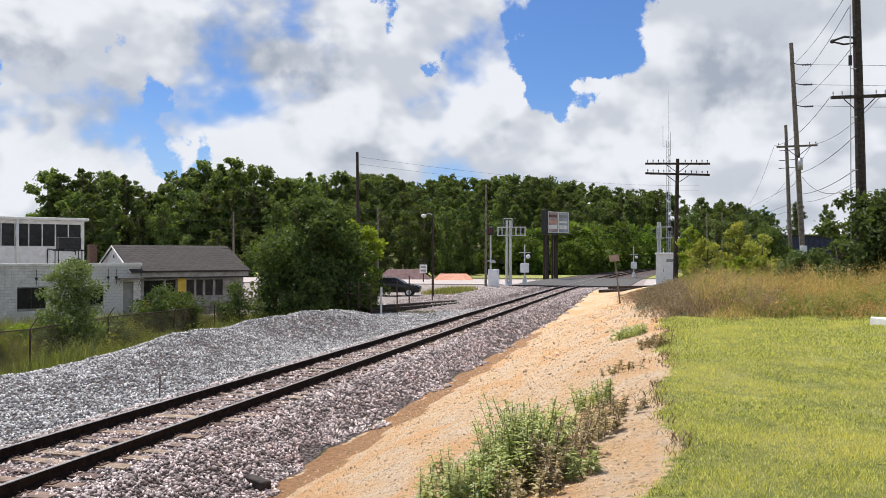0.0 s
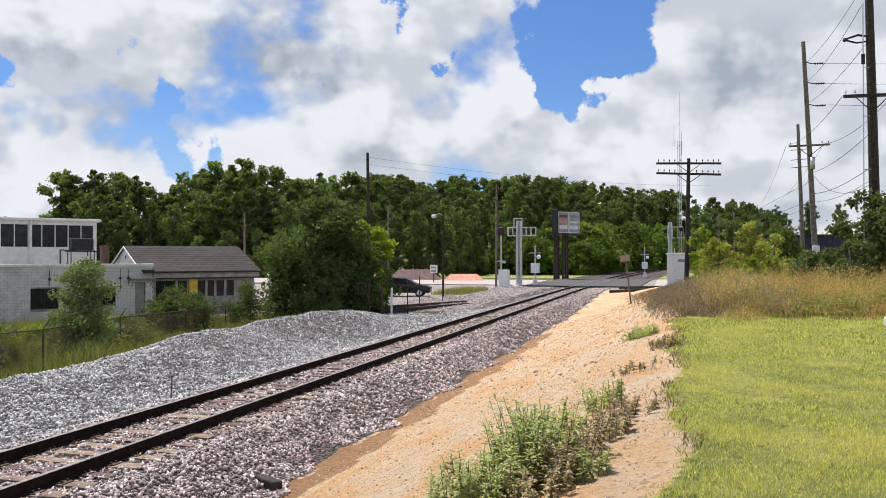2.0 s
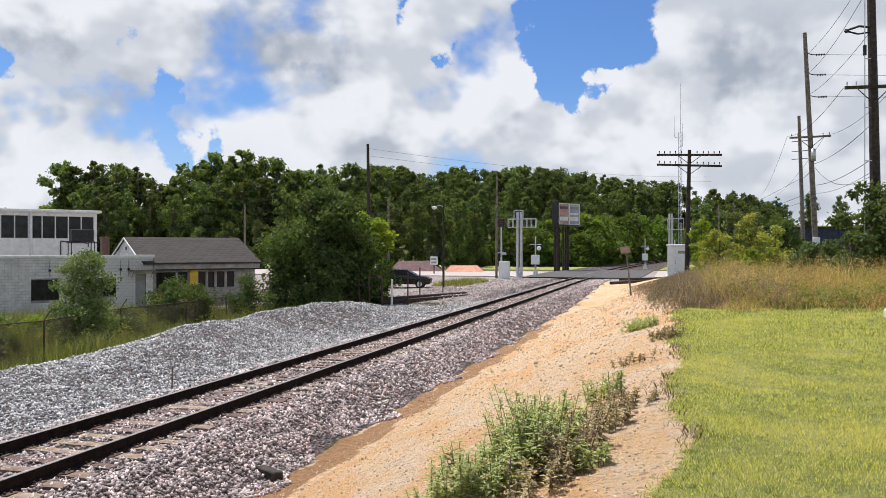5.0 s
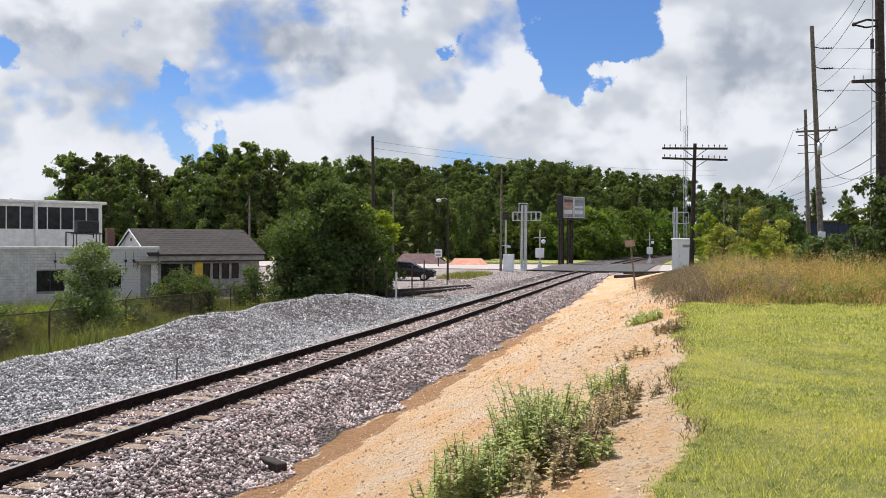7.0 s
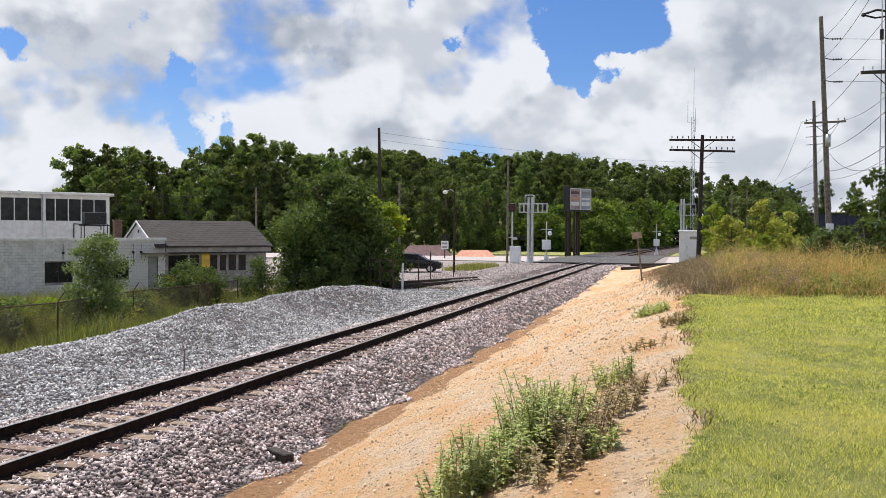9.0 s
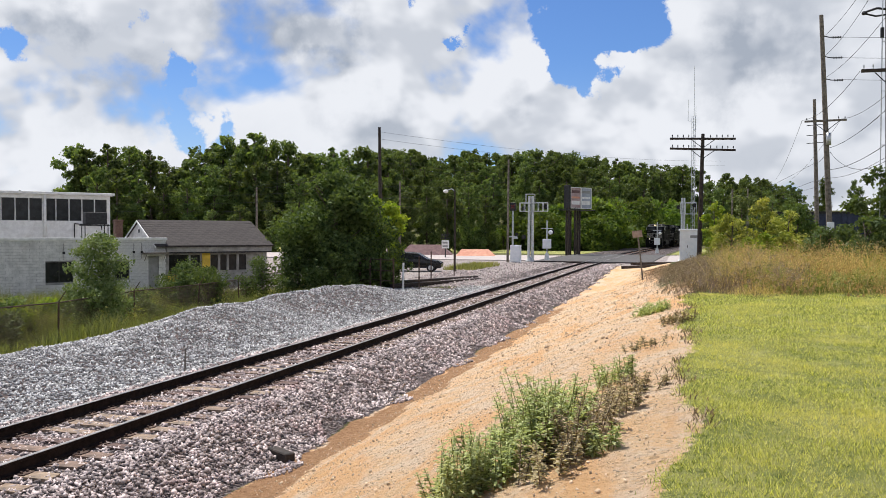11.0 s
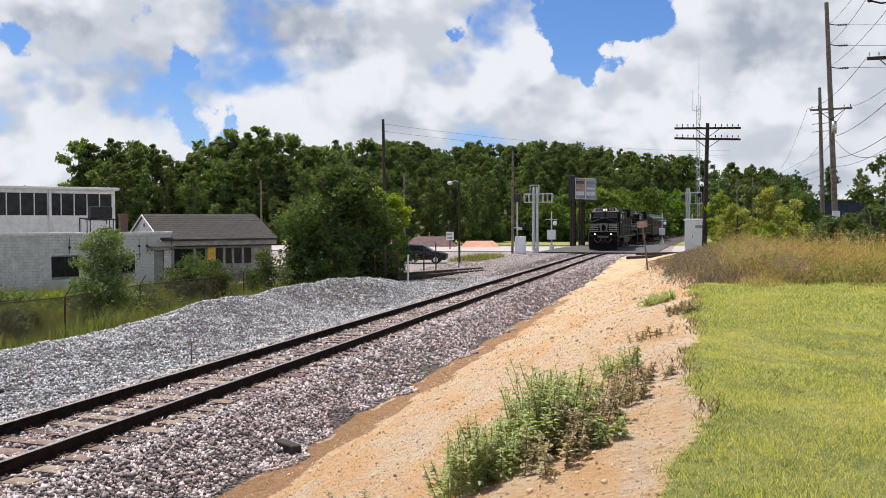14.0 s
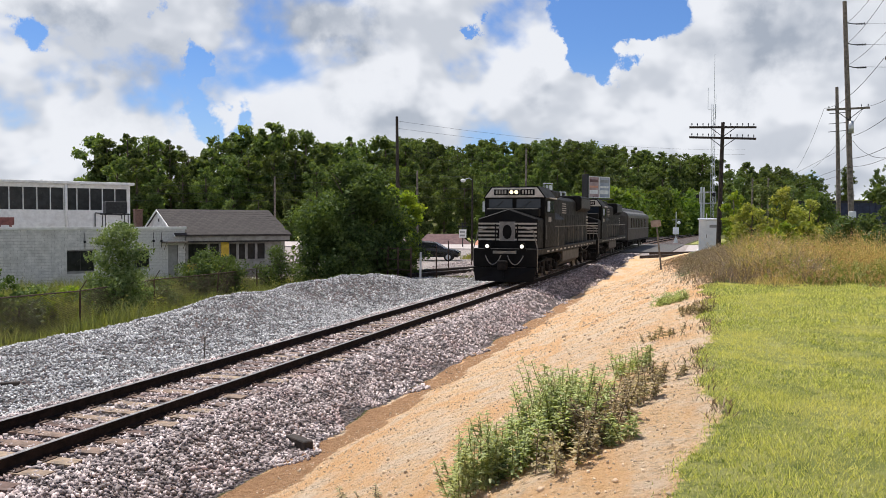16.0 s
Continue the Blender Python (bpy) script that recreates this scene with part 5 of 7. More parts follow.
def stake(name, x, y, h, r, material, label, category="stake"):
    bm = bmesh.new()
    rod(bm, (0, 0, -0.2), (0.03, 0, h), r, r, 6)
    ob = single(name, bm, material, label, category)
    ob.matrix_basis = pose(x, y, height(x, y))


stake("survey_stake", -3.02, 16.93, 0.62, 0.02, GREYWOOD, "thin wooden stake standing in the gravel")
stake("marker_post", -6.12, 41.5, 1.55, 0.06, WHITETRIM, "short white marker post", "post")


# ---- fences ----
def chain_fence():
    rng = random.Random(6)
    line = [(-11.3, 17.6), (-12.45, 23.05), (-13.4, 28.36), (-13.6, 33.1), (-13.75, 37.2), (-13.4, 41.5), (-12.6, 45.9)]
    t = thing("chain_link_fence", "rusty chain-link fence with leaning posts", "fence")
    tops = []
    for i, (x, y) in enumerate(line):
        z = height(x, y)
        lx = rng.uniform(-0.05, 0.05) + (0.22 if i == 3 else 0)
        bm = bmesh.new()
        rod(bm, (x, y, z - 0.3), (x + lx, y, z + 1.72), 0.035, 0.035, 7)
        rod(bm, (x + lx, y, z + 1.72), (x + lx + 0.22, y + 0.1, z + 2.1), 0.02, 0.02, 5)
        part("post", bm, RUSTY, t)
        tops.append(Vector((x + lx, y, z + 1.7)))
    for a, b in zip(tops, tops[1:]):
        bm = bmesh.new()
        rod(bm, a, b, 0.025, 0.025, 6)
        part("top_rail", bm, RUSTY, t)
    bm = bmesh.new()
    for a, b in zip(tops, tops[1:]):
        d = b - a
        d.z = 0
        run = d.length
        d.normalize()
        zb = -1.65
        k = int(run / 0.075)
        for i in range(k):
            for s in (1, -1):
                x0 = i * 0.075
                x1 = x0 + s * 0.55
                lo, hi = 0.0, 1.0
                p = a + d * x0
                p.z += (b.z - a.z) * x0 / run
                q = a + d * max(0, min(run, x1))
                w = (max(0, min(run, x1)) - x0) / (s * 0.55)
                q.z = a.z + (b.z - a.z) * max(0, min(run, x1)) / run - 0.55 * w
                chain = [(p, q)]
                for st in range(1, 3):
                    sh = Vector((0, 0, -0.55 * st))
                    chain.append((p + sh, q + sh))
                for u, v in chain:
                    rod(bm, u, v, 0.0055, 0.0055, 3)
    tagged(part("mesh_wire", bm, RUSTY, t, "rusty chain-link mesh"), kind="stuff")


chain_fence()


def pipe_fence():
    t = thing("pipe_fence", "dark rusty pipe fence in the tree's shade", "fence")
    xs = [(-10.2, 42.2), (-9.5, 42.0), (-8.8, 41.8), (-8.1, 41.6), (-7.4, 41.4), (-6.6, 41.3)]
    for x, y in xs:
        z = height(x, y)
        bm = bmesh.new()
        rod(bm, (x, y, z - 0.2), (x, y, z + 1.75), 0.05, 0.05, 7)
        part("post", bm, RUSTY, t)
    for h in (0.5, 1.05, 1.65):
        bm = bmesh.new()
        pipe(bm, [(x, y, height(x, y) + h) for x, y in xs], 0.028)
        part("rail", bm, RUSTY, t)
    t = thing("rusty_gate", "thin rusty gate posts standing open", "gate")
    for x, y in ((-5.75, 43.2), (-6.4, 47.5), (-6.2, 52.0)):
        z = height(x, y)
        bm = bmesh.new()
        rod(bm, (x, y, z - 0.2), (x, y, z + 1.9), 0.04, 0.04, 6)
        part("post", bm, RUSTY, t)


pipe_fence()


# ---- parked car ----
def car():
    paint = surface("black_car_paint", (0.012, 0.011, 0.012), (0.022, 0.02, 0.02), 3.0, 0.25, 0.3, 0.0, spec=0.6)
    tyre = surface("tyre_rubber", (0.012, 0.012, 0.012), (0.025, 0.025, 0.025), 8.0, 0.9)
    t = thing("parked_car", "black hatchback parked on the pale lot", "car", m=pose(-11.0, 57.6, height(-11.0, 57.6), 0, 0, 12))
    bm = bmesh.new()
    solid(bm, [(-2.1, 0.32), (2.15, 0.3), (2.2, 0.62), (2.0, 0.8), (1.1, 0.98), (0.35, 1.42), (-0.9, 1.5), (-1.75, 1.42), (-2.15, 0.98), (-2.2, 0.6)], "y", -0.88, 0.88)
    for v in bm.verts:
        if v.co.z > 1.0:
            v.co.y *= 0.82
    part("body", bm, paint, t, bevel=0.06)
    bm = bmesh.new()
    solid(bm, [(0.95, 0.99), (0.32, 1.38), (-0.85, 1.44), (-1.6, 1.36), (-1.85, 1.0)], "y", -0.83, 0.83)
    for v in bm.verts:
        if v.co.z > 1.1:
            v.co.y *= 0.93
    part("side_glass", bm, GLASSY, t)
    for x in (-1.35, 1.38):
        for y in (-0.8, 0.8):
            bm = bmesh.new()
            rod(bm, (x, y - 0.1, 0.32), (x, y + 0.1, 0.32), 0.32, 0.32, 18)
            w = part("wheel", bm, tyre, t, bevel=0.03)
            bm = bmesh.new()
            rod(bm, (x, y - 0.115, 0.32), (x, y + 0.115, 0.32), 0.2, 0.2, 10)
            part("rim", bm, ALU, w)
    for y in (-0.6, 0.6):
        bm = bmesh.new()
        box(bm, 2.08, 2.2, y - 0.18, y + 0.18, 0.6, 0.72)
        part("headlight", bm, GLASSY, t)


car()


# ---- the blue building beyond the poles ----
def blue_hall():
    blue = surface("dark_blue_cladding", (0.012, 0.018, 0.05), (0.025, 0.035, 0.085), 1.5, 0.5, 0.1, 0.1)
    t = thing("blue_hall", "long dark blue metal-clad hall", "building", m=pose(34, 166, 0, 0, 0, 8))
    bm = bmesh.new()
    box(bm, -11, 22, 0, 12, -1, 6.6)
    part("wall", bm, blue, t)
    bm = bmesh.new()
    x = -10.9
    while x < 22:
        box(bm, x, x + 0.12, -0.08, 0.0, 0, 6.5)
        x += 1.0
    part("cladding_ribs", bm, blue, t)
    bm = bmesh.new()
    box(bm, -11.3, 22.3, -0.3, 12.3, 6.6, 7.0)
    part("roof", bm, BLACKMETAL, t)


blue_hall()


# ---- near plants ----
LEAF_LIME = leafage("lime_leaf", (0.11, 0.18, 0.025), (0.26, 0.32, 0.05), (0.33, 0.36, 0.06), 0.45, 0.1)
LEAF_SAP = leafage("sapling_leaf", (0.07, 0.105, 0.04), (0.22, 0.27, 0.12), (0.24, 0.28, 0.12), 0.3)
def placed_tree(name, label, category, x, y, *args, group="", z=None, turn=0, **kw):
    return make_tree(name, label, category, *args, group=group, m=pose(x, y, height(x, y) if z is None else z, 0, 0, turn), **kw)


placed_tree("broadleaf_tree", "full dark green tree beside the gravel lot", "tree", -10.6, 42.5, 61, 7.3, 3.5, 0.2, 36000, 0.105, LEAF_MID, 0.06, 90, 0.5)
placed_tree("broadleaf_tree", "yellow-green young tree behind the dark one", "tree", -9.1, 45.4, 62, 5.9, 1.9, 0.12, 9000, 0.12, LEAF_LIME, 0.1, 30, 0.45)
placed_tree("sapling", "slim young tree growing through the fence", "tree", -13.2, 25.95, 63, 4.45, 1.5, 0.05, 14000, 0.055, LEAF_SAP, 0.08, 80, 0.6)
placed_tree("shrub", "scrubby shrub along the fence", "shrub", -14.5, 19.5, 64, 2.6, 1.4, 0.05, 2600, 0.07, LEAF_GREY, 0.05, 10, 0.4, group="fence shrubs")
for i, (x, y, h, w, m) in enumerate([(-14.2, 35.0, 2.6, 1.5, LEAF_MID), (-13.0, 38.5, 3.0, 1.8, LEAF_MID), (-12.5, 41.5, 3.2, 1.9, LEAF_MID), (-15.5, 31.5, 1.5, 1.6, LEAF_SAP), (-16, 28.5, 1.4, 1.6, LEAF_SAP), (-14.6, 33.5, 3.0, 0.9, LEAF_GREY), (-16.5, 24.5, 1.2, 1.6, LEAF_LIME), (-8.0, 44.0, 3.3, 1.5, LEAF_MID), (-17, 37, 2.4, 1.9, LEAF_MID), (-13.6, 21.5, 1.6, 1.1, LEAF_SAP), (-19, 41, 2.6, 2.2, LEAF_MID), (-15.2, 22.0, 2.6, 1.3, LEAF_MID), (-17.5, 26.0, 1.6, 1.4, LEAF_SAP), (-19.5, 34.0, 1.6, 1.6, LEAF_SAP), (-18.5, 30.0, 1.2, 1.5, LEAF_LIME), (-9.4, 40.2, 2.2, 1.3, LEAF_MID)]):
    placed_tree("shrub", "scrubby green shrub along the fence", "shrub", x, y, 70 + i, h, w, 0.04, 4200, 0.065, m, 0.02, 30, 0.4, group="fence shrubs")
for i, (x, y, h, w, m) in enumerate([(10.4, 48.2, 3.2, 1.0, LEAF_LIME), (10.9, 46.4, 2.2, 1.0, LEAF_LIME), (13.6, 43.0, 2.6, 1.2, LEAF_YELLOW), (15.2, 52.0, 3.4, 1.4, LEAF_MID), (12.2, 40.2, 1.5, 1.1, LEAF_LIME), (11.6, 45.2, 3.4, 1.2, LEAF_SAP), (12.6, 44.0, 3.3, 1.1, LEAF_YELLOW), (10.9, 42.0, 2.4, 1.2, LEAF_YELLOW), (14.4, 47.0, 3.0, 1.5, LEAF_MID), (16.0, 58.0, 3.6, 1.2, LEAF_LIGHT), (13.4, 50.0, 3.6, 1.5, LEAF_GREY), (14.3, 36.5, 1.7, 1.3, LEAF_GREY)]):
    placed_tree("shrub", "yellow-green shrub behind the dry grass", "shrub", x, y, 90 + i, h * 1.2, w, 0.05, 3600, 0.075, m, 0.05, 34, 0.5, group="bank shrubs")
placed_tree("bush", "large dark green bush beside the lawn", "bush", 17.6, 38.6, 110, 4.8, 2.7, 0.1, 15000, 0.1, LEAF_MID, 0.05, 40, 0.4)
placed_tree("bush", "large dark green bush beside the lawn", "bush", 20.5, 36.0, 111, 4.6, 2.6, 0.1, 8000, 0.1, LEAF_MID, 0.05, 30, 0.4)
placed_tree("bush", "grey-green bush at the lawn's end", "bush", 15.6, 34.2, 112, 2.4, 1.6, 0.06, 3500, 0.085, LEAF_GREY, 0.05, 12, 0.4)


def blades(name, xy, h, width, material, seed, label, category, lean=0.35, two=False):
    """Upright blades, each a thin bent strip."""
    rng = np.random.default_rng(seed)
    k = len(xy)
    base = np.concatenate([xy, land(xy[:, 0], xy[:, 1])[:, None] - 0.01], 1)
    hh = np.asarray(h) * rng.uniform(0.6, 1.3, k)
    a = rng.uniform(0, math.tau, k)
    side = np.stack([np.cos(a), np.sin(a), 0 * a], 1) * (width * rng.uniform(0.6, 1.4, k))[:, None]
    b = rng.uniform(0, math.tau, k)
    tilt = np.stack([np.cos(b), np.sin(b), 0 * b], 1) * (hh * lean * rng.uniform(0.2, 1.3, k))[:, None]
    up = np.array((0, 0, 1.0)) * hh[:, None]
    if two:
        mid = base + up * 0.55 + tilt * 0.3
        v = np.stack([base - side, base + side, mid + side * 0.8, mid - side * 0.8, base + up + tilt], 1).reshape(-1, 3)
        i = 5 * np.arange(k)[:, None]
        f = np.concatenate([i + np.array([[0, 1, 2]]), i + np.array([[0, 2, 3]]), i + np.array([[3, 2, 4]])])
    else:
        v = np.stack([base - side, base + side, base + up + tilt], 1).reshape(-1, 3)
        f = np.arange(3 * k).reshape(-1, 3)
    return tagged(new(name, from_arrays(name, v, f, material)), label, category, kind="stuff")


LAWN_BLADE = leafage("lawn_blade", (0.10, 0.145, 0.034), (0.78, 0.735, 0.3), (0.7, 0.62, 0.28), 0.38, 0.0)
DRY_BLADE = leafage("dry_grass", (0.26, 0.17, 0.08), (0.8, 0.6, 0.34), (0.56, 0.46, 0.2), 0.35, 0.0)
DEAD_BLADE = leafage("dead_stalk", (0.08, 0.055, 0.042), (0.36, 0.255, 0.2), (0.2, 0.14, 0.105), 0.2, 0.0)
GREEN_BLADE = leafage("rank_grass", (0.12, 0.145, 0.05), (0.3, 0.31, 0.125), (0.38, 0.35, 0.16), 0.3, 0.0)


def brush(name, xy, h, leaves, size, material, seed, label, category):
    """Branching weeds: a bent stem with twigs, small leaves or seed heads along them."""
    rng = np.random.default_rng(seed)
    k = len(xy)
    base = np.concatenate([xy, land(xy[:, 0], xy[:, 1])[:, None] - 0.01], 1)
    hh = np.asarray(h) * rng.uniform(0.55, 1.25, k)
    lean = np.stack([rng.normal(0, 0.22, k), rng.normal(0, 0.22, k), np.ones(k)], 1) * hh[:, None]
    a = rng.uniform(0, math.tau, k)
    side = np.stack([np.cos(a), np.sin(a), 0 * a], 1) * 0.005
    stem = np.stack([base - side, base + side, base + lean + side * 0.4, base + lean - side * 0.4], 1)
    s = rng.uniform(0.12, 1.05, (k, leaves, 1))
    out = rng.normal(size=(k, leaves, 3)) * np.array((1, 1, 0.5)) * 0.17 * hh[:, None, None] * (1.15 - 0.7 * s)
    p = base[:, None, :] + lean[:, None, :] * s + out
    d = out + rng.normal(size=p.shape) * 0.05 + np.array((0, 0, 0.03))
    d /= np.linalg.norm(d, axis=2, keepdims=True)
    w = np.cross(d, rng.normal(size=p.shape))
    w /= np.linalg.norm(w, axis=2, keepdims=True)
    ll = size * rng.uniform(0.6, 1.5, s.shape)
    leaf = np.stack([p - d * ll, p + w * ll * 0.38, p + d * ll, p - w * ll * 0.38], 2).reshape(-1, 4, 3)
    v = np.concatenate([stem, leaf]).reshape(-1, 3)
    return tagged(new(name, from_arrays(name, v, np.arange(len(v)).reshape(-1, 4), material)), label, category, kind="stuff")


DRY_LEAF = leafage("dry_seed_head", (0.22, 0.13, 0.06), (0.66, 0.47, 0.25), (0.42, 0.34, 0.14), 0.3, 0.0)
OLIVE_LEAF = leafage("olive_weed_leaf", (0.11, 0.13, 0.035), (0.33, 0.34, 0.12), (0.4, 0.36, 0.14), 0.35, 0.0)
DEAD_BRUSH = leafage("dead_brush_twig", (0.12, 0.088, 0.072), (0.46, 0.36, 0.29), (0.3, 0.235, 0.17), 0.25, 0.0)


def build_grass():
    rng = np.random.default_rng(21)
    inside = lambda x, y: (y < 22.2 + 0.38 * (x - 9) - 0.5 * np.sin(x * 1.9) - 0.3 * np.sin(x * 4.3 + 1)) & (x > bank_edge(y) - 0.02 + 0.06 * rng.normal(size=len(x))) 
    a = np.concatenate([scatter(8.2, 13, 4.6, 9, 3400, rng, inside), scatter(8.2, 15, 9, 14, 1700, rng, inside), scatter(8.2, 19, 14, 26, 700, rng, inside)])
    blades("lawn_grass", a, np.where(a[:, 1] < 14, 0.04, 0.055) * (1 + 0.35 * ripple(a[:, 0], a[:, 1], 0.3)), np.where(a[:, 1] < 9, 0.0045, np.where(a[:, 1] < 14, 0.006, 0.009)), LAWN_BLADE, 1, "mown yellowish-green lawn grass", "grass", 0.8)
    verge = lambda x, y: (y > 21.7 + 0.38 * (x - 9) - 0.5 * np.sin(x * 1.9) - 0.3 * np.sin(x * 4.3 + 1) + 0.35 * rng.normal(size=len(x))) & (x > 9.7 + 0.06 * np.maximum(y - 24, 0) + 0.35 * rng.normal(size=len(x)))
    def clumpy(x, y):
        return np.clip(0.62 + 0.55 * ripple(x, y, 0.9) + 0.4 * ripple(y, x, 0.35), 0.1, 1.6)
    rim = lambda p: 0.22 + 0.78 * sm(p[:, 1] - 0.38 * (p[:, 0] - 9), 21.5, 26)
    b = scatter(8.4, 24, 21.5, 48, 130, rng, verge)
    blades("dry_grass", b, clumpy(b[:, 0], b[:, 1]) * rim(b) * 1.05, 0.006, DRY_BLADE, 2, "tall dry tan grass beyond the lawn", "grass", 0.9, True)
    c = scatter(8.4, 24, 21.0, 46, 90, rng, lambda x, y: verge(x, y) & (ripple(x, y, 1.6) > -0.25))
    blades("rank_grass", c, (0.5 * (0.8 + 0.4 * ripple(c[:, 1], c[:, 0], 1.7)) + 0.12) * rim(c), 0.010, GREEN_BLADE, 3, "rank green grass among the dry stalks", "grass", 0.9, True)
    h = scatter(10.2, 24, 22.5, 40, 13, rng, verge)
    brush("dry_weeds", h, (0.35 + 0.75 * clumpy(h[:, 0], h[:, 1])) * rim(h), 26, 0.030, DRY_LEAF, 31, "seeding tan weeds standing in the dry grass", "weeds")
    k = scatter(10.2, 24, 22.5, 40, 17, rng, lambda x, y: verge(x, y) & (ripple(x, y, 1.3) > -0.15))
    brush("green_weeds", k, (0.35 + 0.6 * clumpy(k[:, 0], k[:, 1])) * rim(k), 30, 0.038, OLIVE_LEAF, 32, "olive green weeds among the dry grass", "weeds")
    d = scatter(5.4, 11.5, 23, 56, 170, rng, lambda x, y: (x > 8.6 - 0.085 * (y - 24) + 0.35 * rng.normal(size=len(x))) & (ripple(x, y, 0.8) > -0.45))
    dead = 0.10 + 0.42 * sm(d[:, 0], 8.0, 10.0) * (0.7 + 0.6 * ripple(d[:, 0], d[:, 1], 0.7))
    blades("dead_stalks", d, dead, 0.006, DEAD_BLADE, 4, "brown dead weed stalks at the bank's edge", "weeds", 1.2, True)
    q = scatter(7.0, 12.0, 23, 50, 22, rng, lambda x, y: (x > 8.7 - 0.07 * (y - 24) + 0.3 * rng.normal(size=len(x))) & (ripple(x, y, 0.9) > -0.5))
    brush("dead_brush", q, 0.16 + 0.75 * sm(q[:, 0], 8.0, 10.2) * np.clip(0.7 + 0.6 * ripple(q[:, 0], q[:, 1], 0.7), 0.1, 2), 22, 0.028, DEAD_BRUSH, 33, "grey-brown dead brush at the bank's top", "weeds")
    r = scatter(8.0, 9.4, 7, 24, 260, rng, lambda x, y: (np.abs(x - bank_edge(y) + 0.03) < 0.05 + 0.09 * np.abs(rng.normal(size=len(x)))) & (ripple(x, y, 0.6) > -0.2))
    blades("edge_thatch", r, 0.09, 0.006, DEAD_BLADE, 35, "withered brown grass fringing the lawn", "grass", 1.2, True)
    u = scatter(-20, -11.5, 17, 42, 6, rng, lambda x, y: ripple(x, y, 1.7) > -0.1)
    brush("fence_weeds", u, 0.45 + 0.5 * clumpy(u[:, 0], u[:, 1]), 34, 0.045, OLIVE_LEAF, 34, "leafy weeds growing through the fence", "weeds")
    e = np.concatenate([scatter(-22, -10.4, 15, 46, 90, rng), scatter(-34, -22, 24, 50, 40, rng, lambda x, y: (x + 27.49) * -0.806 + (y - 49.98) * 0.592 < -0.5)])
    blades("verge_grass", e, 0.55 * (1 + 0.6 * ripple(e[:, 0], e[:, 1], 1.2)) + 0.15, 0.009, GREEN_BLADE, 5, "unmown green grass behind the fence", "grass", 0.5, True)
    g = scatter(-9.5, -7.0, 60, 70, 60, rng)
    blades("lot_weeds", g, 0.4, 0.02, GREEN_BLADE, 6, "weeds growing at the edge of the lot", "weeds", 0.5, True)


build_grass()


def weed_clump(x0, y0, radius, plants, h, leaf_mat, seed, label, z=None):
    """Leafy stalks: each stem bent, with pairs of narrow leaves."""
    rng = np.random.default_rng(seed)
    t = thing("weed_clump", label, "weeds", m=pose(x0, y0, height(x0, y0)))
    stems = bmesh.new()
    vs, fs = [], []
    for i in range(plants):
        a, q = rng.uniform(0, math.tau), radius * math.sqrt(rng.uniform(0, 1))
        px, py = math.cos(a) * q, math.sin(a) * q * 1.3
        pz = height(x0 + px, y0 + py) - height(x0, y0)
        hh = h * rng.uniform(0.5, 1.15)
        lean = np.array((rng.normal() * 0.24, rng.normal() * 0.24, 1.0)) * hh
        base = np.array((px, py, pz))
        rod(stems, base, base + lean, 0.006, 0.003, 3)
        k = int(26 + hh * 90)
        for j in range(k):
            s = rng.uniform(0.1, 1.0)
            p = base + lean * s + np.array((rng.normal() * 0.05, rng.normal() * 0.05, rng.normal() * 0.02)) * hh * 1.6 * (1.15 - s)
            b = rng.uniform(0, math.tau)
            d = np.array((math.cos(b), math.sin(b), rng.uniform(-0.1, 0.8)))
            d /= np.linalg.norm(d)
            ll = 0.07 * (1.1 - 0.45 * s) * rng.uniform(0.6, 1.3)
            w = np.cross(d, (0, 0, 1.0)) * ll * 0.2
            n0 = len(vs)
            vs += [p, p + d * ll * 0.5 + w, p + d * ll - np.array((0, 0, ll * 0.25)), p + d * ll * 0.5 - w]
            fs.append((n0, n0 + 1, n0 + 2, n0 + 3))
    tagged(part("undergrowth", stems, GREEN_BLADE if leaf_mat is not DEAD_LEAF else DEAD_BLADE, t), kind="stuff")
    lv = new("leaves", from_arrays("leaves", vs, fs, leaf_mat))
    lv.parent = t


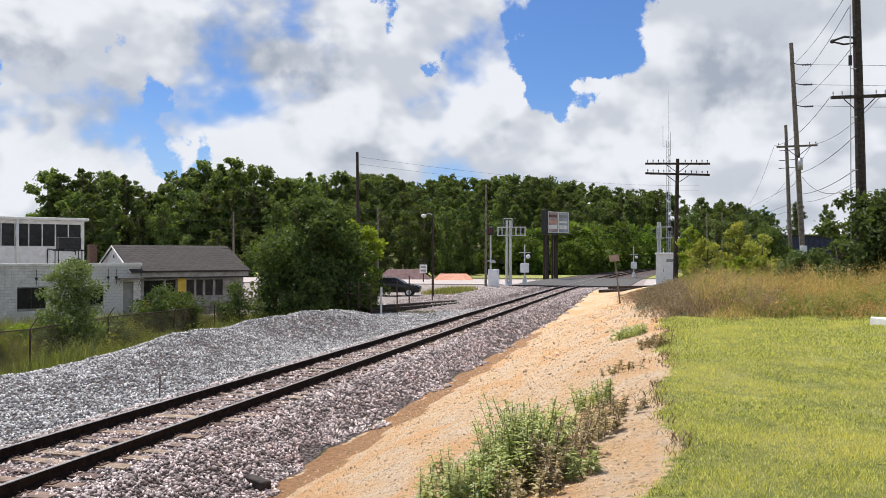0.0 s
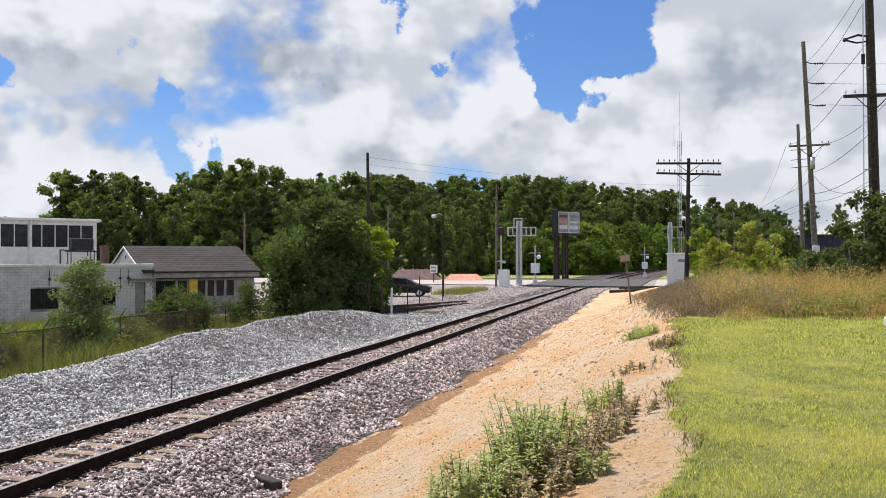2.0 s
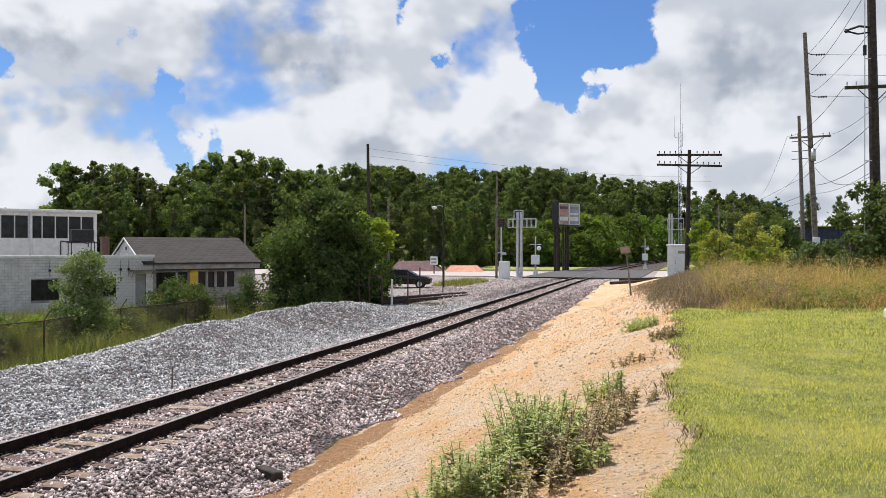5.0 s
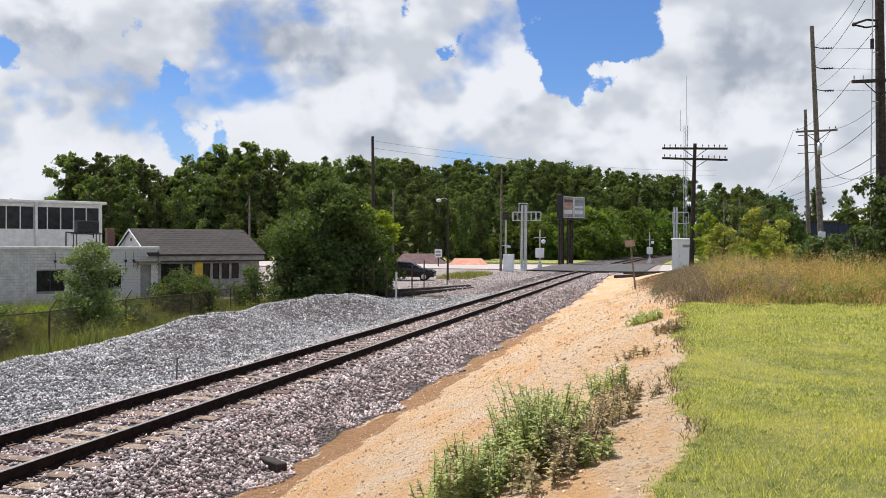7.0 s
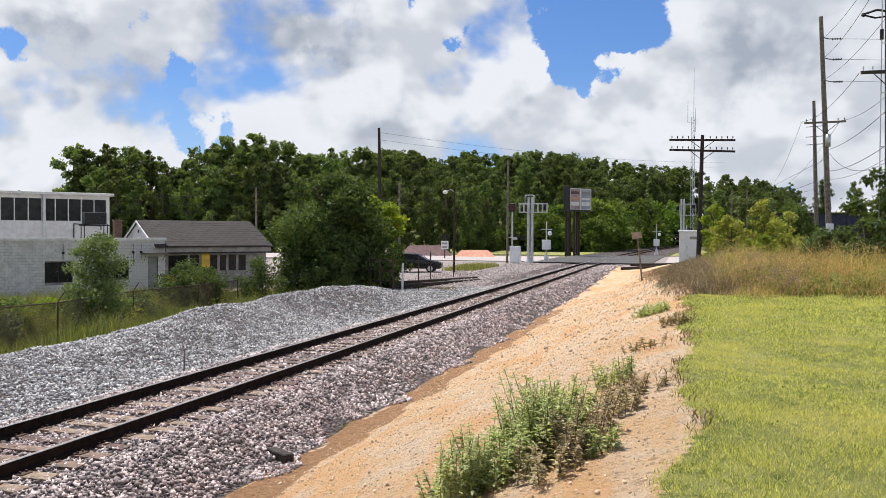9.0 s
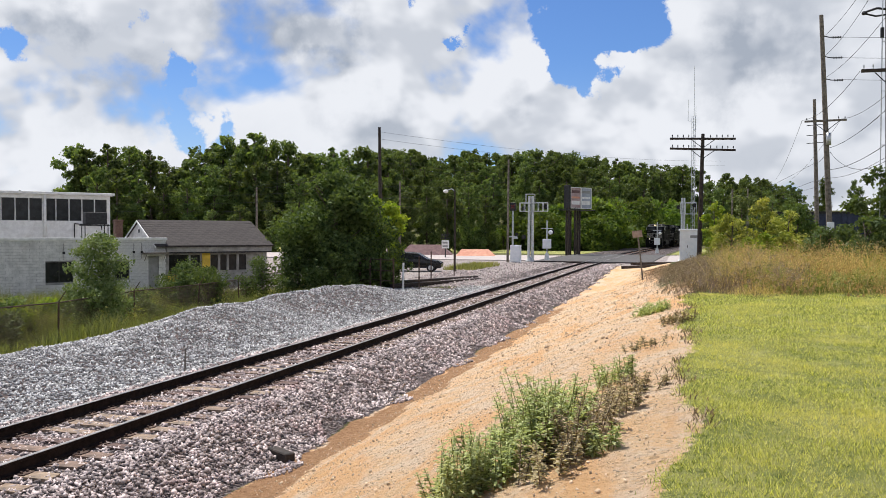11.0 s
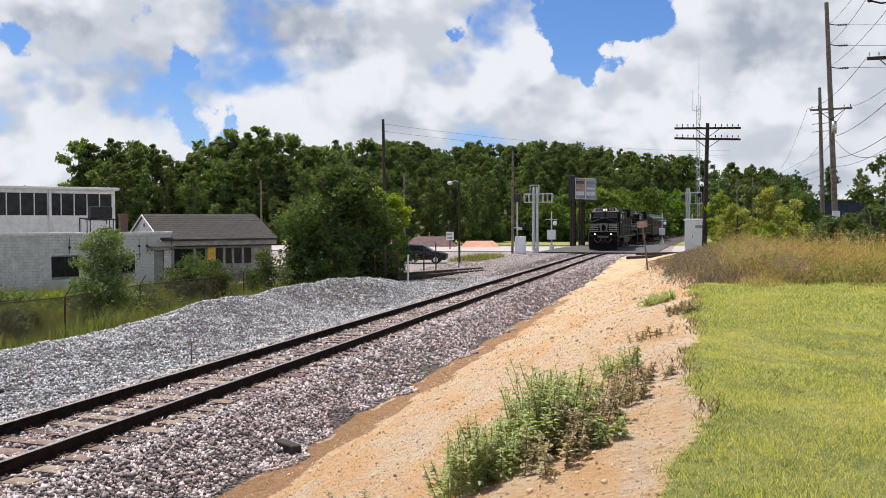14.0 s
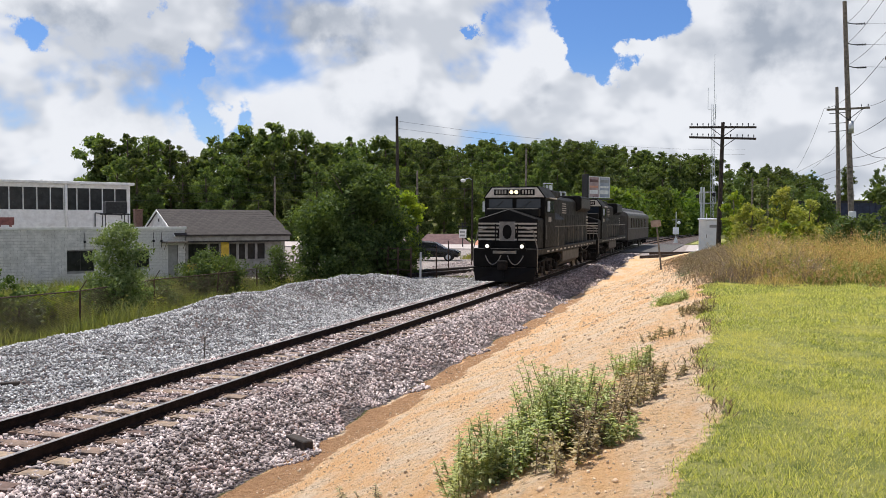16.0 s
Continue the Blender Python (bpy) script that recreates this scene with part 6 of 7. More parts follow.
WEED_LEAF = leafage("weed_leaf", (0.19, 0.23, 0.105), (0.54, 0.585, 0.32), (0.52, 0.53, 0.3), 0.36, 0.1)
DEAD_LEAF = leafage("withered_leaf", (0.10, 0.075, 0.05), (0.52, 0.42, 0.28), (0.36, 0.31, 0.18), 0.25, 0.1)
for i, (x, y, r, n, h, m, lab) in enumerate([
        (6.95, 6.35, 0.24, 36, 0.5, WEED_LEAF, "tall leafy green weeds on the sandy bank"),
        (7.15, 6.5, 0.22, 30, 0.5, WEED_LEAF, "tall leafy green weeds on the sandy bank"),
        (7.42, 7.05, 0.3, 64, 0.66, WEED_LEAF, "dense leafy green weeds on the sandy bank"),
        (7.5, 7.6, 0.28, 50, 0.56, WEED_LEAF, "dense leafy green weeds on the sandy bank"),
        (7.6, 8.3, 0.22, 22, 0.42, WEED_LEAF, "small leafy weeds near the lawn's edge"),
        (7.95, 10.2, 0.25, 24, 0.3, WEED_LEAF, "small leafy weeds near the lawn's edge"),
        (7.74, 7.0, 0.25, 26, 0.42, DEAD_LEAF, "withered brown weeds beside green ones"),
        (7.84, 7.7, 0.3, 26, 0.36, DEAD_LEAF, "withered brown weeds beside green ones"),
        (8.0, 8.5, 0.34, 20, 0.26, DEAD_LEAF, "withered brown weeds near the lawn's edge"),
        (8.25, 9.5, 0.35, 18, 0.16, DEAD_LEAF, "withered brown weeds near the lawn's edge"),
        (7.66, 6.5, 0.3, 20, 0.34, DEAD_LEAF, "withered brown weeds beside green ones"),
        (8.05, 6.9, 0.16, 16, 0.22, WEED_LEAF, "small leafy weeds near the lawn's edge"),
        (5.7, 6.4, 0.45, 14, 0.3, DEAD_LEAF, "sparse dry weed stalks on the sand"),
        (8.0, 19.3, 0.42, 60, 0.26, WEED_LEAF, "low green weed clump on bare sand"),
        (8.15, 12.9, 0.3, 10, 0.2, DEAD_LEAF, "low withered weeds at the lawn's edge"),
        (8.65, 16.0, 0.4, 26, 0.16, DEAD_LEAF, "low withered weeds at the lawn's edge"),
        (13.2, 25.5, 0.6, 30, 0.5, WEED_LEAF, "leafy weeds among the dry grass"),
        (14.6, 27.2, 0.8, 46, 0.6, WEED_LEAF, "leafy weeds among the dry grass"),
        (12.0, 25.4, 0.5, 20, 0.4, DEAD_LEAF, "withered weeds among the dry grass")]):
    weed_clump(x, y, r, n, h, m, 200 + i, lab)

bm = bmesh.new()
box(bm, -0.6, 0.6, -0.45, 0.45, -0.15, 0.14)
ob = single("stone_slab", bm, WHITETRIM, "pale concrete slab lying at the lawn's edge", "slab", bevel=0.03)
ob.matrix_basis = pose(14.25, 20.9, height(14.25, 20.9), 0, 4, 25)


# ---- the train ----
LOCO_BLACK = surface("black_loco_paint", (0.0035, 0.0035, 0.004), (0.008, 0.0075, 0.0075), 2.0, 0.6, 0.0, 0.08, 40, stain=(0.014, 0.0125, 0.011), stain_amount=0.4, spec=0.08)
LOCO_GREY = surface("dusty_grey_side", (0.006, 0.006, 0.006), (0.015, 0.0145, 0.014), 1.6, 0.6, 0.0, 0.12, 40, stain=(0.026, 0.023, 0.02), stain_amount=0.5, spec=0.08)
STRIPE = surface("off_white_stripe", (0.3, 0.275, 0.24), (0.42, 0.385, 0.34), 4.0, 0.5, bump=0.05, stain=(0.25, 0.22, 0.18))
CABROOF = surface("dusty_white_cab_front", (0.42, 0.39, 0.35), (0.58, 0.54, 0.49), 3.0, 0.5, bump=0.08, stain=(0.2, 0.18, 0.16), stain_amount=0.5)
TANK = surface("dusty_fuel_tank", (0.04, 0.036, 0.032), (0.07, 0.064, 0.057), 2.0, 0.7, bump=0.2, stain=(0.05, 0.045, 0.04), stain_amount=0.6)
RUNNING = surface("grimy_running_gear", (0.007, 0.006, 0.006), (0.022, 0.019, 0.017), 4.0, 0.9, bump=0.3, spec=0.1)
HANDRAIL = surface("pale_handrail", (0.13, 0.12, 0.1), (0.22, 0.2, 0.17), 4.0, 0.7, bump=0)
WHEELSTEEL = surface("wheel_steel", (0.05, 0.045, 0.04), (0.12, 0.11, 0.1), 4.0, 0.5, 0.7, 0.1)
CABGLASS = surface("cab_glass", (0.015, 0.02, 0.028), (0.03, 0.036, 0.045), 1.0, 0.05, 0.0, 0.0, spec=0.35)
HEADLAMP = glow("lit_headlamp", (1.0, 0.82, 0.5), 1.5)
DITCH = glow("lit_ditch_lamp", (1.0, 0.93, 0.8), 1.6)


def bogie(parent, y, axles):
    bm = bmesh.new()
    reach = 1.85 if len(axles) == 3 else 1.3
    for s in (-1, 1):
        solid(bm, [(y - reach - 0.5, 0.5), (y - reach - 0.45, 0.85), (y - 0.8, 1.02), (y + 0.8, 1.02), (y + reach + 0.45, 0.85), (y + reach + 0.5, 0.5), (y + reach, 0.42), (y + 0.5, 0.55), (y - 0.5, 0.55), (y - reach, 0.42)], "x", s * 1.12 - 0.08, s * 1.12 + 0.08)
    box(bm, -1.0, 1.0, y - 0.4, y + 0.4, 0.7, 1.1)
    b = part("bogie", bm, RUNNING, parent, "grimy bogie side frames", bevel=0.02)
    for a in axles:
        for s in (-1, 1):
            bm = bmesh.new()
            rod(bm, (s * 0.68, y + a, 0.52), (s * 0.81, y + a, 0.52), 0.525, 0.5, 20)
            part("wheel", bm, WHEELSTEEL, b)
            bm = bmesh.new()
            box(bm, s * 1.24 - 0.1, s * 1.24 + 0.1, y + a - 0.22, y + a + 0.22, 0.36, 0.7)
            part("axle_box", bm, RUNNING, b, bevel=0.03)
            for d in (-0.42, 0.42):
                bm = bmesh.new()
                rod(bm, (s * 1.22, y + a + d, 0.55), (s * 1.22, y + a + d, 0.88), 0.09, 0.09, 8)
                part("spring", bm, RUNNING, b)


def locomotive(label, length, lit, side_mat):
    L = length
    t = thing("locomotive", label, "locomotive")
    c = L / 2

    def add(name, bm, mat, parent=t, lab="", bevel=0.0, smooth=False):
        bm.transform(Matrix.Translation((0, -c, 0)))
        return part(name, bm, mat, parent, lab, bevel, smooth)
    bm = bmesh.new()
    box(bm, -1.5, 1.5, 0.75, L - 0.75, 1.3, 1.58)
    sill = add("underframe", bm, side_mat, lab="dusty side sill", bevel=0.02)
    y = 3.0
    while y < L - 2:
        bm = bmesh.new()
        box(bm, 1.502, 1.512, y, y + 0.55, 1.38, 1.46)
        add("reflector_dash", bm, STRIPE, sill)
        y += 1.25
    # pilot: plate, plough, steps, coupler, hoses
    bm = bmesh.new()
    box(bm, -1.5, 1.5, 0.5, 0.74, 0.75, 1.62)
    pilot = add("pilot_plate", bm, LOCO_BLACK, bevel=0.03)
    bm = bmesh.new()
    solid(bm, [(-1.5, 0.75), (-1.38, 0.1), (-0.002, 0.1), (-0.002, 0.75)], "y", 0.42, 0.5)
    solid(bm, [(0.002, 0.75), (0.002, 0.1), (1.38, 0.1), (1.5, 0.75)], "y", 0.42, 0.5)
    for v in bm.verts:
        v.co.y -= 0.35 * (1 - abs(v.co.x) / 1.6) * (0.9 - v.co.z)
    add("snow_plough", bm, LOCO_BLACK, pilot, "black steel snow plough")
    bm = bmesh.new()
    box(bm, -0.16, 0.16, 0.0, 0.5, 0.72, 1.02)
    box(bm, -0.22, 0.22, -0.12, 0.12, 0.66, 1.08)
    add("coupler", bm, RUNNING, pilot, bevel=0.04)
    for s in (-1, 1):
        bm = bmesh.new()
        pts = [Vector((s * (0.15 + 0.75 * k / 8), 0.38 - 0.12 * math.sin(math.pi * k / 8), 1.3 - 0.42 * math.sin(math.pi * k / 8) ** 0.8)) for k in range(9)]
        pipe(bm, pts, 0.026)
        add("air_hose", bm, HANDRAIL, pilot)
        bm = bmesh.new()
        for k in range(4):
            box(bm, s * 1.32 - 0.18, s * 1.32 + 0.18, 0.75 + 0.05 * k, 1.15, 0.35 + 0.3 * k, 0.39 + 0.3 * k)
        add("step", bm, RUNNING, pilot)
        bm = bmesh.new()
        pipe(bm, [(s * 1.5, 0.6, 0.5), (s * 1.52, 0.55, 1.6), (s * 1.3, 0.6, 2.45), (s * 0.62, 0.62, 2.62)], 0.026)
        add("front_handrail", bm, HANDRAIL)
        bm = bmesh.new()
        rod(bm, (s * 0.82, 0.40, 1.72), (s * 0.82, 0.52, 1.72), 0.17, 0.17, 14)
        dl = add("ditch_lamp", bm, LOCO_BLACK)
        bm = bmesh.new()
        rod(bm, (s * 0.82, 0.385, 1.72), (s * 0.82, 0.398, 1.72), 0.09, 0.09, 14)
        add("lens", bm, DITCH if lit else GLASSY, dl, "lit lamp lens")
        bm = bmesh.new()
        box(bm, s * 0.82 - 0.2, s * 0.82 + 0.2, 0.45, 0.74, 1.53, 1.57)
        add("lamp_bracket", bm, LOCO_BLACK, dl)
    bm = bmesh.new()
    box(bm, -0.55, 0.55, 0.40, 0.498, 1.38, 1.5)
    add("pilot_rail", bm, HANDRAIL, pilot)
    # wide nose
    bm = bmesh.new()
    solid(bm, [(-1.42, 1.58), (1.42, 1.58), (1.42, 3.0), (0.0, 3.46), (-1.42, 3.0)], "y", 0.95, 2.6)
    for v in bm.verts:
        if v.co.y < 1.2 and v.co.z > 2.5:
            v.co.y += 0.02 if v.co.z < 3.2 else 0.22
    nose = add("nose", bm, LOCO_BLACK, lab="black chisel nose with off-white stripes", bevel=0.05)
    bm = bmesh.new()
    box(bm, -1.3, 1.3, 1.9, 2.44, 3.1, 3.5)
    add("windshield_ledge", bm, LOCO_GREY, nose, bevel=0.05)
    for k in range(5):
        z = 1.98 + 0.185 * k
        for s in (-1, 1):
            x0 = 0.34 + 0.05 * ((k * 3) % 4)
            bm = bmesh.new()
            if s < 0:
                box(bm, -1.40, -x0, 0.925, 0.944, z, z + 0.085)
            else:
                box(bm, x0, 1.40, 0.925, 0.944, z, z + 0.085)
            add("nose_stripe", bm, STRIPE, nose)
    bm = bmesh.new()
    box(bm, -0.38, 0.38, 0.928, 0.943, 1.95, 2.86)
    add("badge_panel", bm, surface("nose_panel_grey", (0.12, 0.115, 0.11), (0.2, 0.185, 0.17), 4.0, 0.5, bump=0.05), nose)
    bm = bmesh.new()
    solid(bm, [(0.22 * math.cos(k * math.tau / 12), 2.38 + 0.34 * math.sin(k * math.tau / 12)) for k in range(12)], "y", 0.91, 0.926)
    add("nose_badge", bm, LOCO_BLACK, nose, "plain dark nose badge")
    for x in (-0.55, 0.5):
        bm = bmesh.new()
        rod(bm, (x, 0.9, 1.7), (x, 0.9, 2.75), 0.03, 0.03, 6)
        add("nose_grab_iron", bm, LOCO_BLACK, nose)
    # cab
    bm = bmesh.new()
    solid(bm, [(-1.5, 1.58), (1.5, 1.58), (1.5, 4.0), (1.12, 4.5), (-1.12, 4.5), (-1.5, 4.0)], "y", 2.45, 5.2)
    cab = add("cab", bm, LOCO_BLACK, lab="black cab with pale front brow", bevel=0.05)
    bm = bmesh.new()
    solid(bm, [(-1.47, 4.03), (1.47, 4.03), (1.1, 4.5), (-1.1, 4.5)], "y", 2.36, 2.44)
    brow = add("cab_brow", bm, CABROOF, cab, "dusty off-white brow over the windshield", bevel=0.01)
    bm = bmesh.new()
    solid(bm, [(-1.56, 4.0), (-1.15, 4.56), (1.15, 4.56), (1.56, 4.0), (1.5, 3.96), (1.1, 4.5), (-1.1, 4.5), (-1.5, 3.96)], "y", 2.38, 5.25)
    add("cab_roof", bm, LOCO_GREY, cab, "dusty dark cab roof")
    for x0, x1 in ((-1.0, -0.3), (0.3, 1.0)):
        bm = bmesh.new()
        box(bm, x0, x1, 2.32, 2.356, 4.14, 4.42)
        nb = add("number_board", bm, LOCO_BLACK, brow, "black number board", bevel=0.01)
        for k in range(4):
            bm = bmesh.new()
            q = x0 + 0.09 + k * 0.145
            box(bm, q, q + 0.085, 2.308, 2.318, 4.19, 4.37)
            add("digit_bar", bm, STRIPE, nb)
    bm = bmesh.new()
    box(bm, -0.27, 0.27, 2.26, 2.357, 4.14, 4.42)
    hl = add("headlight_case", bm, LOCO_BLACK, brow, bevel=0.03)
    for s in (-1, 1):
        bm = bmesh.new()
        rod(bm, (s * 0.12, 2.235, 4.28), (s * 0.12, 2.258, 4.28), 0.095, 0.095, 14)
        add("lens", bm, HEADLAMP if lit else GLASSY, hl, "lit headlamp lens")
    for x0, x1 in ((-1.28, -0.1), (0.1, 1.28)):
        bm = bmesh.new()
        box(bm, x0, x1, 2.39, 2.446, 3.52, 3.96)
        fr = add("windshield", bm, CABGLASS, cab, "dark blue-grey windshield pane", bevel=0.01)
        bm = bmesh.new()
        rod(bm, ((x0 + x1) / 2 - 0.3, 2.37, 3.5), ((x0 + x1) / 2 + 0.12, 2.37, 3.85), 0.012, 0.012, 4)
        add("wiper", bm, BLACKMETAL, fr)
    for s in (-1, 1):
        bm = bmesh.new()
        for a, b in ((2.75, 3.1), (3.35, 4.05), (4.1, 4.75)):
            box(bm, s * 1.515 - 0.012, s * 1.515 + 0.012, a, b, 3.3, 3.9)
        add("side_window", bm, CABGLASS, cab)
        bm = bmesh.new()
        box(bm, s * 1.53 - 0.03, s * 1.53 + 0.12, 3.3, 4.8, 3.98, 4.04)
        add("sun_visor", bm, CABROOF, cab)
        bm = bmesh.new()
        box(bm, s * 1.62 - 0.06, s * 1.62 + 0.06, 2.7, 2.76, 3.35, 3.85)
        add("mirror", bm, ALU, cab)
        for k in range(4):
            bm = bmesh.new()
            box(bm, s * 1.508 - 0.008, s * 1.508 + 0.008, 3.3 + 0.19 * k, 3.42 + 0.19 * k, 2.85, 3.1)
            add("number_bar", bm, STRIPE, cab)
        bm = bmesh.new()
        box(bm, s * 1.505 - 0.01, s * 1.505 + 0.01, 2.62, 2.8, 2.0, 2.7)
        add("side_vent", bm, BLACKMETAL, cab)
    # long hood
    bm = bmesh.new()
    solid(bm, [(-0.98, 1.58), (0.98, 1.58), (0.98, 4.1), (0.75, 4.3), (-0.75, 4.3), (-0.98, 4.1)], "y", 5.2, L - 1.5)
    hood = add("long_hood", bm, side_mat, lab="dusty black engine hood", bevel=0.03)
    bm = bmesh.new()
    solid(bm, [(-1.45, 1.58), (1.45, 1.58), (1.45, 3.0), (0.98, 3.35), (-0.98, 3.35), (-1.45, 3.0)], "y", 5.25, 8.4)
    add("blower_housing", bm, side_mat, hood, bevel=0.03)
    bm = bmesh.new()
    solid(bm, [(-0.98, 3.5), (0.98, 3.5), (1.3, 3.7), (1.3, 4.42), (1.15, 4.52), (-1.15, 4.52), (-1.3, 4.42), (-1.3, 3.7)], "y", L - 6.8, L - 2.4)
    rad = add("radiator_housing", bm, side_mat, hood, "overhanging radiator housing", bevel=0.03)
    for s in (-1, 1):
        bm = bmesh.new()
        box(bm, s * 1.303 - 0.012, s * 1.303 + 0.012, L - 6.5, L - 2.7, 3.75, 4.35)
        add("radiator_grille", bm, BLACKMETAL, rad)
    bm = bmesh.new()
    box(bm, -0.55, 0.55, 9.5, 11.0, 4.3, 4.62)
    add("exhaust_stack", bm, BLACKMETAL, hood, bevel=0.03)
    bm = bmesh.new()
    box(bm, -1.25, 1.25, 5.6, 8.0, 4.15, 4.5)
    add("brake_grid_box", bm, side_mat, hood, bevel=0.05)
    y = 8.7
    while y < L - 2.6:
        for s in (-1, 1):
            bm = bmesh.new()
            box(bm, s * 0.99 - 0.015, s * 0.99 + 0.015, y, y + 0.82, 1.75, 3.3)
            d = add("hood_door", bm, side_mat, hood, bevel=0.008)
            bm = bmesh.new()
            box(bm, s * 1.01 - 0.02, s * 1.01 + 0.02, y + 0.68, y + 0.74, 2.3, 2.5)
            add("latch", bm, BLACKMETAL, d)
        y += 0.88
    for k in range(4):
        bm = bmesh.new()
        box(bm, 0.985, 1.0, L - 2.35, L - 1.52, 2.55 + 0.2 * k, 2.65 + 0.2 * k)
        add("rear_stripe", bm, STRIPE, hood)
    bm = bmesh.new()
    for k in range(5):
        box(bm, 0.99, 1.006, 10.2 + 0.02 * k, 11.6, 3.35 + 0.13 * k, 3.4 + 0.13 * k)
    add("lettering_bars", bm, STRIPE, hood)
    for s in (-1, 1):
        for z in (2.62,):
            bm = bmesh.new()
            pipe(bm, [(s * 1.45, 5.4, z), (s * 1.45, L - 0.9, z), (s * 0.6, L - 0.75, z)], 0.022)
            add("handrail", bm, HANDRAIL)
        y = 6.4
        while y < L - 0.8:
            bm = bmesh.new()
            rod(bm, (s * 1.45, y, 1.58), (s * 1.45, y, 2.62), 0.018, 0.018, 5)
            add("stanchion", bm, HANDRAIL)
            y += 1.75
        bm = bmesh.new()
        for k in range(4):
            box(bm, s * 1.32 - 0.18, s * 1.32 + 0.18, L - 1.15, L - 0.8 - 0.05 * k, 0.35 + 0.3 * k, 0.39 + 0.3 * k)
        add("rear_step", bm, RUNNING)
    bm = bmesh.new()
    solid(bm, [(-1.4, 1.28), (-1.4, 0.7), (-1.0, 0.42), (1.0, 0.42), (1.4, 0.7), (1.4, 1.28)], "y", 8.1, L - 8.3)
    add("fuel_tank", bm, TANK, lab="dusty brown-grey fuel tank", bevel=0.04)
    bm = bmesh.new()
    rod(bm, (1.2, 7.2, 0.95), (1.2, 8.0, 0.95), 0.22, 0.22, 10)
    add("air_reservoir", bm, RUNNING)
    bm = bmesh.new()
    box(bm, -0.16, 0.16, L - 0.6, L, 0.72, 1.02)
    add("coupler", bm, RUNNING, bevel=0.04)
    three = (-1.95, 0.0, 1.95)
    bogie(t, 4.6 - c, three)
    bogie(t, L - 4.6 - c, three)
    return t


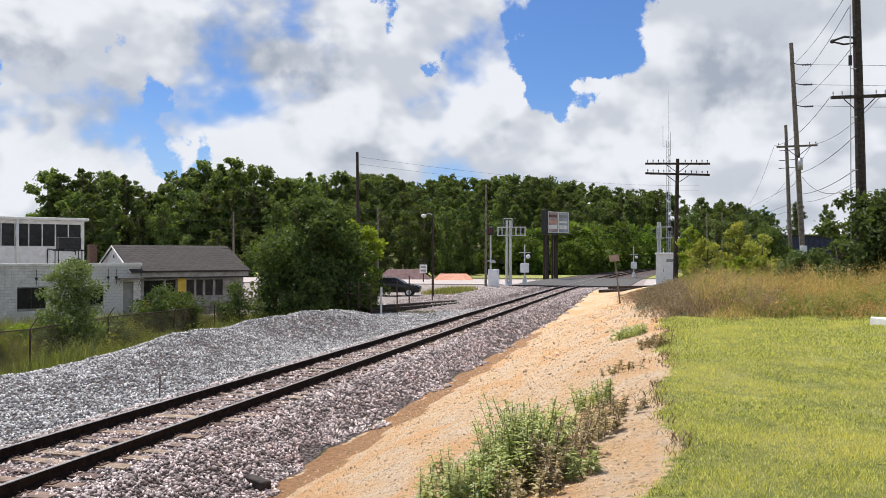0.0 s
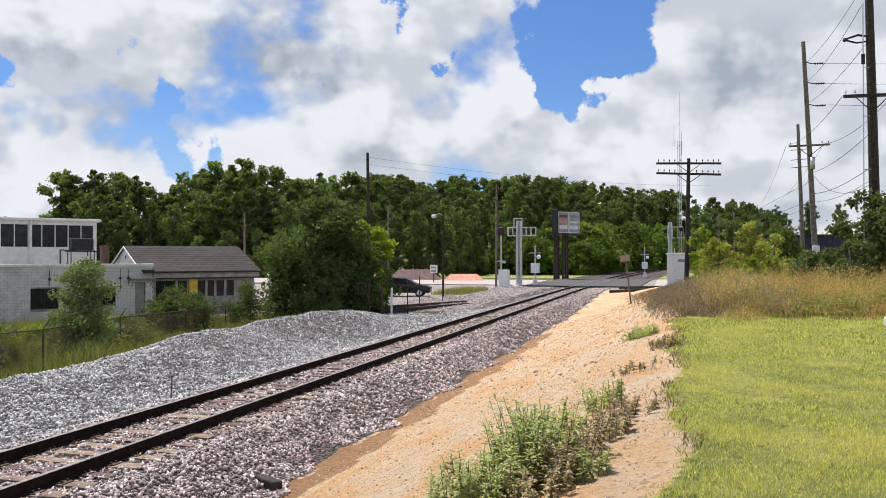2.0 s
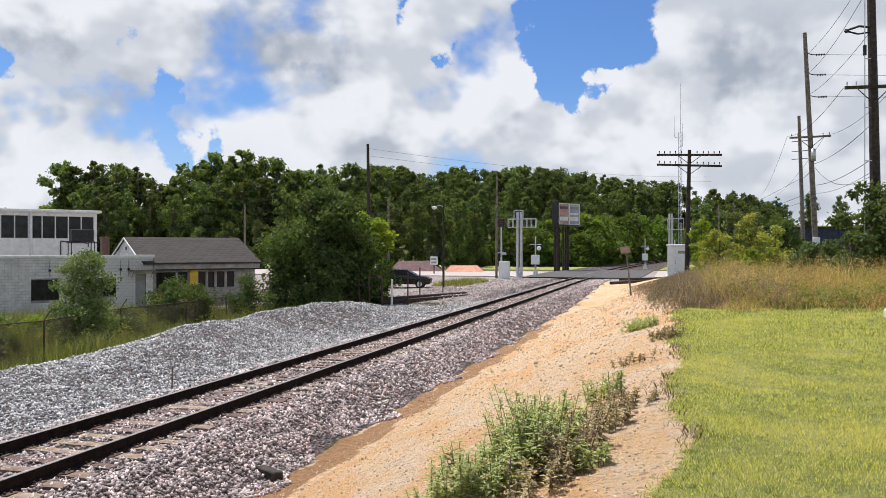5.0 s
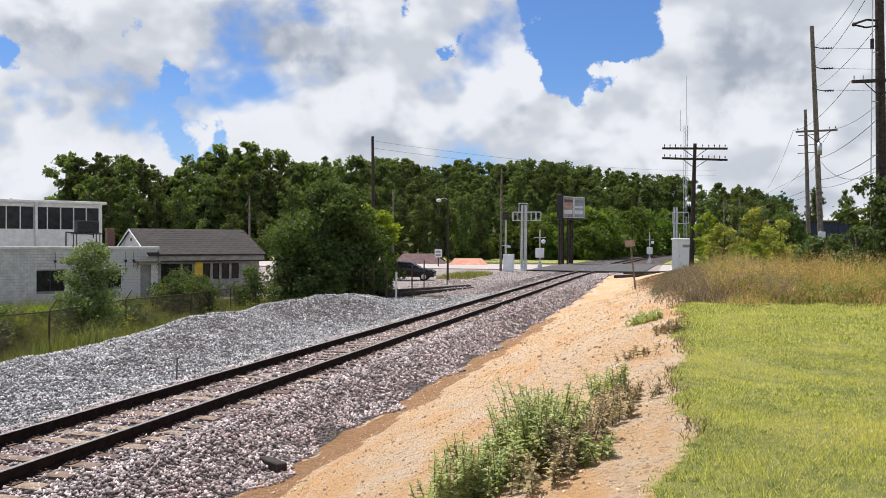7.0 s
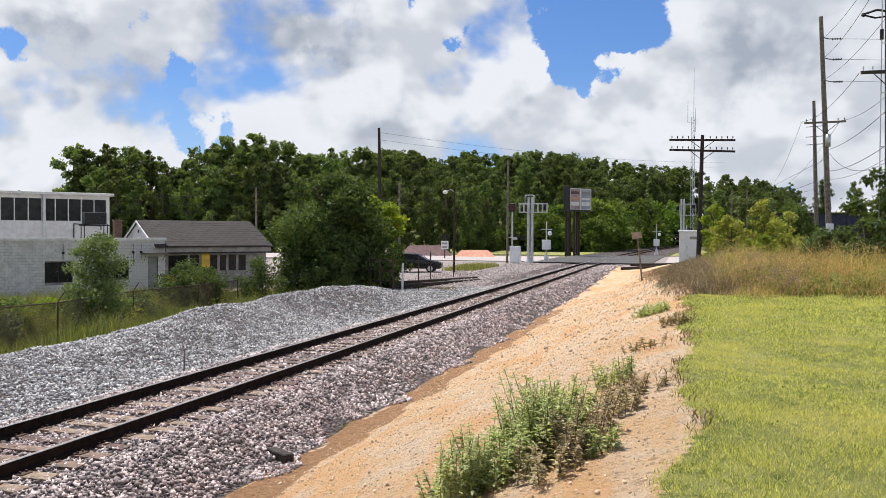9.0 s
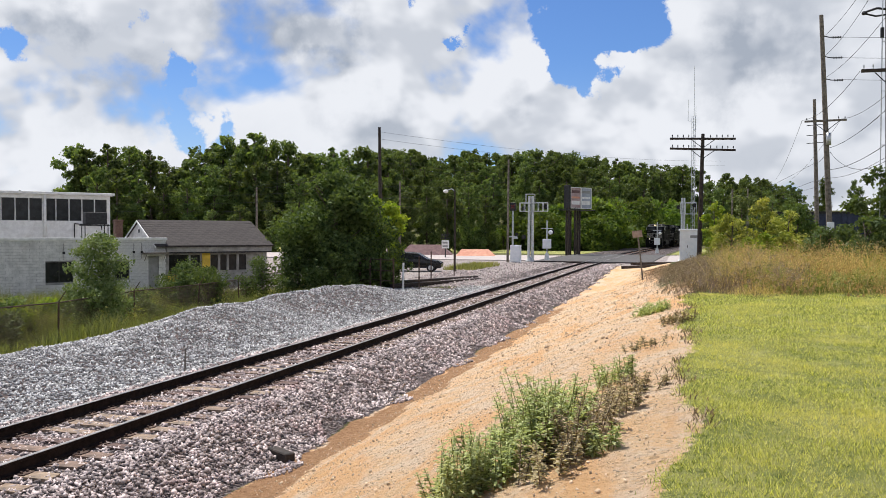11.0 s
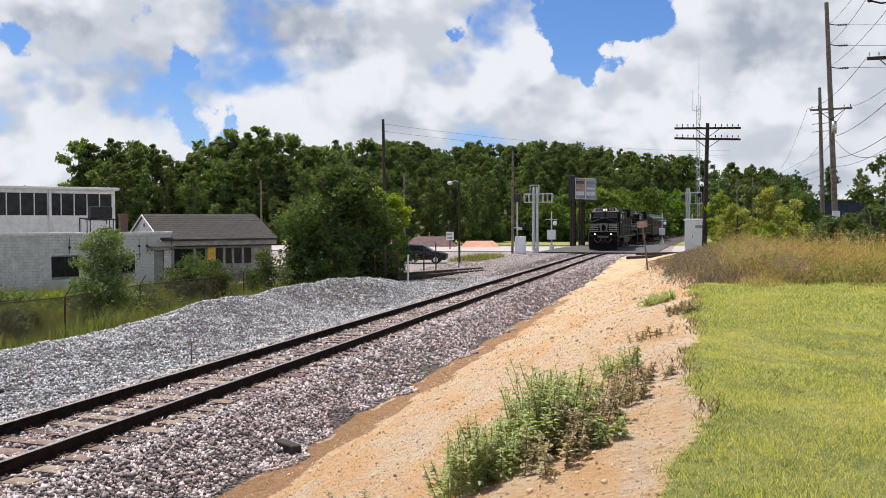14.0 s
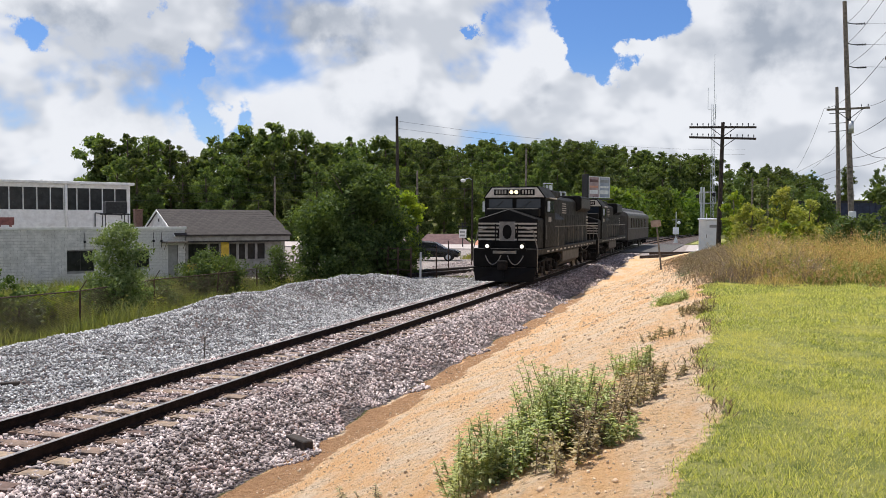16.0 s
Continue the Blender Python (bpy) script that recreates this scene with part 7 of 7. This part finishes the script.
def coach(label, length):
    olive = surface("grey_olive_coach_side", (0.06, 0.045, 0.034), (0.095, 0.074, 0.056), 1.5, 0.8, 0.0, 0.1, stain=(0.1, 0.09, 0.07), stain_amount=0.4)
    dark = surface("dark_coach_letterboard", (0.05, 0.046, 0.042), (0.09, 0.082, 0.074), 2.0, 0.5)
    roofm = surface("pale_coach_roof", (0.06, 0.058, 0.055), (0.11, 0.105, 0.1), 2.0, 0.6, bump=0.1)
    L, c = length, length / 2
    t = thing("passenger_coach", label, "railway coach")

    def add(name, bm, mat, parent=t, lab="", bevel=0.0):
        bm.transform(Matrix.Translation((0, -c, 0)))
        return part(name, bm, mat, parent, lab, bevel)
    holes = [(3.2 + k * 1.75, 4.2 + k * 1.75, 2.3, 3.25) for k in range(int((L - 6) / 1.75))]
    body = None
    for s in (-1, 1):
        bm = wall_with_holes(0.9, L - 0.9, 1.05, 3.45, -0.04, 0.04, holes)
        bm.transform(Matrix(((0, 1, 0, s * 1.5), (1, 0, 0, 0), (0, 0, 1, 0), (0, 0, 0, 1))))
        wall = add("side_wall", bm, olive, lab="grey-olive riveted side")
        for a, b, z0, z1 in holes:
            bm = bmesh.new()
            box(bm, s * 1.49 - 0.012, s * 1.49 + 0.012, a, b, z0, z1)
            add("window", bm, GLASSY, wall)
        bm = bmesh.new()
        box(bm, s * 1.545 - 0.012, s * 1.545 + 0.012, 0.9, L - 0.9, 3.3, 3.5)
        add("letterboard", bm, dark, wall)
        bm = bmesh.new()
        box(bm, s * 1.55 - 0.015, s * 1.55 + 0.015, 0.9, L - 0.9, 2.15, 2.23)
        add("belt_rail", bm, dark, wall)
    for y in (0.95, L - 1.05):
        bm = bmesh.new()
        box(bm, -1.455, 1.455, y, y + 0.1, 1.05, 3.45)
        add("end_wall", bm, dark)
    bm = bmesh.new()
    box(bm, -1.5, 1.5, 0.85, L - 0.85, 0.85, 1.045)
    add("underframe", bm, RUNNING)
    bm = bmesh.new()
    solid(bm, [(-1.56, 3.46), (1.56, 3.46), (1.45, 3.72), (0.95, 3.95), (0.85, 4.2), (0.4, 4.3), (-0.4, 4.3), (-0.85, 4.2), (-0.95, 3.95), (-1.45, 3.72)], "y", 0.7, L - 0.7)
    roof = add("roof", bm, roofm, lab="pale clerestory roof")
    for k in range(5):
        bm = bmesh.new()
        box(bm, -0.3, 0.3, 4 + k * 3.6, 4.6 + k * 3.6, 4.29, 4.42)
        add("roof_vent", bm, BLACKMETAL, roof)
    for a, b in ((7.6, 9.4), (10.0, 12.4), (13.2, 15.0)):
        bm = bmesh.new()
        box(bm, -1.3, 1.3, a, b, 0.45, 0.845)
        add("equipment_box", bm, RUNNING, bevel=0.03)
    bm = bmesh.new()
    box(bm, -0.45, 0.45, 0.35, 0.9, 1.0, 3.4)
    add("gangway", bm, RUNNING, bevel=0.05)
    bogie(t, 3.3 - c, (-1.2, 1.2))
    bogie(t, L - 3.3 - c, (-1.2, 1.2))
    return t


LEAD = locomotive("black freight locomotive with striped nose and lit headlights", 22.3, True, LOCO_GREY)
SECOND = locomotive("second black locomotive with dusty grey sides", 21.5, False, LOCO_GREY)
COACH = coach("old grey-olive passenger coach with pale roof", 24.0)


def motions():
    # seconds, place of the lead locomotive's front coupler along the line
    run = [(0.0, 420.0), (1.0, 395.5), (2.0, 371.0), (3.0, 346.5), (4.0, 322.0), (5.0, 297.5), (6.0, 273.0), (7.0, 248.7), (8.0, 224.6), (9.0, 200.7), (10.0, 177.0), (11.0, 153.4),
           (11.5, 141.8), (12.0, 130.4), (12.5, 118.9), (13.0, 107.2), (13.5, 95.4), (14.0, 83.6), (14.5, 71.4), (15.0, 59.0), (15.5, 47.0), (16.0, 35.5)]
    for vehicle, back in ((LEAD, 11.15), (SECOND, 22.3 + 0.2 + 10.75), (COACH, 22.3 + 21.5 + 0.5 + 12.0)):
        rows = []
        for t, y in run:
            yc = y + back
            rows.append((t, pose(float(bend(yc)), yc, 0.004, 0, 0, bend_angle(yc))))
        walk(vehicle, rows)


motions()
